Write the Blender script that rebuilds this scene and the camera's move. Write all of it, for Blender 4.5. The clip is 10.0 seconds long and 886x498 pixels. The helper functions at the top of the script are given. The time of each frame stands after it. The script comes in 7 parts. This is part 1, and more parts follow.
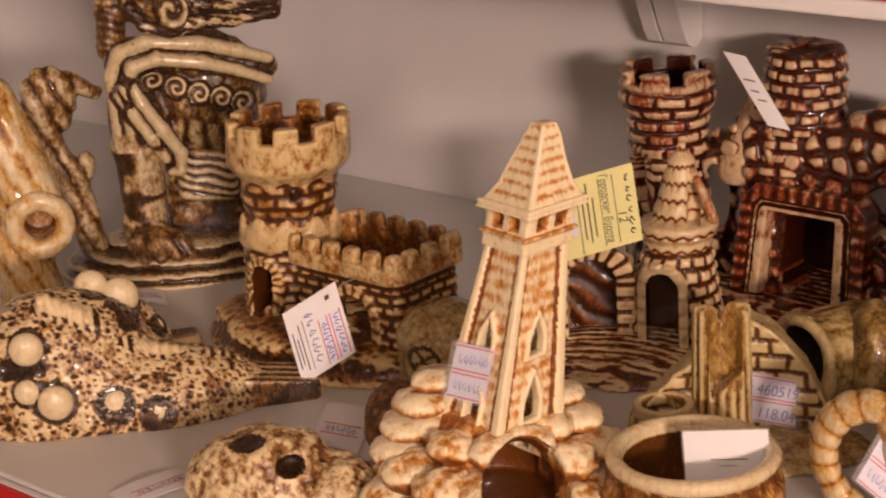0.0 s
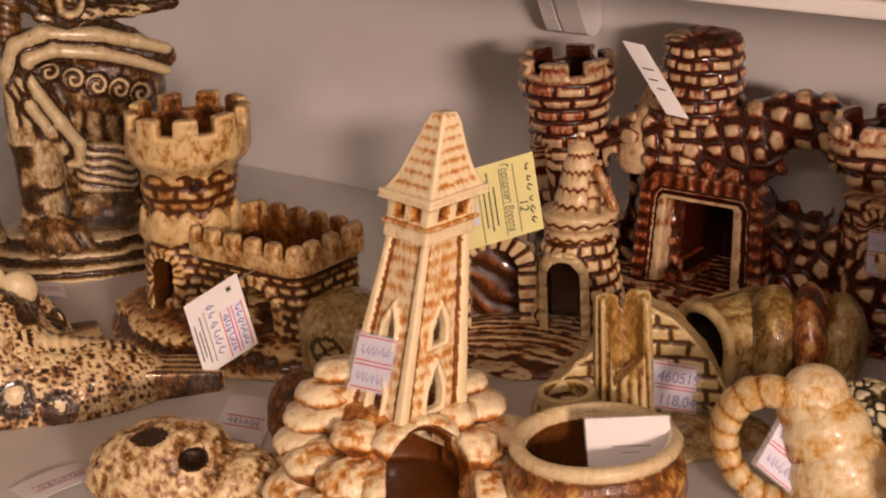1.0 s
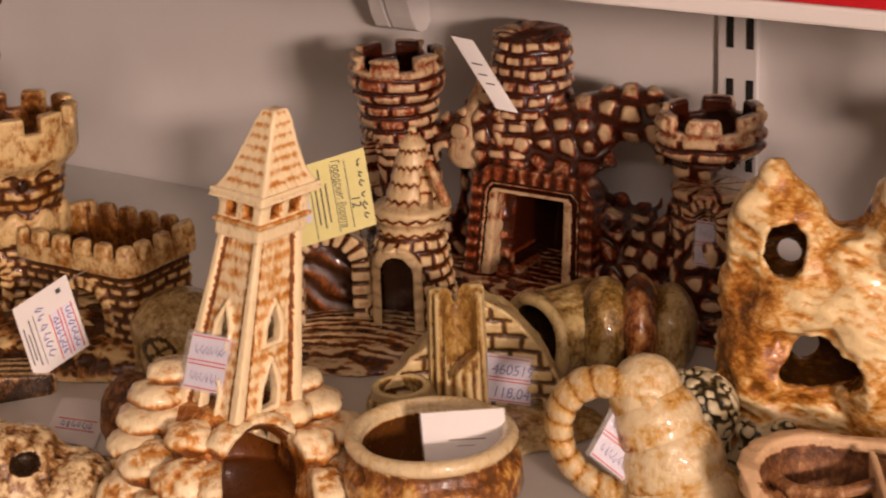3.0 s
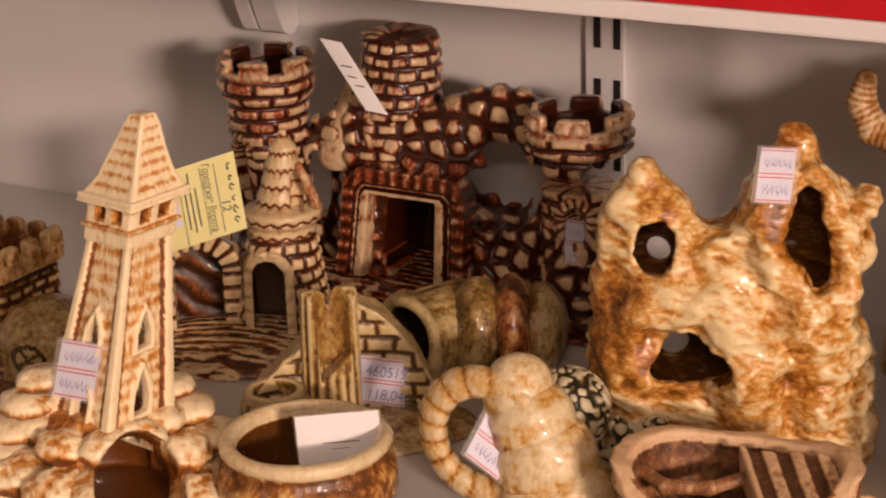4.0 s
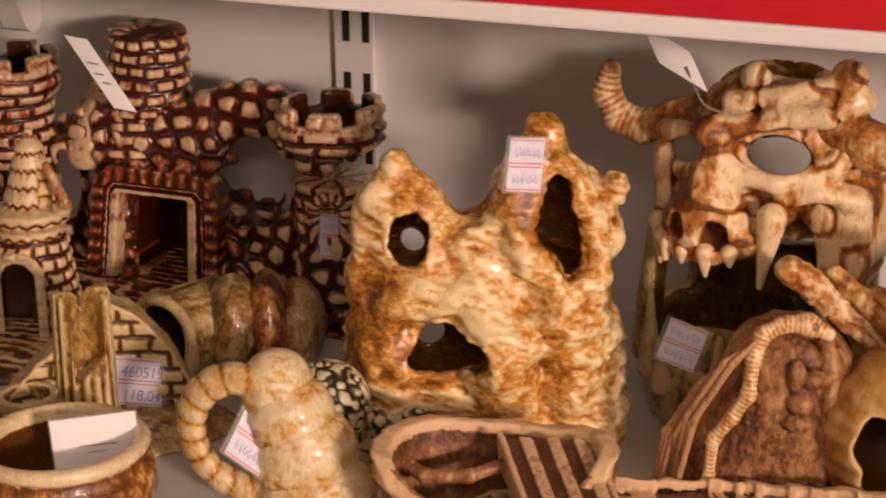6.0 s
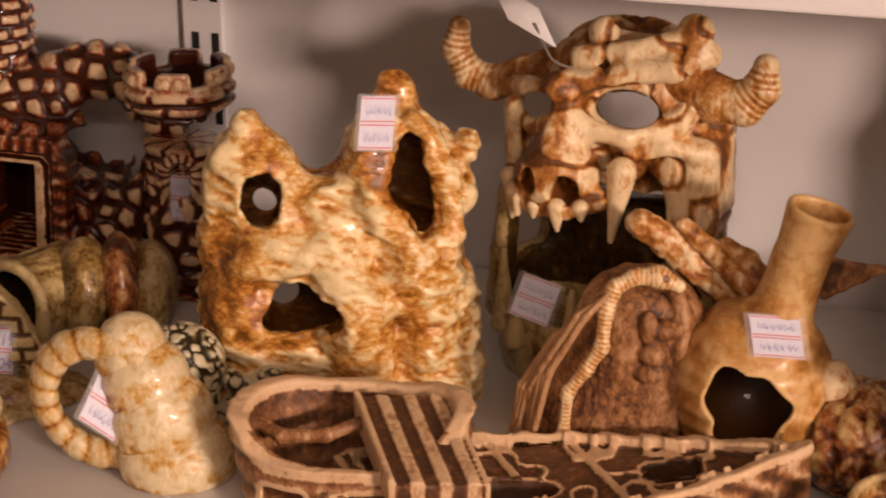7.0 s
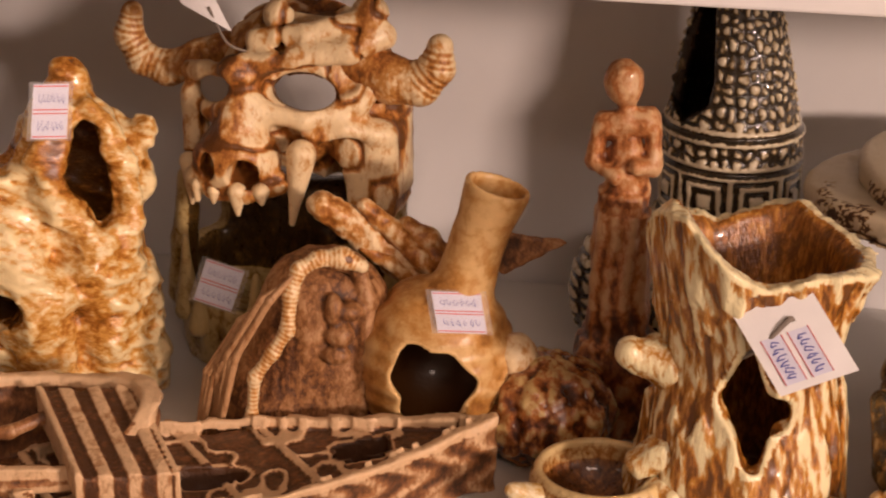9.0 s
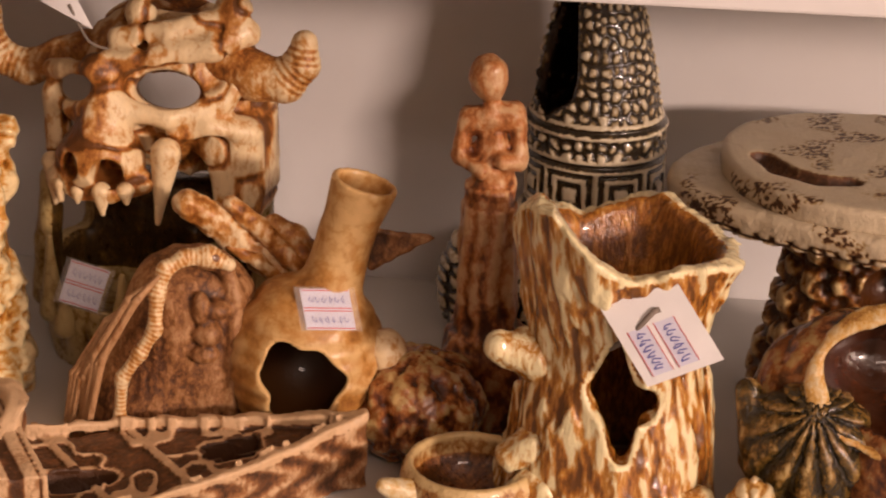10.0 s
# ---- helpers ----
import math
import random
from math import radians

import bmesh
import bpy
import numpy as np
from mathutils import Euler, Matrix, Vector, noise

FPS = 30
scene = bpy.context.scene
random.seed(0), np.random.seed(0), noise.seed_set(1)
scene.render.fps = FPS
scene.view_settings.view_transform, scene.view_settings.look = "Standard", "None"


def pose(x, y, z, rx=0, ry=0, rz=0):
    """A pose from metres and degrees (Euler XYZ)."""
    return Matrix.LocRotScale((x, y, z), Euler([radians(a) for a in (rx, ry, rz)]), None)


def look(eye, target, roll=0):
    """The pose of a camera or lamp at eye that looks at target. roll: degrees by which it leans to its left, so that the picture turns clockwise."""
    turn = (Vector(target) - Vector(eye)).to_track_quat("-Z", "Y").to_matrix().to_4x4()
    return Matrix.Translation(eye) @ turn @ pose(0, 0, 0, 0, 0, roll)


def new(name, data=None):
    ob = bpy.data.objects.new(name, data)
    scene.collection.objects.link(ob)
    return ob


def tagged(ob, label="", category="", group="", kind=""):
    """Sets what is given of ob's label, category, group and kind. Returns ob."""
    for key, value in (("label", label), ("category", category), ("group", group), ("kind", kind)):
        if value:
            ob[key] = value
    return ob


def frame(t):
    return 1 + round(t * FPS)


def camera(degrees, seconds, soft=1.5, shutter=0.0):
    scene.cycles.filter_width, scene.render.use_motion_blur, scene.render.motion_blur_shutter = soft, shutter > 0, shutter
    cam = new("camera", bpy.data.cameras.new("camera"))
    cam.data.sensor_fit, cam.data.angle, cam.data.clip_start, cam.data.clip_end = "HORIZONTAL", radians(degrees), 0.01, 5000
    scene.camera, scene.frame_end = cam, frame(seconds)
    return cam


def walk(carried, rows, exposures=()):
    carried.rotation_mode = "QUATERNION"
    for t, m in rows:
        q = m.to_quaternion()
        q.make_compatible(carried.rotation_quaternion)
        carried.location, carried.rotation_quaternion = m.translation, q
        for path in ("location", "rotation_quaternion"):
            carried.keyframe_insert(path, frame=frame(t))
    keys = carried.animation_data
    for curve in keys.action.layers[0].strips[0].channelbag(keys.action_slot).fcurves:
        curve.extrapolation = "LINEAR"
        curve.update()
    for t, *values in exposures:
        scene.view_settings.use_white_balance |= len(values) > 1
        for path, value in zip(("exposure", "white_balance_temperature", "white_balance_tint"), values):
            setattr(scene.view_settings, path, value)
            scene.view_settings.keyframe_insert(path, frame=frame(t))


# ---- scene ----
# The eye stands still in front of the shelf and pans: seconds, yaw, pitch, roll.
cam = camera(25.97, 10.0, soft=2.0, shutter=0.3)
EYE = (0.0, 0.0, 0.565)
TURNS = [
    (0, 42.82, -18.82, 3.82),
    (0.5, 40.98, -19.08, 3.55),
    (1, 39.75, -19.30, 3.33),
    (1.5, 39.04, -19.45, 3.24),
    (2, 37.91, -19.55, 3.14),
    (2.2, 37.46, -19.57, 3.04),
    (3.3, 33.14, -19.71, 2.38),
    (3.5, 32.29, -19.73, 2.26),
    (4, 30.42, -19.77, 2.03),
    (4.5, 28.31, -19.81, 1.73),
    (5, 26.34, -19.82, 1.46),
    (5.5, 24.48, -19.86, 1.17),
    (5.7, 23.75, -19.88, 1.06),
    (6.8, 19.12, -21.23, 0.50),
    (7, 17.99, -21.43, 0.36),
    (7.5, 14.95, -21.66, -0.14),
    (8, 12.29, -21.75, -0.63),
    (8.5, 10.12, -21.79, -1.06),
    (9, 7.82, -21.85, -1.40),
    (9.5, 5.79, -21.88, -1.78),
    (10, 3.57, -21.85, -2.12),
]
walk(cam, [(t, pose(*EYE, 90 + pitch, 0, yaw) @ pose(0, 0, 0, 0, 0, -roll)) for t, yaw, pitch, roll in TURNS])

# ---- light and world ----
world = bpy.data.worlds.new("shop_air")
scene.world = world
world.use_nodes = True
world.node_tree.nodes["Background"].inputs[0].default_value = (1.0, 0.72, 0.60, 1)
world.node_tree.nodes["Background"].inputs[1].default_value = 0.05


def lamp(name, eye, target, power, sx, sy, colour=(1.0, 0.715, 0.59)):
    data = bpy.data.lights.new(name, "AREA")
    data.shape, data.size, data.size_y, data.energy, data.color = "RECTANGLE", sx, sy, power, colour
    ob = new(name, data)
    ob.matrix_world = look(eye, target)
    return ob


# unseen lamps behind the eye: key at right, set by shadows; two added fills
lamp("unseen_area_light", (4.6, -2.9, 1.42), (-0.5, 1.2, 0.15), 425, 1.0, 0.4)
lamp("unseen_area_light", (0.9, -1.6, 1.75), (-0.5, 1.1, 0.0), 23, 1.2, 0.3)
lamp("unseen_area_light", (-2.6, -1.9, 1.75), (-0.8, 1.1, 0.0), 5, 1.2, 0.3)
scene.view_settings.exposure = -0.43


# ---- materials ----
def material(name):
    m = bpy.data.materials.new(name)
    m.use_nodes = True
    t = m.node_tree
    return m, t, t.nodes["Principled BSDF"]


def link(t, a, b):
    t.links.new(a, b)


def noise_node(t, scale, detail=3.0, rough=0.55, stretch=None):
    co = t.nodes.new("ShaderNodeTexCoord")
    n = t.nodes.new("ShaderNodeTexNoise")
    n.inputs["Scale"].default_value = scale
    n.inputs["Detail"].default_value = detail
    n.inputs["Roughness"].default_value = rough
    if stretch:
        mp = t.nodes.new("ShaderNodeMapping")
        mp.inputs["Scale"].default_value = stretch
        link(t, co.outputs["Object"], mp.inputs["Vector"])
        link(t, mp.outputs[0], n.inputs["Vector"])
    else:
        link(t, co.outputs["Object"], n.inputs["Vector"])
    return n


def maths(t, op, a, b):
    n = t.nodes.new("ShaderNodeMath")
    n.operation = op
    for i, v in enumerate((a, b)):
        if isinstance(v, (int, float)):
            n.inputs[i].default_value = v
        else:
            link(t, v, n.inputs[i])
    return n.outputs[0]


def ramp(t, fac, stops):
    n = t.nodes.new("ShaderNodeValToRGB")
    e = n.color_ramp.elements
    while len(e) < len(stops):
        e.new(0.5)
    for k, (p, c) in zip(e, stops):
        k.position, k.color = p, (*c, 1)
    link(t, fac, n.inputs[0])
    return n.outputs[0]


def ceramic(name, light, mid, dark, rough=0.28, wear=0.55, scale=45.0, bias=0.0, bump=0.5, stretch=(1.0, 1.0, 0.6), coat=0.5):
    """Cream bisque with coloured glaze that has run into the carved joints: its mesh attribute is the relief's own
    height, less shade put into creases and hollows.
    """
    m, t, b = material(name)
    at = t.nodes.new("ShaderNodeAttribute")
    at.attribute_name = "relief_shade"
    big, fine, grit = noise_node(t, scale * 1.9, 5.0, 0.7, stretch), noise_node(t, scale * 6, 3.0, 0.6, stretch), noise_node(t, scale * 18, 2.0)
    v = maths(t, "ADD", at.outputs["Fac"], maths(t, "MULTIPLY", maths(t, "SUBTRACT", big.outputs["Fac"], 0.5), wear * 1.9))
    v = maths(t, "ADD", v, maths(t, "MULTIPLY", maths(t, "SUBTRACT", fine.outputs["Fac"], 0.5), wear * 1.5))
    fleck = noise_node(t, scale * 3.2, 4.0, 0.62, stretch)
    hair = maths(t, "MINIMUM", maths(t, "MULTIPLY", maths(t, "ABSOLUTE", maths(t, "SUBTRACT", fleck.outputs["Fac"], 0.5), 0.0), 9.0), 1.0)
    v = maths(t, "SUBTRACT", maths(t, "ADD", v, bias), maths(t, "MULTIPLY", maths(t, "SUBTRACT", 0.72, hair), 0.30 * min(1.0, wear * 2)))
    light = (light[0], light[1] * 0.99, light[2] * 0.88)
    mid = (mid[0] * 1.06, mid[1] * 0.98, mid[2] * 0.62)
    dark = (dark[0] * 1.06, dark[1] * 0.98, dark[2] * 0.62)
    # darkest stop, which also paints the shade inside holes and hollows
    deep = tuple(c * 0.42 for c in dark)
    col = ramp(t, v, [(0.02, deep), (0.24, dark), (0.48, mid), (0.76, light), (1.0, tuple(min(1, c * 1.08) for c in light))])
    link(t, col, b.inputs["Base Color"])
    r = maths(t, "ADD", maths(t, "MULTIPLY", fine.outputs["Fac"], 0.25), rough - 0.1)
    link(t, r, b.inputs["Roughness"])
    b.inputs["Specular IOR Level"].default_value = 0.5
    b.inputs["Coat Weight"].default_value = coat
    b.inputs["Coat Roughness"].default_value = 0.06
    bp = t.nodes.new("ShaderNodeBump")
    bp.inputs["Strength"].default_value = bump
    bp.inputs["Distance"].default_value = 0.0016
    link(t, maths(t, "ADD", maths(t, "ADD", fine.outputs["Fac"], maths(t, "MULTIPLY", grit.outputs["Fac"], 0.35)), maths(t, "MULTIPLY", big.outputs["Fac"], 2.0)), bp.inputs["Height"])
    link(t, bp.outputs[0], b.inputs["Normal"])
    return m


def paint(name, colour, rough=0.5, metal=0.0, vary=0.06, scale=30.0, bump=0.05):
    m, t, b = material(name)
    n, g = noise_node(t, scale, 4.0), noise_node(t, scale * 12, 2.0)
    col = ramp(t, n.outputs["Fac"], [(0.3, tuple(c * (1 - vary) for c in colour)), (0.7, tuple(min(1, c * (1 + vary)) for c in colour))])
    link(t, col, b.inputs["Base Color"])
    link(t, maths(t, "ADD", maths(t, "MULTIPLY", n.outputs["Fac"], 0.16), rough - 0.08), b.inputs["Roughness"])
    b.inputs["Metallic"].default_value = metal
    bp = t.nodes.new("ShaderNodeBump")
    bp.inputs["Strength"].default_value, bp.inputs["Distance"].default_value = bump, 0.001
    link(t, g.outputs["Fac"], bp.inputs["Height"])
    link(t, bp.outputs[0], b.inputs["Normal"])
    return m


WHITE = paint("white_powder_coat", (0.80, 0.79, 0.79), 0.45, vary=0.04, scale=6)
SHELFW = paint("shelf_enamel", (0.66, 0.65, 0.62), 0.4, vary=0.05, scale=9)
RED = paint("red_price_strip", (0.55, 0.012, 0.02), 0.35)
BLACK = paint("slot_shade", (0.012, 0.011, 0.010), 0.8)
PAPER = paint("white_paper", (0.80, 0.79, 0.80), 0.55, vary=0.03, scale=60)
LILAC = paint("price_sticker_paper", (0.66, 0.66, 0.80), 0.35, vary=0.04, scale=80)
YELLOW = paint("yellow_card", (0.78, 0.74, 0.30), 0.55, vary=0.04, scale=60)
INKB = paint("blue_ink", (0.13, 0.14, 0.42), 0.5)
INKK = paint("black_ink", (0.03, 0.03, 0.035), 0.6)
INKR = paint("red_print", (0.60, 0.05, 0.06), 0.5)
THREAD = paint("grey_thread", (0.22, 0.18, 0.15), 0.8)
ROOM = paint("shop_wall_paint", (0.62, 0.58, 0.53), 0.7, scale=3)
ROOMF = paint("shop_floor_tile", (0.34, 0.31, 0.28), 0.4, scale=4)

TAN = ceramic("tan_glaze", (0.66, 0.49, 0.26), (0.36, 0.17, 0.055), (0.15, 0.052, 0.014), wear=0.40, bias=-0.03)
CREAM = ceramic("cream_orange_glaze", (0.88, 0.75, 0.54), (0.62, 0.31, 0.10), (0.36, 0.12, 0.03), wear=0.36, bias=0.05, stretch=(1.2, 1.2, 0.5))
OXBLOOD = ceramic("dark_red_brown_glaze", (0.68, 0.50, 0.33), (0.29, 0.062, 0.024), (0.10, 0.020, 0.010), rough=0.13, wear=0.34, bias=-0.02)
UMBER = ceramic("umber_glaze", (0.70, 0.54, 0.34), (0.34, 0.115, 0.034), (0.11, 0.034, 0.013), rough=0.2, wear=0.28, bias=0.13)
SAND = ceramic("sand_glaze", (0.60, 0.48, 0.27), (0.38, 0.24, 0.09), (0.17, 0.08, 0.025), wear=0.38, bias=0.0)
AMBER = ceramic("amber_rock_glaze", (0.84, 0.68, 0.42), (0.64, 0.36, 0.13), (0.40, 0.16, 0.035), rough=0.17, wear=0.36, scale=40, bias=0.10, stretch=(0.8, 1.0, 1.4))
BONE = ceramic("bone_glaze", (0.80, 0.63, 0.42), (0.54, 0.27, 0.10), (0.33, 0.125, 0.035), rough=0.42, wear=0.48, scale=30, bias=0.04, coat=0.15)
REDOLIVE = ceramic("red_olive_glaze", (0.50, 0.34, 0.15), (0.32, 0.12, 0.045), (0.12, 0.035, 0.015), rough=0.18, wear=0.45, scale=30)
OLIVE = ceramic("olive_glaze", (0.52, 0.40, 0.20), (0.27, 0.17, 0.06), (0.09, 0.05, 0.015), wear=0.38, bias=0.03)
WOODY = ceramic("brown_bisque", (0.46, 0.26, 0.135), (0.27, 0.125, 0.06), (0.095, 0.036, 0.016), rough=0.55, wear=0.4, bias=0.0, coat=0.12)
JUGM = ceramic("honey_bisque", (0.70, 0.46, 0.22), (0.50, 0.26, 0.10), (0.26, 0.11, 0.035), rough=0.36, wear=0.3, scale=20, bias=0.06, coat=0.25, bump=0.2, stretch=(1, 1, 1))
SHIPM = ceramic("russet_ship_glaze", (0.66, 0.45, 0.29), (0.32, 0.155, 0.085), (0.17, 0.072, 0.04), rough=0.45, wear=0.35, bias=-0.03, coat=0.12)
BARK = ceramic("bark_glaze", (0.82, 0.72, 0.48), (0.52, 0.26, 0.07), (0.32, 0.125, 0.028), rough=0.2, wear=0.42, scale=38, bias=0.0, stretch=(1.6, 1.6, 0.35))
GREY = ceramic("black_and_bone_glaze", (0.60, 0.53, 0.42), (0.24, 0.18, 0.125), (0.05, 0.036, 0.025), rough=0.2, wear=0.5, bias=0.05)
PLATE = ceramic("speckled_plate_glaze", (0.58, 0.49, 0.38), (0.42, 0.32, 0.23), (0.14, 0.06, 0.035), rough=0.4, wear=0.25, scale=60, bias=0.08, coat=0.12)
RELIC = ceramic("grey_brown_glaze", (0.57, 0.47, 0.31), (0.25, 0.14, 0.06), (0.09, 0.042, 0.018), rough=0.26, wear=0.4, bias=-0.10)
REEF = ceramic("green_grey_glaze", (0.52, 0.47, 0.34), (0.15, 0.13, 0.075), (0.035, 0.03, 0.018), rough=0.28, wear=0.3)
MOSS = ceramic("moss_amber_glaze", (0.46, 0.33, 0.15), (0.20, 0.12, 0.04), (0.05, 0.035, 0.012), rough=0.16, wear=0.5)
FIRED = ceramic("flushed_clay", (0.60, 0.38, 0.22), (0.42, 0.17, 0.075), (0.16, 0.05, 0.022), rough=0.4, wear=0.5, scale=24, bias=-0.06, coat=0.12)
IVORY = ceramic("ivory_glaze", (0.72, 0.60, 0.41), (0.58, 0.36, 0.14), (0.26, 0.10, 0.03), rough=0.22, wear=0.32, bias=0.02)
SPECK = ceramic("speckled_fish_glaze", (0.72, 0.57, 0.36), (0.28, 0.14, 0.055), (0.06, 0.028, 0.012), rough=0.26, wear=0.38, scale=55, bias=0.06)

# ---- mesh tools ----


def part(name, bm, m, parent=None, label="", smooth=False):
    me = bpy.data.meshes.new(name)
    bm.to_mesh(me)
    bm.free()
    me.materials.append(m)
    if smooth:
        me.polygons.foreach_set("use_smooth", np.ones(len(me.polygons), bool))
    ob = new(name, me)
    ob.parent = parent
    if label:
        ob["label"] = label
    return ob


def thing(name, label, category, x, y, rz=0.0, z=0.0, group="", kind=""):
    ob = new(name)
    ob.empty_display_size = 0.03
    ob.matrix_world = pose(x, y, z, 0, 0, rz)
    return tagged(ob, label, category, group, kind)


def box_bm(lo, hi, bevel=0.0, bm=None):
    bm = bm or bmesh.new()
    made = bmesh.ops.create_cube(bm, size=1)["verts"]
    for v in made:
        v.co = Vector([(lo[i] + hi[i]) / 2 + v.co[i] * (hi[i] - lo[i]) for i in range(3)])
    if bevel:
        edges = list({e for v in made for e in v.link_edges})
        bmesh.ops.bevel(bm, geom=edges, offset=bevel, segments=2, affect="EDGES", profile=0.5)
    return bm


def hashed(i, j, k=0, seed=0):
    """A number from 0 to 1 for each cell of a lattice."""
    h = (i.astype(np.int64) * 374761393 + j.astype(np.int64) * 668265263 + np.asarray(k).astype(np.int64) * 974711 + seed * 1274126177) & 0xFFFFFFFF
    h = ((h ^ (h >> 13)) * 1274126177) & 0xFFFFFFFF
    return (((h ^ (h >> 16)) & 0xFFFF) / 65535.0).astype(np.float32)


def grain(x, y, z, s=1.0, seed=0):
    """Smooth value noise, 0 to 1, lumps of about s."""
    x, y, z = x / s, y / s, z / s
    i, j, k = np.floor(x), np.floor(y), np.floor(z)
    f, g, h = x - i, y - j, z - k
    f, g, h = f * f * (3 - 2 * f), g * g * (3 - 2 * g), h * h * (3 - 2 * h)
    out = 0
    for a in (0, 1):
        for b in (0, 1):
            for c in (0, 1):
                out = out + hashed(i + a, j + b, k + c, seed) * (f if a else 1 - f) * (g if b else 1 - g) * (h if c else 1 - h)
    return out


def lumps(x, y, z, s=1.0, seed=0):
    return 0.62 * grain(x, y, z, s, seed) + 0.38 * grain(x, y, z, s * 0.45, seed + 7)


def step(a, b, x):
    t = np.clip((x - a) / (b - a), 0, 1)
    return t * t * (3 - 2 * t)


def bricks(u, v, w, h, joint=0.16, seed=0):
    """Height of a running bond of hand-cut stones: 0 in the joints, 1 on the stones."""
    u = u + 0.25 * (grain(u, v, v * 0, 1.3, seed) - 0.5)
    v = v + 0.30 * (grain(u, v, v * 0, 2.0, seed + 3) - 0.5)
    row = np.floor(v / h)
    uu = u / w + 0.5 * (row % 2) + 0.3 * hashed(row, row * 0, 0, seed)
    col = np.floor(uu)
    fu, fv = uu - col, v / h - row
    e = np.minimum(np.minimum(fu, 1 - fu) * w, np.minimum(fv, 1 - fv) * h)
    return step(joint * 0.35, joint * 1.8, e) * (0.78 + 0.22 * hashed(col, row, 1, seed))


def cobbles(u, v, s, joint=0.16, seed=0):
    """Height of rounded cobbles of about the size s."""
    u, v = u / s, v / s
    i, j = np.floor(u), np.floor(v)
    f1, f2 = np.full_like(u, 9), np.full_like(u, 9)
    for a in (-1, 0, 1):
        for b in (-1, 0, 1):
            du = i + a + 0.15 + 0.7 * hashed(i + a, j + b, 1, seed) - u
            dv = j + b + 0.15 + 0.7 * hashed(i + a, j + b, 2, seed) - v
            q = np.sqrt(du * du + dv * dv)
            f2 = np.minimum(f2, np.maximum(f1, q))
            f1 = np.minimum(f1, q)
    return step(joint * 0.5, joint * 2.4, f2 - f1) * (1 - 0.35 * np.clip(f1, 0, 1))


def spots(u, v, s, seed=0):
    """Scattered round pits: 1 inside a pit, 0 outside."""
    u, v = u / s, v / s
    i, j = np.floor(u), np.floor(v)
    near = np.full_like(u, 9)
    for a in (-1, 0, 1):
        for b in (-1, 0, 1):
            du = i + a + 0.1 + 0.8 * hashed(i + a, j + b, 1, seed) - u
            dv = j + b + 0.1 + 0.8 * hashed(i + a, j + b, 2, seed) - v
            near = np.minimum(near, np.sqrt(du * du + dv * dv) - 0.42 * hashed(i + a, j + b, 3, seed) ** 1.5)
    return 1 - step(-0.02, 0.16, near)


def join(a, b, k=0.4):
    h = np.clip(0.5 + 0.5 * (b - a) / k, 0, 1)
    return b * (1 - h) + a * h - k * h * (1 - h)


def cut(a, b, k=0.2):
    return -join(-a, b, k)


def ball(x, y, z, c, r):
    r = np.broadcast_to(np.asarray(r, np.float32), (3,))
    p, q, s = (x - c[0]), (y - c[1]), (z - c[2])
    k0 = np.sqrt((p / r[0]) ** 2 + (q / r[1]) ** 2 + (s / r[2]) ** 2)
    k1 = np.sqrt((p / r[0] ** 2) ** 2 + (q / r[1] ** 2) ** 2 + (s / r[2] ** 2) ** 2) + 1e-6
    return k0 * (k0 - 1) / k1


def block(x, y, z, lo, hi, r=0.2):
    q = [np.abs(p - (a + b) / 2) - (b - a) / 2 + r for p, a, b in zip((x, y, z), lo, hi)]
    out = np.sqrt(sum(np.maximum(k, 0) ** 2 for k in q))
    return out + np.minimum(np.maximum(np.maximum(q[0], q[1]), q[2]), 0) - r


def rod(x, y, z, a, b, ra, rb=None):
    rb = ra if rb is None else rb
    a, b = np.asarray(a, np.float32), np.asarray(b, np.float32)
    d = b - a
    t = np.clip(((x - a[0]) * d[0] + (y - a[1]) * d[1] + (z - a[2]) * d[2]) / (d @ d), 0, 1)
    return np.sqrt((x - a[0] - t * d[0]) ** 2 + (y - a[1] - t * d[1]) ** 2 + (z - a[2] - t * d[2]) ** 2) - (ra + t * (rb - ra))


def path(x, y, z, pts, k=0.3):
    """A rope through points of (x, y, z, radius)."""
    out = None
    for p, q in zip(pts, pts[1:]):
        d = rod(x, y, z, p[:3], q[:3], p[3], q[3])
        out = d if out is None else join(out, d, k)
    return out


def drum(x, y, z, c, z0, z1, r0, r1=None):
    """An upright cylinder or cone between two heights."""
    r1 = r0 if r1 is None else r1
    t = np.clip((z - z0) / (z1 - z0), 0, 1)
    return np.maximum(np.hypot(x - c[0], y - c[1]) - (r0 + t * (r1 - r0)), np.abs(z - (z0 + z1) / 2) - (z1 - z0) / 2)


def ring(x, y, z, c, big, small):
    return np.hypot(np.hypot(x - c[0], y - c[1]) - big, z - c[2]) - small


def arch_hole(u, v, c, half, z0, z1):
    """The outline of an arched doorway in the plane u, v: straight below, round above."""
    top = z1 - half
    d = np.where(v > top, np.hypot(u - c, v - top) - half, np.abs(u - c) - half)
    return np.maximum(d, z0 - v)


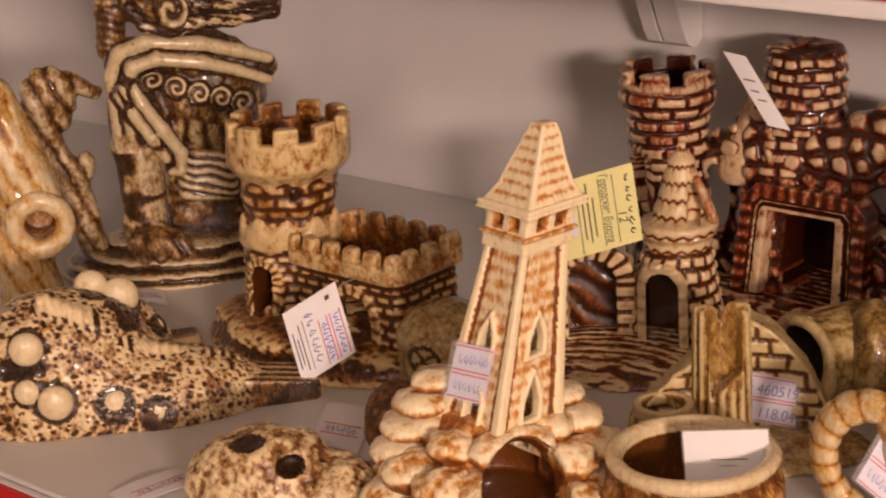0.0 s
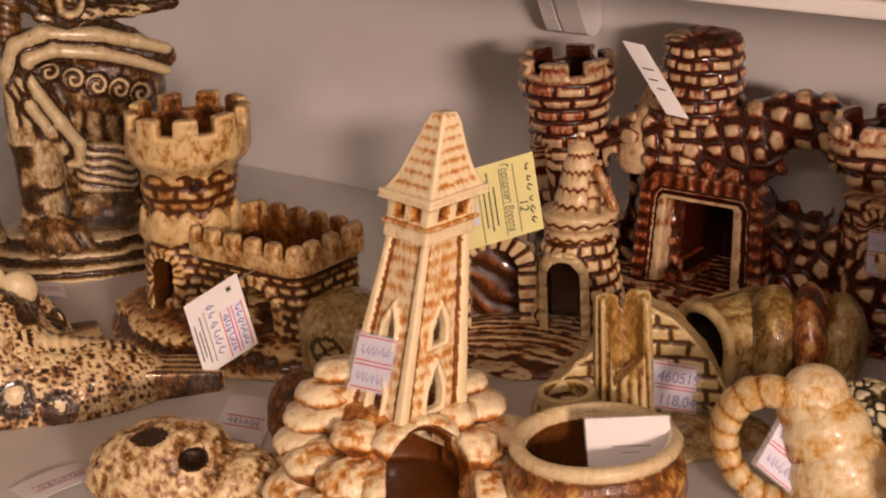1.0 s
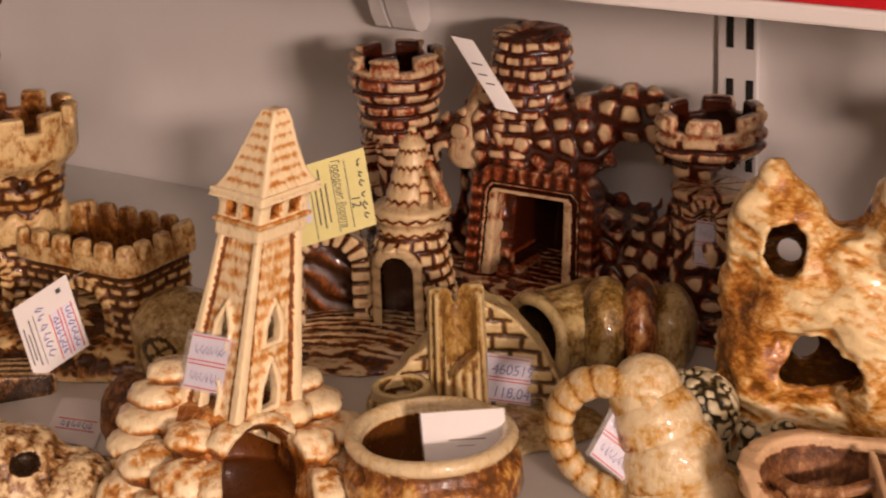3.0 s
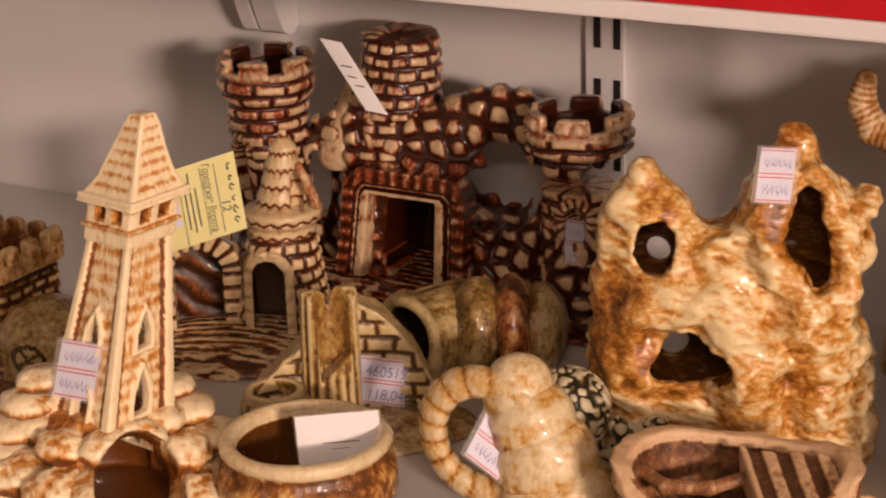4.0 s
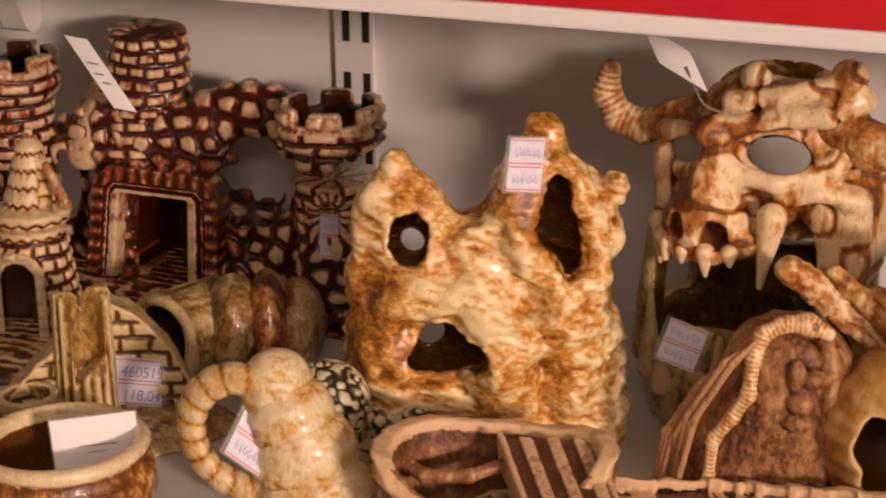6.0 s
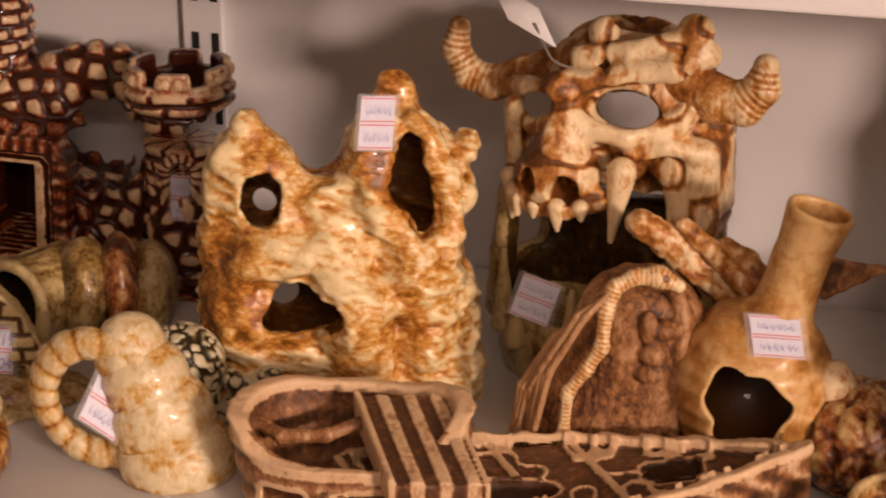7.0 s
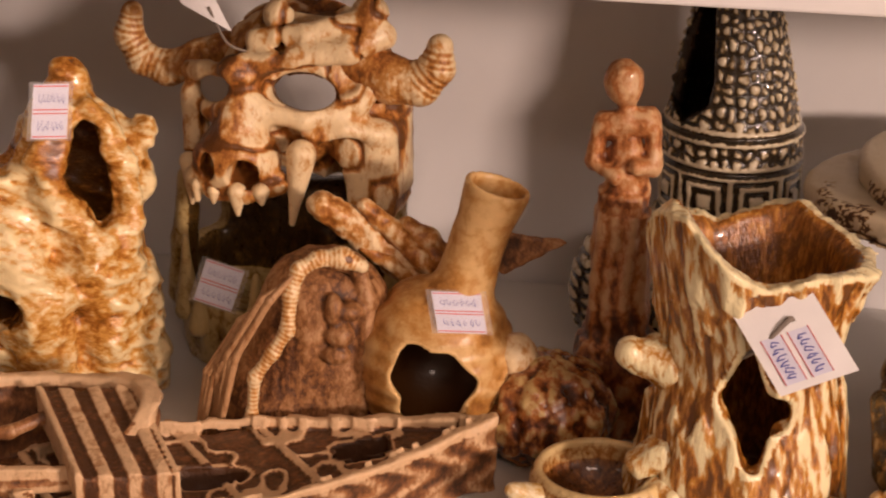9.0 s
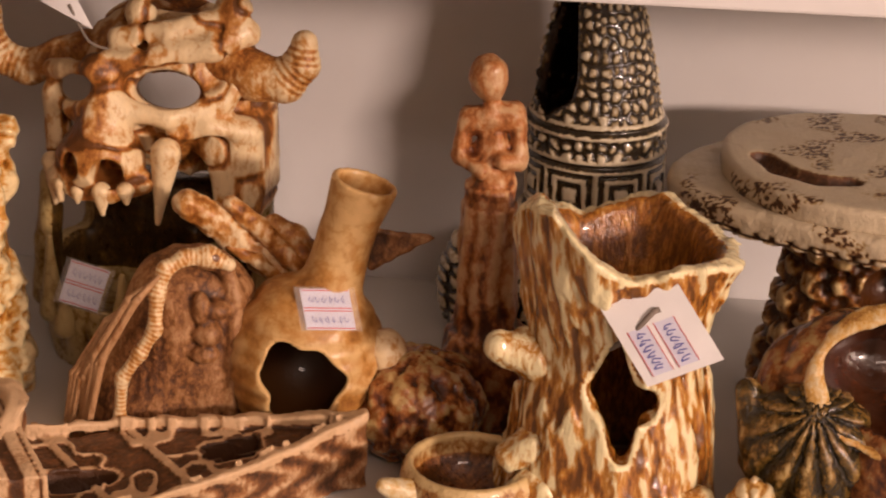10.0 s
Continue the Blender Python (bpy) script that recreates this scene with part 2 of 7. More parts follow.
def crevice_tone(verts, quads):
    """Crevice shading put into the glaze colour by mesh curvature, over the glaze left in fine grooves: positive in a
    groove, negative on a ridge.
    """
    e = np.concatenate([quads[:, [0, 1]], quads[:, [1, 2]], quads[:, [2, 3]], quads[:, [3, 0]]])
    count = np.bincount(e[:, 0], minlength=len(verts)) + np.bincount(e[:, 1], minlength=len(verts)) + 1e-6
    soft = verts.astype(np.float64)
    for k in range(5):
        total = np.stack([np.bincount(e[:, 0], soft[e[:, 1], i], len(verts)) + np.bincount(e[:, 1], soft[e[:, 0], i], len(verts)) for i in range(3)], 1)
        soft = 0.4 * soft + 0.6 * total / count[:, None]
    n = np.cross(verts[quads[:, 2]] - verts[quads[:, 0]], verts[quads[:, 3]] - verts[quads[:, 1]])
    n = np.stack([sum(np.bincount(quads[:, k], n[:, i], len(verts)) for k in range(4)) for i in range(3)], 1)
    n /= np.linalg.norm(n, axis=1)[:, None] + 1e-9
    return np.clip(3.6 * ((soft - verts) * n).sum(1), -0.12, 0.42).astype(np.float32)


def along(x, y, z, pts):
    """The way along a rope of points to the place nearest to each x, y, z."""
    best, at, gone = np.full_like(x, 1e9), np.zeros_like(x), 0.0
    for p, q in zip(pts, pts[1:]):
        a, d = np.asarray(p[:3], np.float32), np.asarray(q[:3], np.float32) - np.asarray(p[:3], np.float32)
        t = np.clip(((x - a[0]) * d[0] + (y - a[1]) * d[1] + (z - a[2]) * d[2]) / (d @ d), 0, 1)
        far = (x - a[0] - t * d[0]) ** 2 + (y - a[1] - t * d[1]) ** 2 + (z - a[2] - t * d[2]) ** 2
        size = float(np.sqrt(d @ d))
        at = np.where(far < best, gone + t * size, at)
        best = np.minimum(best, far)
        gone += size
    return at


def shape(name, parent, fn, lo, hi, h, m, label="", smooth=True):
    """One carved piece: fn(x, y, z) in centimetres gives its distance field and its relief height, set low to darken
    hollows; meshed by surface nets.
    """
    lo = np.asarray(lo, np.float32) - 2 * h
    m4 = np.ceil((np.asarray(hi, np.float32) + 2 * h - lo) / (4 * h)).astype(int) + 1
    ax = [lo[i] + (np.arange(m4[i]) * 4 + 1.5) * h for i in range(3)]
    g = np.meshgrid(*ax, indexing="ij")
    rough = fn(*[a.ravel().astype(np.float32) for a in g])[0].reshape(m4)
    near = np.abs(rough) < 4.6 * h + 0.45
    field = np.repeat(np.repeat(np.repeat(rough.astype(np.float32), 4, 0), 4, 1), 4, 2)
    bi = np.argwhere(near)
    o = np.stack(np.meshgrid(*[np.arange(4)] * 3, indexing="ij"), -1).reshape(-1, 3)
    at = (bi[:, None, :] * 4 + o[None]).reshape(-1, 3)
    p = (lo + at * h).astype(np.float32)
    field[at[:, 0], at[:, 1], at[:, 2]] = fn(p[:, 0], p[:, 1], p[:, 2])[0]
    field[0], field[-1], field[:, 0], field[:, -1], field[:, :, 0], field[:, :, -1] = 1, 1, 1, 1, 1, 1
    s = field < 0
    n = s.shape
    count = sum(s[a:n[0] - 1 + a, b:n[1] - 1 + b, c:n[2] - 1 + c].astype(np.uint8) for a in (0, 1) for b in (0, 1) for c in (0, 1))
    cells = np.argwhere((count > 0) & (count < 8))
    ids = np.full(count.shape, -1, np.int32)
    ids[cells[:, 0], cells[:, 1], cells[:, 2]] = np.arange(len(cells))
    total, hits = np.zeros((len(cells), 3), np.float32), np.zeros((len(cells), 1), np.float32)
    for axis in range(3):
        e = np.eye(3, dtype=int)[axis]
        b, c = [q for q in range(3) if q != axis]
        for i in (0, 1):
            for j in (0, 1):
                q = np.zeros(3, int)
                q[b], q[c] = i, j
                u, w = cells + q, cells + q + e
                fu, fw = field[u[:, 0], u[:, 1], u[:, 2]], field[w[:, 0], w[:, 1], w[:, 2]]
                ok = (fu < 0) != (fw < 0)
                t = np.where(ok, fu / np.where(ok, fu - fw, 1), 0)[:, None]
                total += np.where(ok[:, None], q + e * t, 0)
                hits += ok[:, None]
    verts = lo + (cells + total / hits) * h
    quads = []
    for axis in range(3):
        e = np.eye(3, dtype=int)
        b, c = (axis + 1) % 3, (axis + 2) % 3
        low = np.take(s, range(0, n[axis] - 1), axis)
        high = np.take(s, range(1, n[axis]), axis)
        at = np.argwhere(low != high)
        at = at[(at[:, b] > 0) & (at[:, c] > 0)]
        flip = ~s[at[:, 0], at[:, 1], at[:, 2]]
        q = [at, at - e[b], at - e[b] - e[c], at - e[c]]
        f = np.stack([ids[k[:, 0], k[:, 1], k[:, 2]] for k in q], 1)
        f[flip] = f[flip][:, ::-1]
        quads.append(f)
    quads = np.concatenate(quads)
    quads = quads[(quads >= 0).all(1)]
    carve = np.asarray(fn(verts[:, 0].astype(np.float32), verts[:, 1].astype(np.float32), verts[:, 2].astype(np.float32))[1])
    carve = np.broadcast_to(carve, (len(verts),)).astype(np.float32) - crevice_tone(verts, quads)
    me = bpy.data.meshes.new(name)
    me.vertices.add(len(verts))
    me.vertices.foreach_set("co", (verts * 0.01).astype(np.float32).ravel())
    me.loops.add(quads.size)
    me.loops.foreach_set("vertex_index", quads.astype(np.int32).ravel())
    me.polygons.add(len(quads))
    me.polygons.foreach_set("loop_start", np.arange(0, quads.size, 4, dtype=np.int32))
    me.update(calc_edges=True)
    me.polygons.foreach_set("use_smooth", np.full(len(quads), smooth))
    me.attributes.new("relief_shade", "FLOAT", "POINT").data.foreach_set("value", np.ascontiguousarray(carve))
    me.materials.append(m)
    ob = new(name, me)
    ob.parent = parent
    if label:
        ob["label"] = label
    return ob

# ---- setting: shelf bay, wall, upper shelf, shop room ----
def setting(name, bm, m, label):
    return tagged(part(name, bm, m, None, label), label, "shop fitting", "", "structure")


LEFT, RIGHT, BACK, FRONT = -2.6, 1.1, 1.345, 0.688
setting("wall_back", box_bm((LEFT, BACK, -0.30), (RIGHT, BACK + 0.02, 1.10)), WHITE, "white painted metal back panel of the shop rack")
setting("shelf_board", box_bm((LEFT, FRONT, -0.03), (RIGHT, BACK - 0.001, 0.0), 0.002), SHELFW, "off-white enamelled metal shelf full of ceramic ornaments")
setting("shelf_board_upper", box_bm((LEFT, 0.956, 0.329), (RIGHT, BACK - 0.001, 0.349), 0.002), WHITE, "white metal shelf above, seen from its front edge")
for n, y, z, deep in (("price_rail_upper", 0.946, 0.3225, 0.055), ("price_rail_lower", FRONT - 0.012, -0.052, 0.050)):
    rail = thing(n, "white plastic price rail with a red strip along a shelf edge", "price rail", 0, y, kind="structure")
    part("rail_lip", box_bm((LEFT, 0.0, z), (RIGHT, 0.0095, z + 0.011), 0.002), WHITE, rail, "white plastic lip")
    part("rail_back", box_bm((LEFT, 0.0055, z + 0.0115), (RIGHT, 0.0095, z + deep)), WHITE, rail)
    part("red_strip", box_bm((LEFT, 0.002, z + 0.0115), (RIGHT, 0.0050, z + deep - 0.001)), RED, rail, "glossy red paper strip")


def upright(x):
    """A slotted steel post on the wall: two columns of slots 50 mm apart."""
    ob = thing("slotted_upright", "white slotted steel rack post against the back panel", "rack post", x, BACK - 0.001, kind="structure")
    bm = box_bm((-0.0175, -0.005, 0.0), (0.0165, 0.0, 0.32), 0.001)
    part("post", bm, WHITE, ob)
    for k in range(1, 7):
        for dx in (-0.0065, 0.0105):
            z = -0.002 + 0.05 * k
            # thin black plate on the post stands for a shaded slot opening
            part("slot", box_bm((dx - 0.003, -0.0058, z), (dx + 0.003, -0.0052, z + 0.025)), BLACK, ob)
    return ob


for x in (-0.632, -2.05, 0.85):
    upright(x)


def bracket(x):
    """A pressed steel bracket under the upper shelf: two cheeks with rounded lower ends, widths and slope fitted to the
    camera's view.
    """
    ob = thing("shelf_bracket", "white pressed steel bracket under the shelf above", "bracket", x, BACK, kind="structure")
    for dx, wide in ((-0.019, 0.014), (-0.001, 0.024)):
        bm = bmesh.new()
        pts = [(-0.002, 0.192), (-0.008, 0.186), (-0.016, 0.185), (-0.024, 0.189), (-0.030, 0.200), (-0.075, 0.318), (-0.075, 0.326), (-0.002, 0.326)]
        a = [bm.verts.new((dx, y, z)) for y, z in pts]
        b = [bm.verts.new((dx + wide, y, z)) for y, z in pts]
        bm.faces.new(a), bm.faces.new(b[::-1])
        for i in range(len(pts)):
            j = (i + 1) % len(pts)
            bm.faces.new((a[i], b[i], b[j], a[j]))
        bmesh.ops.recalc_face_normals(bm, faces=bm.faces)
        part("cheek", bm, WHITE, ob)


bracket(-0.948)
# room shell and rack ends are unseen, added to close the place
setting("floor", box_bm((-6, -6, -1.12), (6, 2.2, -1.0)), ROOMF, "grey tiled shop floor")
setting("ceiling", box_bm((-6, -6, 1.85), (6, 2.2, 1.95)), ROOM, "pale shop ceiling")
setting("wall_south", box_bm((-6, -6.1, -1.0), (6, -6, 1.85)), ROOM, "pale shop wall")
setting("wall_west", box_bm((-6.1, -6, -1.0), (-6, 2.2, 1.85)), ROOM, "pale shop wall")
setting("wall_east", box_bm((6, -6, -1.0), (6.1, 2.2, 1.85)), ROOM, "pale shop wall")
setting("wall_north", box_bm((-6, 2.2, -1.0), (6, 2.3, 1.85)), ROOM, "pale shop wall")
for n, x0, x1 in (("rack_side_west", LEFT - 0.02, LEFT), ("rack_side_east", RIGHT, RIGHT + 0.02)):
    setting(n, box_bm((x0, 0.75, -0.3), (x1, BACK, 1.1)), WHITE, "white metal end panel of the rack")

WHERE = "standing on the shop shelf"


# ---- castle with a round tower and a crenellated yard ----
def tan_castle():
    ob = thing("castle_ornament", "tan glazed ceramic castle with crenellated round tower and walled yard", "ornament", -1.045, 0.985)
    c = (-3.4, 0.6)

    def tower(x, y, z):
        xs = x + 1.2 - 0.09 * z
        r, a = np.hypot(xs - c[0], y - c[1]), np.arctan2(y - c[1], xs - c[0])
        flare = 0.35 * step(11.2, 12.2, z) - 0.25 * step(9.0, 11.5, z) + 1.0 * step(13.8, 15.4, z) + 0.35 * step(8.2, 8.8, z) * (1 - step(10.2, 10.8, z + 0.5 * np.sin(a * 9)))
        g = bricks(a * 3.9, z, 1.6, 0.82, 0.2, 4)
        lump = lumps(x, y, z, 0.9, 3)
        wavy = z + 0.35 * np.sin(a * 9) + 0.5 * (lump - 0.5)
        g = np.where(wavy > 8.4, 0.55 + 0.6 * lump, g)
        g = np.where((wavy > 10.7) & (wavy < 13.9), 0.75 * bricks(a * 3.9, z, 1.9, 1.0, 0.2, 14) * (0.5 + 0.8 * lump), g)
        g = np.where(wavy > 14.0, 0.45 + 0.7 * lump, g)
        d = r - 3.75 - flare - 0.22 * (g - 0.5)
        d = np.maximum(d, np.abs(z - 9.6) - 9.2)
        d = cut(d, np.maximum(r - 3.25 - 0.5 * step(14, 16, z), 13.6 - z), 0.25)
        gap = np.maximum(np.abs((a * 9 / (2 * np.pi) + 0.15) % 1 - 0.5) * 3.0 - 0.58, 17.5 - z)
        d = cut(d, np.maximum(gap, 3.0 - r), 0.3)
        inside = (r < 3.6 + 0.5 * step(14, 16, z)) & (z > 13.5)
        # shade down the tower's bore put into the colour
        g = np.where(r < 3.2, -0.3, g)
        door = np.maximum(arch_hole(xs, z, c[0] + 0.5, 0.95, 2.4, 7.2), y - c[1] + 0.5)
        frame_band = np.maximum(arch_hole(xs, z, c[0] + 0.5, 1.75, 2.4, 8.1), y - c[1] + 0.5)
        keys = step(0.1, 0.3, np.abs((np.arctan2(z - 6, xs - c[0] - 0.5) * 2.6) % 1 - 0.5))
        d = np.where(frame_band < 0, d - 0.28, d)
        g = np.where(frame_band < 0, 0.25 + 0.7 * keys, g)
        d = cut(d, door, 0.15)
        # doorway coloured near-black for its shade
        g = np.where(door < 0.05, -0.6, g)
        h = np.sqrt((z - 13.2) ** 2 + ((a + 0.64) * 3.9) ** 2)
        d = cut(d, np.maximum(h - 0.48, 2.0 - r), 0.2)
        g = np.where(h < 0.75, 0.1, g)
        return d, np.where(inside, 0.15 + 0.3 * lump, g)

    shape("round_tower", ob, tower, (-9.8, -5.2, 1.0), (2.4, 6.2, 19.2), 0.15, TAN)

    def yard(x, y, z):
        g = np.where(np.abs(y - 1.5) > np.abs(x - 4.5) * 0.5, bricks(x, z, 1.5, 0.85, 0.2, 8), bricks(y, z, 1.4, 0.85, 0.2, 9))
        lump = lumps(x, y, z, 0.8, 5)
        crown = step(7.4, 7.9, z + 0.15 * x * 0)
        grow = 0.55 * crown
        d = block(x, y, z, (-1.0, -2.2, 1.5), (10.2, 5.2, 10.3), 1.0) - grow
        g = np.where(z > 7.7, 0.38 + 0.62 * lump, g)
        # band under the crown set darker
        g = np.where((z > 7.2) & (z < 7.8), 0.1, g)
        d = d - 0.2 * (g - 0.5)
        d = np.maximum(d, z - 10.2)
        d = cut(d, block(x, y, z, (-0.6, -1.6, 4.0), (9.7, 4.6, 14), 0.8), 0.25)
        s = np.where(np.abs(y - 1.5) > 3.0, x / 2.15 + 0.3, y / 2.15 + 0.2)
        d = cut(d, np.maximum(np.abs(s % 1 - 0.5) * 2.15 - 0.42, 9.1 - z), 0.3)
        g = np.where((x > -0.2) & (x < 9.9) & (y > -1.9) & (y < 4.9), 0.15 + 0.3 * lump, g)
        front = y < -1.2
        band = arch_hole(x, z, 5.6, 2.7, 1.2, 7.2)
        keys = step(0.1, 0.3, np.abs((np.arctan2(z - 4.4, x - 5.6) * 2.4) % 1 - 0.5))
        d = np.where(front & (band < 0), d - 0.3, d)
        g = np.where(front & (band < 0), 0.2 + 0.75 * keys, g)
        d = cut(d, np.maximum(arch_hole(x, z, 5.6, 1.75, 1.2, 6.3), y + 0.8), 0.15)
        # shade within the yard arch is painted near-black
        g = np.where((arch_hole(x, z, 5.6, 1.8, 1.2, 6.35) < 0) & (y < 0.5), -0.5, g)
        return d, g

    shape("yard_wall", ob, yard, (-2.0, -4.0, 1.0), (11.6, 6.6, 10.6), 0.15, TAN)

    def base(x, y, z):
        lump = lumps(x, y, z * 1.4, 1.2, 2)
        pits = spots(x + 0.3 * z, y * 0.8 + z, 0.7, 9)
        d = ball(x, y, z, (0.2, 0.2, 0.4), (12.2, 6.6, 3.6)) - 0.55 * (lump - 0.5) - 0.25 * np.sin(z * 3.2 + 2 * lump)
        g = np.clip(0.5 + 0.9 * (lump - 0.5) + 0.35 * np.sin(z * 3.2 + 2 * lump), 0, 1) - 0.45 * pits
        return np.maximum(d + 0.12 * pits, -z), g

    shape("rocky_base", ob, base, (-12.6, -7.0, 0.0), (12.8, 7.2, 4.2), 0.2, TAN)
    return ob


TANC = tan_castle()


# ---- slender square lighthouse on a heap of boulders ----
def lighthouse():
    ob = thing("lighthouse_ornament", "cream and orange glazed ceramic lighthouse on a heap of round boulders", "ornament", -0.743, 0.85, 41.1)
    ca, sa = math.cos(radians(-5)), math.sin(radians(-5))

    def axes(x, y, z):
        u, w = x + 1.55 - 0.19 * z, y
        a, b = (u * ca + w * sa), (-u * sa + w * ca)
        return (a - b) * 0.7071, (a + b) * 0.7071

    def square(a, b, half):
        return np.maximum(np.abs(a), np.abs(b)) - 0.92 * half

    def mouth(x, y, z, e=0.0):
        return np.maximum(ball(x, y, z, (1.0, -5.4, 3.0), (2.9 + e, 5.0 + e, 3.9 + e)), 0.7 - z)

    def shaft(x, y, z):
        a, b = axes(x, y, z)
        half = np.interp(z, [0, 6, 18.5], [3.6, 3.15, 1.95]).astype(np.float32)
        d = square(a, b, half)
        s = np.where(np.abs(a) > np.abs(b), b, a) / half
        panel = step(0.62, 0.72, np.abs(s))
        lump = lumps(x, y, z, 0.7, 1)
        rows = 0.5 + 0.5 * np.sin(z * 7 + 1.5 * lump)
        g = np.where(panel > 0.5, 0.95, 0.30 + 0.24 * rows + 0.45 * lump)
        g = g - 0.6 * (np.abs(np.abs(s) - 0.62) < 0.05)
        d = d + 0.26 * (1 - panel) - 0.1 * (g - 0.5)
        for zc, w, hh in ((12.6, 0.55, 2.4), (8.6, 0.62, 3.0), (4.6, 0.6, 2.0)):
            q = np.abs(s * half)
            hole = np.maximum(q - w * np.clip((zc + hh / 2 - z) / hh * 1.6, 0, 1), np.abs(z - zc) - hh / 2)
            rim = np.maximum(q - (w + 0.32) * np.clip((zc + hh / 2 + 0.5 - z) / hh * 1.6, 0, 1), np.abs(z - zc) - hh / 2 - 0.35)
            d = np.where(rim < 0, d - 0.3, d)
            g = np.where(rim < 0, 0.95, g)
            d = cut(d, np.maximum(hole, 0.5 - np.maximum(np.abs(a), np.abs(b))), 0.1)
        d = cut(d, square(a, b, half - 0.85), 0.1)
        d = cut(d, mouth(x, y, z, 0.4), 0.2)
        return np.maximum(d, np.abs(z - 11.0) - 7.6), g

    shape("shaft", ob, shaft, (-6.6, -5.0, 0.1), (5.4, 5.0, 18.7), 0.14, CREAM)

    def lantern(x, y, z):
        a, b = axes(x, y, z)
        s = np.where(np.abs(a) > np.abs(b), b, a)
        collar = square(a, b, 2.2 + 0.25 * step(18.9, 19.1, z) - 0.3 * step(19.15, 19.3, z) + 0.5 * step(20.2, 20.9, z))
        d = np.maximum(collar, np.abs(z - 19.6) - 1.55)
        win = np.maximum(np.abs(np.abs(s) - 0.75) - 0.36, np.abs(z - 19.95) - 0.42)
        d = cut(d, np.maximum(win, 0.7 - np.maximum(np.abs(a), np.abs(b))), 0.12)
        # window openings are darkened in the colour
        g = 0.75 + 0.3 * lumps(x, y, z, 0.8, 5) - 0.5 * (np.abs(z - 19.15) < 0.14) - 0.6 * (win < 0.12)
        return d, g

    shape("lantern", ob, lantern, (-1.6, -3.6, 18.0), (6.0, 3.6, 21.3), 0.13, CREAM)

    def roof(x, y, z):
        a, b = axes(x, y, z)
        half = np.interp(z, [20.6, 21.2, 22.1, 23.6, 25.0, 25.9], [2.55, 2.15, 1.62, 1.12, 0.72, 0.36]).astype(np.float32)
        edge = np.minimum(np.abs(a), np.abs(b)) / np.maximum(half, 0.1)
        rows = 0.5 + 0.5 * np.sin(z * 9.5)
        ridge = step(0.78, 0.90, edge)
        g = np.clip(0.95 * ridge + (1 - ridge) * (0.46 + 0.40 * np.sqrt(rows)), 0, 1)
        d = (square(a, b, half) * 0.85 - 0.12 * (g - 0.5)) - 0.12
        d = np.maximum(d, np.abs(z - 23.2) - 2.6)
        return d, g * np.where(z < 21.0, 0.9, 1)

    shape("pointed_roof", ob, roof, (-1.6, -4.0, 20.5), (6.6, 4.0, 26.6), 0.13, CREAM)

    def mound(x, y, z):
        r = np.hypot(x + 1.2, y)
        lump = lumps(x, y, z, 1.4, 4)
        prof = np.interp(z, [0, 2, 4.5, 6.2, 7.2], [6.0, 5.8, 4.6, 3.4, 2.2]).astype(np.float32)
        d = (r - prof) * 0.8 - 0.6 * (lump - 0.5)
        d = np.maximum(d, np.maximum(-z, z - 7.2))
        hollow = np.maximum(ball(x, y, z, (-0.9, 0.2, 1.2), (4.3, 4.4, 4.6)), 0.7 - z)
        d = cut(cut(d, mouth(x, y, z), 0.4), hollow, 0.2)
        # cave mouth and hollow take the darkest tone, painted in as shade
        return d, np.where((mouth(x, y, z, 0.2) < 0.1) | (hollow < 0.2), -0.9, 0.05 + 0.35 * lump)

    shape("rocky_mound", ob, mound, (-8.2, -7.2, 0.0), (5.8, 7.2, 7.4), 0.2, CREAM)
    rnd = random.Random(5)
    for tier, (n, rr, zz, size) in enumerate(((11, 6.0, 1.3, 2.3), (10, 5.0, 3.8, 2.0), (8, 3.7, 5.7, 1.6))):
        for k in range(n):
            a = (k + 0.5 * (tier % 2) + rnd.uniform(-0.15, 0.15)) / n * 2 * math.pi
            c = (-1.2 + rr * math.cos(a), rr * math.sin(a), zz + rnd.uniform(-0.2, 0.3))
            if abs(c[0] - 1.1) < 2.4 and c[1] < -2 and c[2] < 4.8 or c[1] > 3.4:
                continue
            s = (size * rnd.uniform(0.95, 1.2), size * rnd.uniform(0.9, 1.1), size * rnd.uniform(0.62, 0.8))

            def boulder(x, y, z, c=c, s=s, k=k + 20 * tier):
                lump = lumps(x, y, z * 1.8, 1.2, k)
                d = cut(np.maximum(ball(x, y, z, c, s) - 0.7 * (lump - 0.5), -z), mouth(x, y, z), 0.3)
                d = cut(d, ball(x, y, z, (-0.9, 0.2, 1.2), (4.3, 4.4, 4.6)), 0.2)
                # orange crevice glaze, with underside darkening put into each boulder's colour
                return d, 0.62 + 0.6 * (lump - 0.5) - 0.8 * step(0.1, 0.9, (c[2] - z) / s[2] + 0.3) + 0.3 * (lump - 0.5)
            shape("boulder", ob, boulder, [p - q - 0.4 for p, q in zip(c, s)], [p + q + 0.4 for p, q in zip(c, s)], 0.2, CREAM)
    for k, (c, s) in enumerate((((-6.9, 0.4, 4.4), (2.0, 2.0, 1.0)), ((-6.2, 0.8, 5.9), (2.0, 2.0, 0.9)), ((-5.4, 1.2, 7.3), (1.9, 1.9, 0.9)), ((-4.3, 1.6, 8.6), (1.7, 1.7, 0.8)), ((4.6, 1.4, 5.6), (1.9, 1.9, 0.9)), ((5.8, 0.8, 3.9), (2.0, 2.0, 1.0)), ((3.8, 2.2, 6.9), (1.5, 1.6, 0.8)))):
        def ledge(x, y, z, c=c, s=s, k=k):
            lump = lumps(x, y, z * 1.4, 1.1, 50 + k)
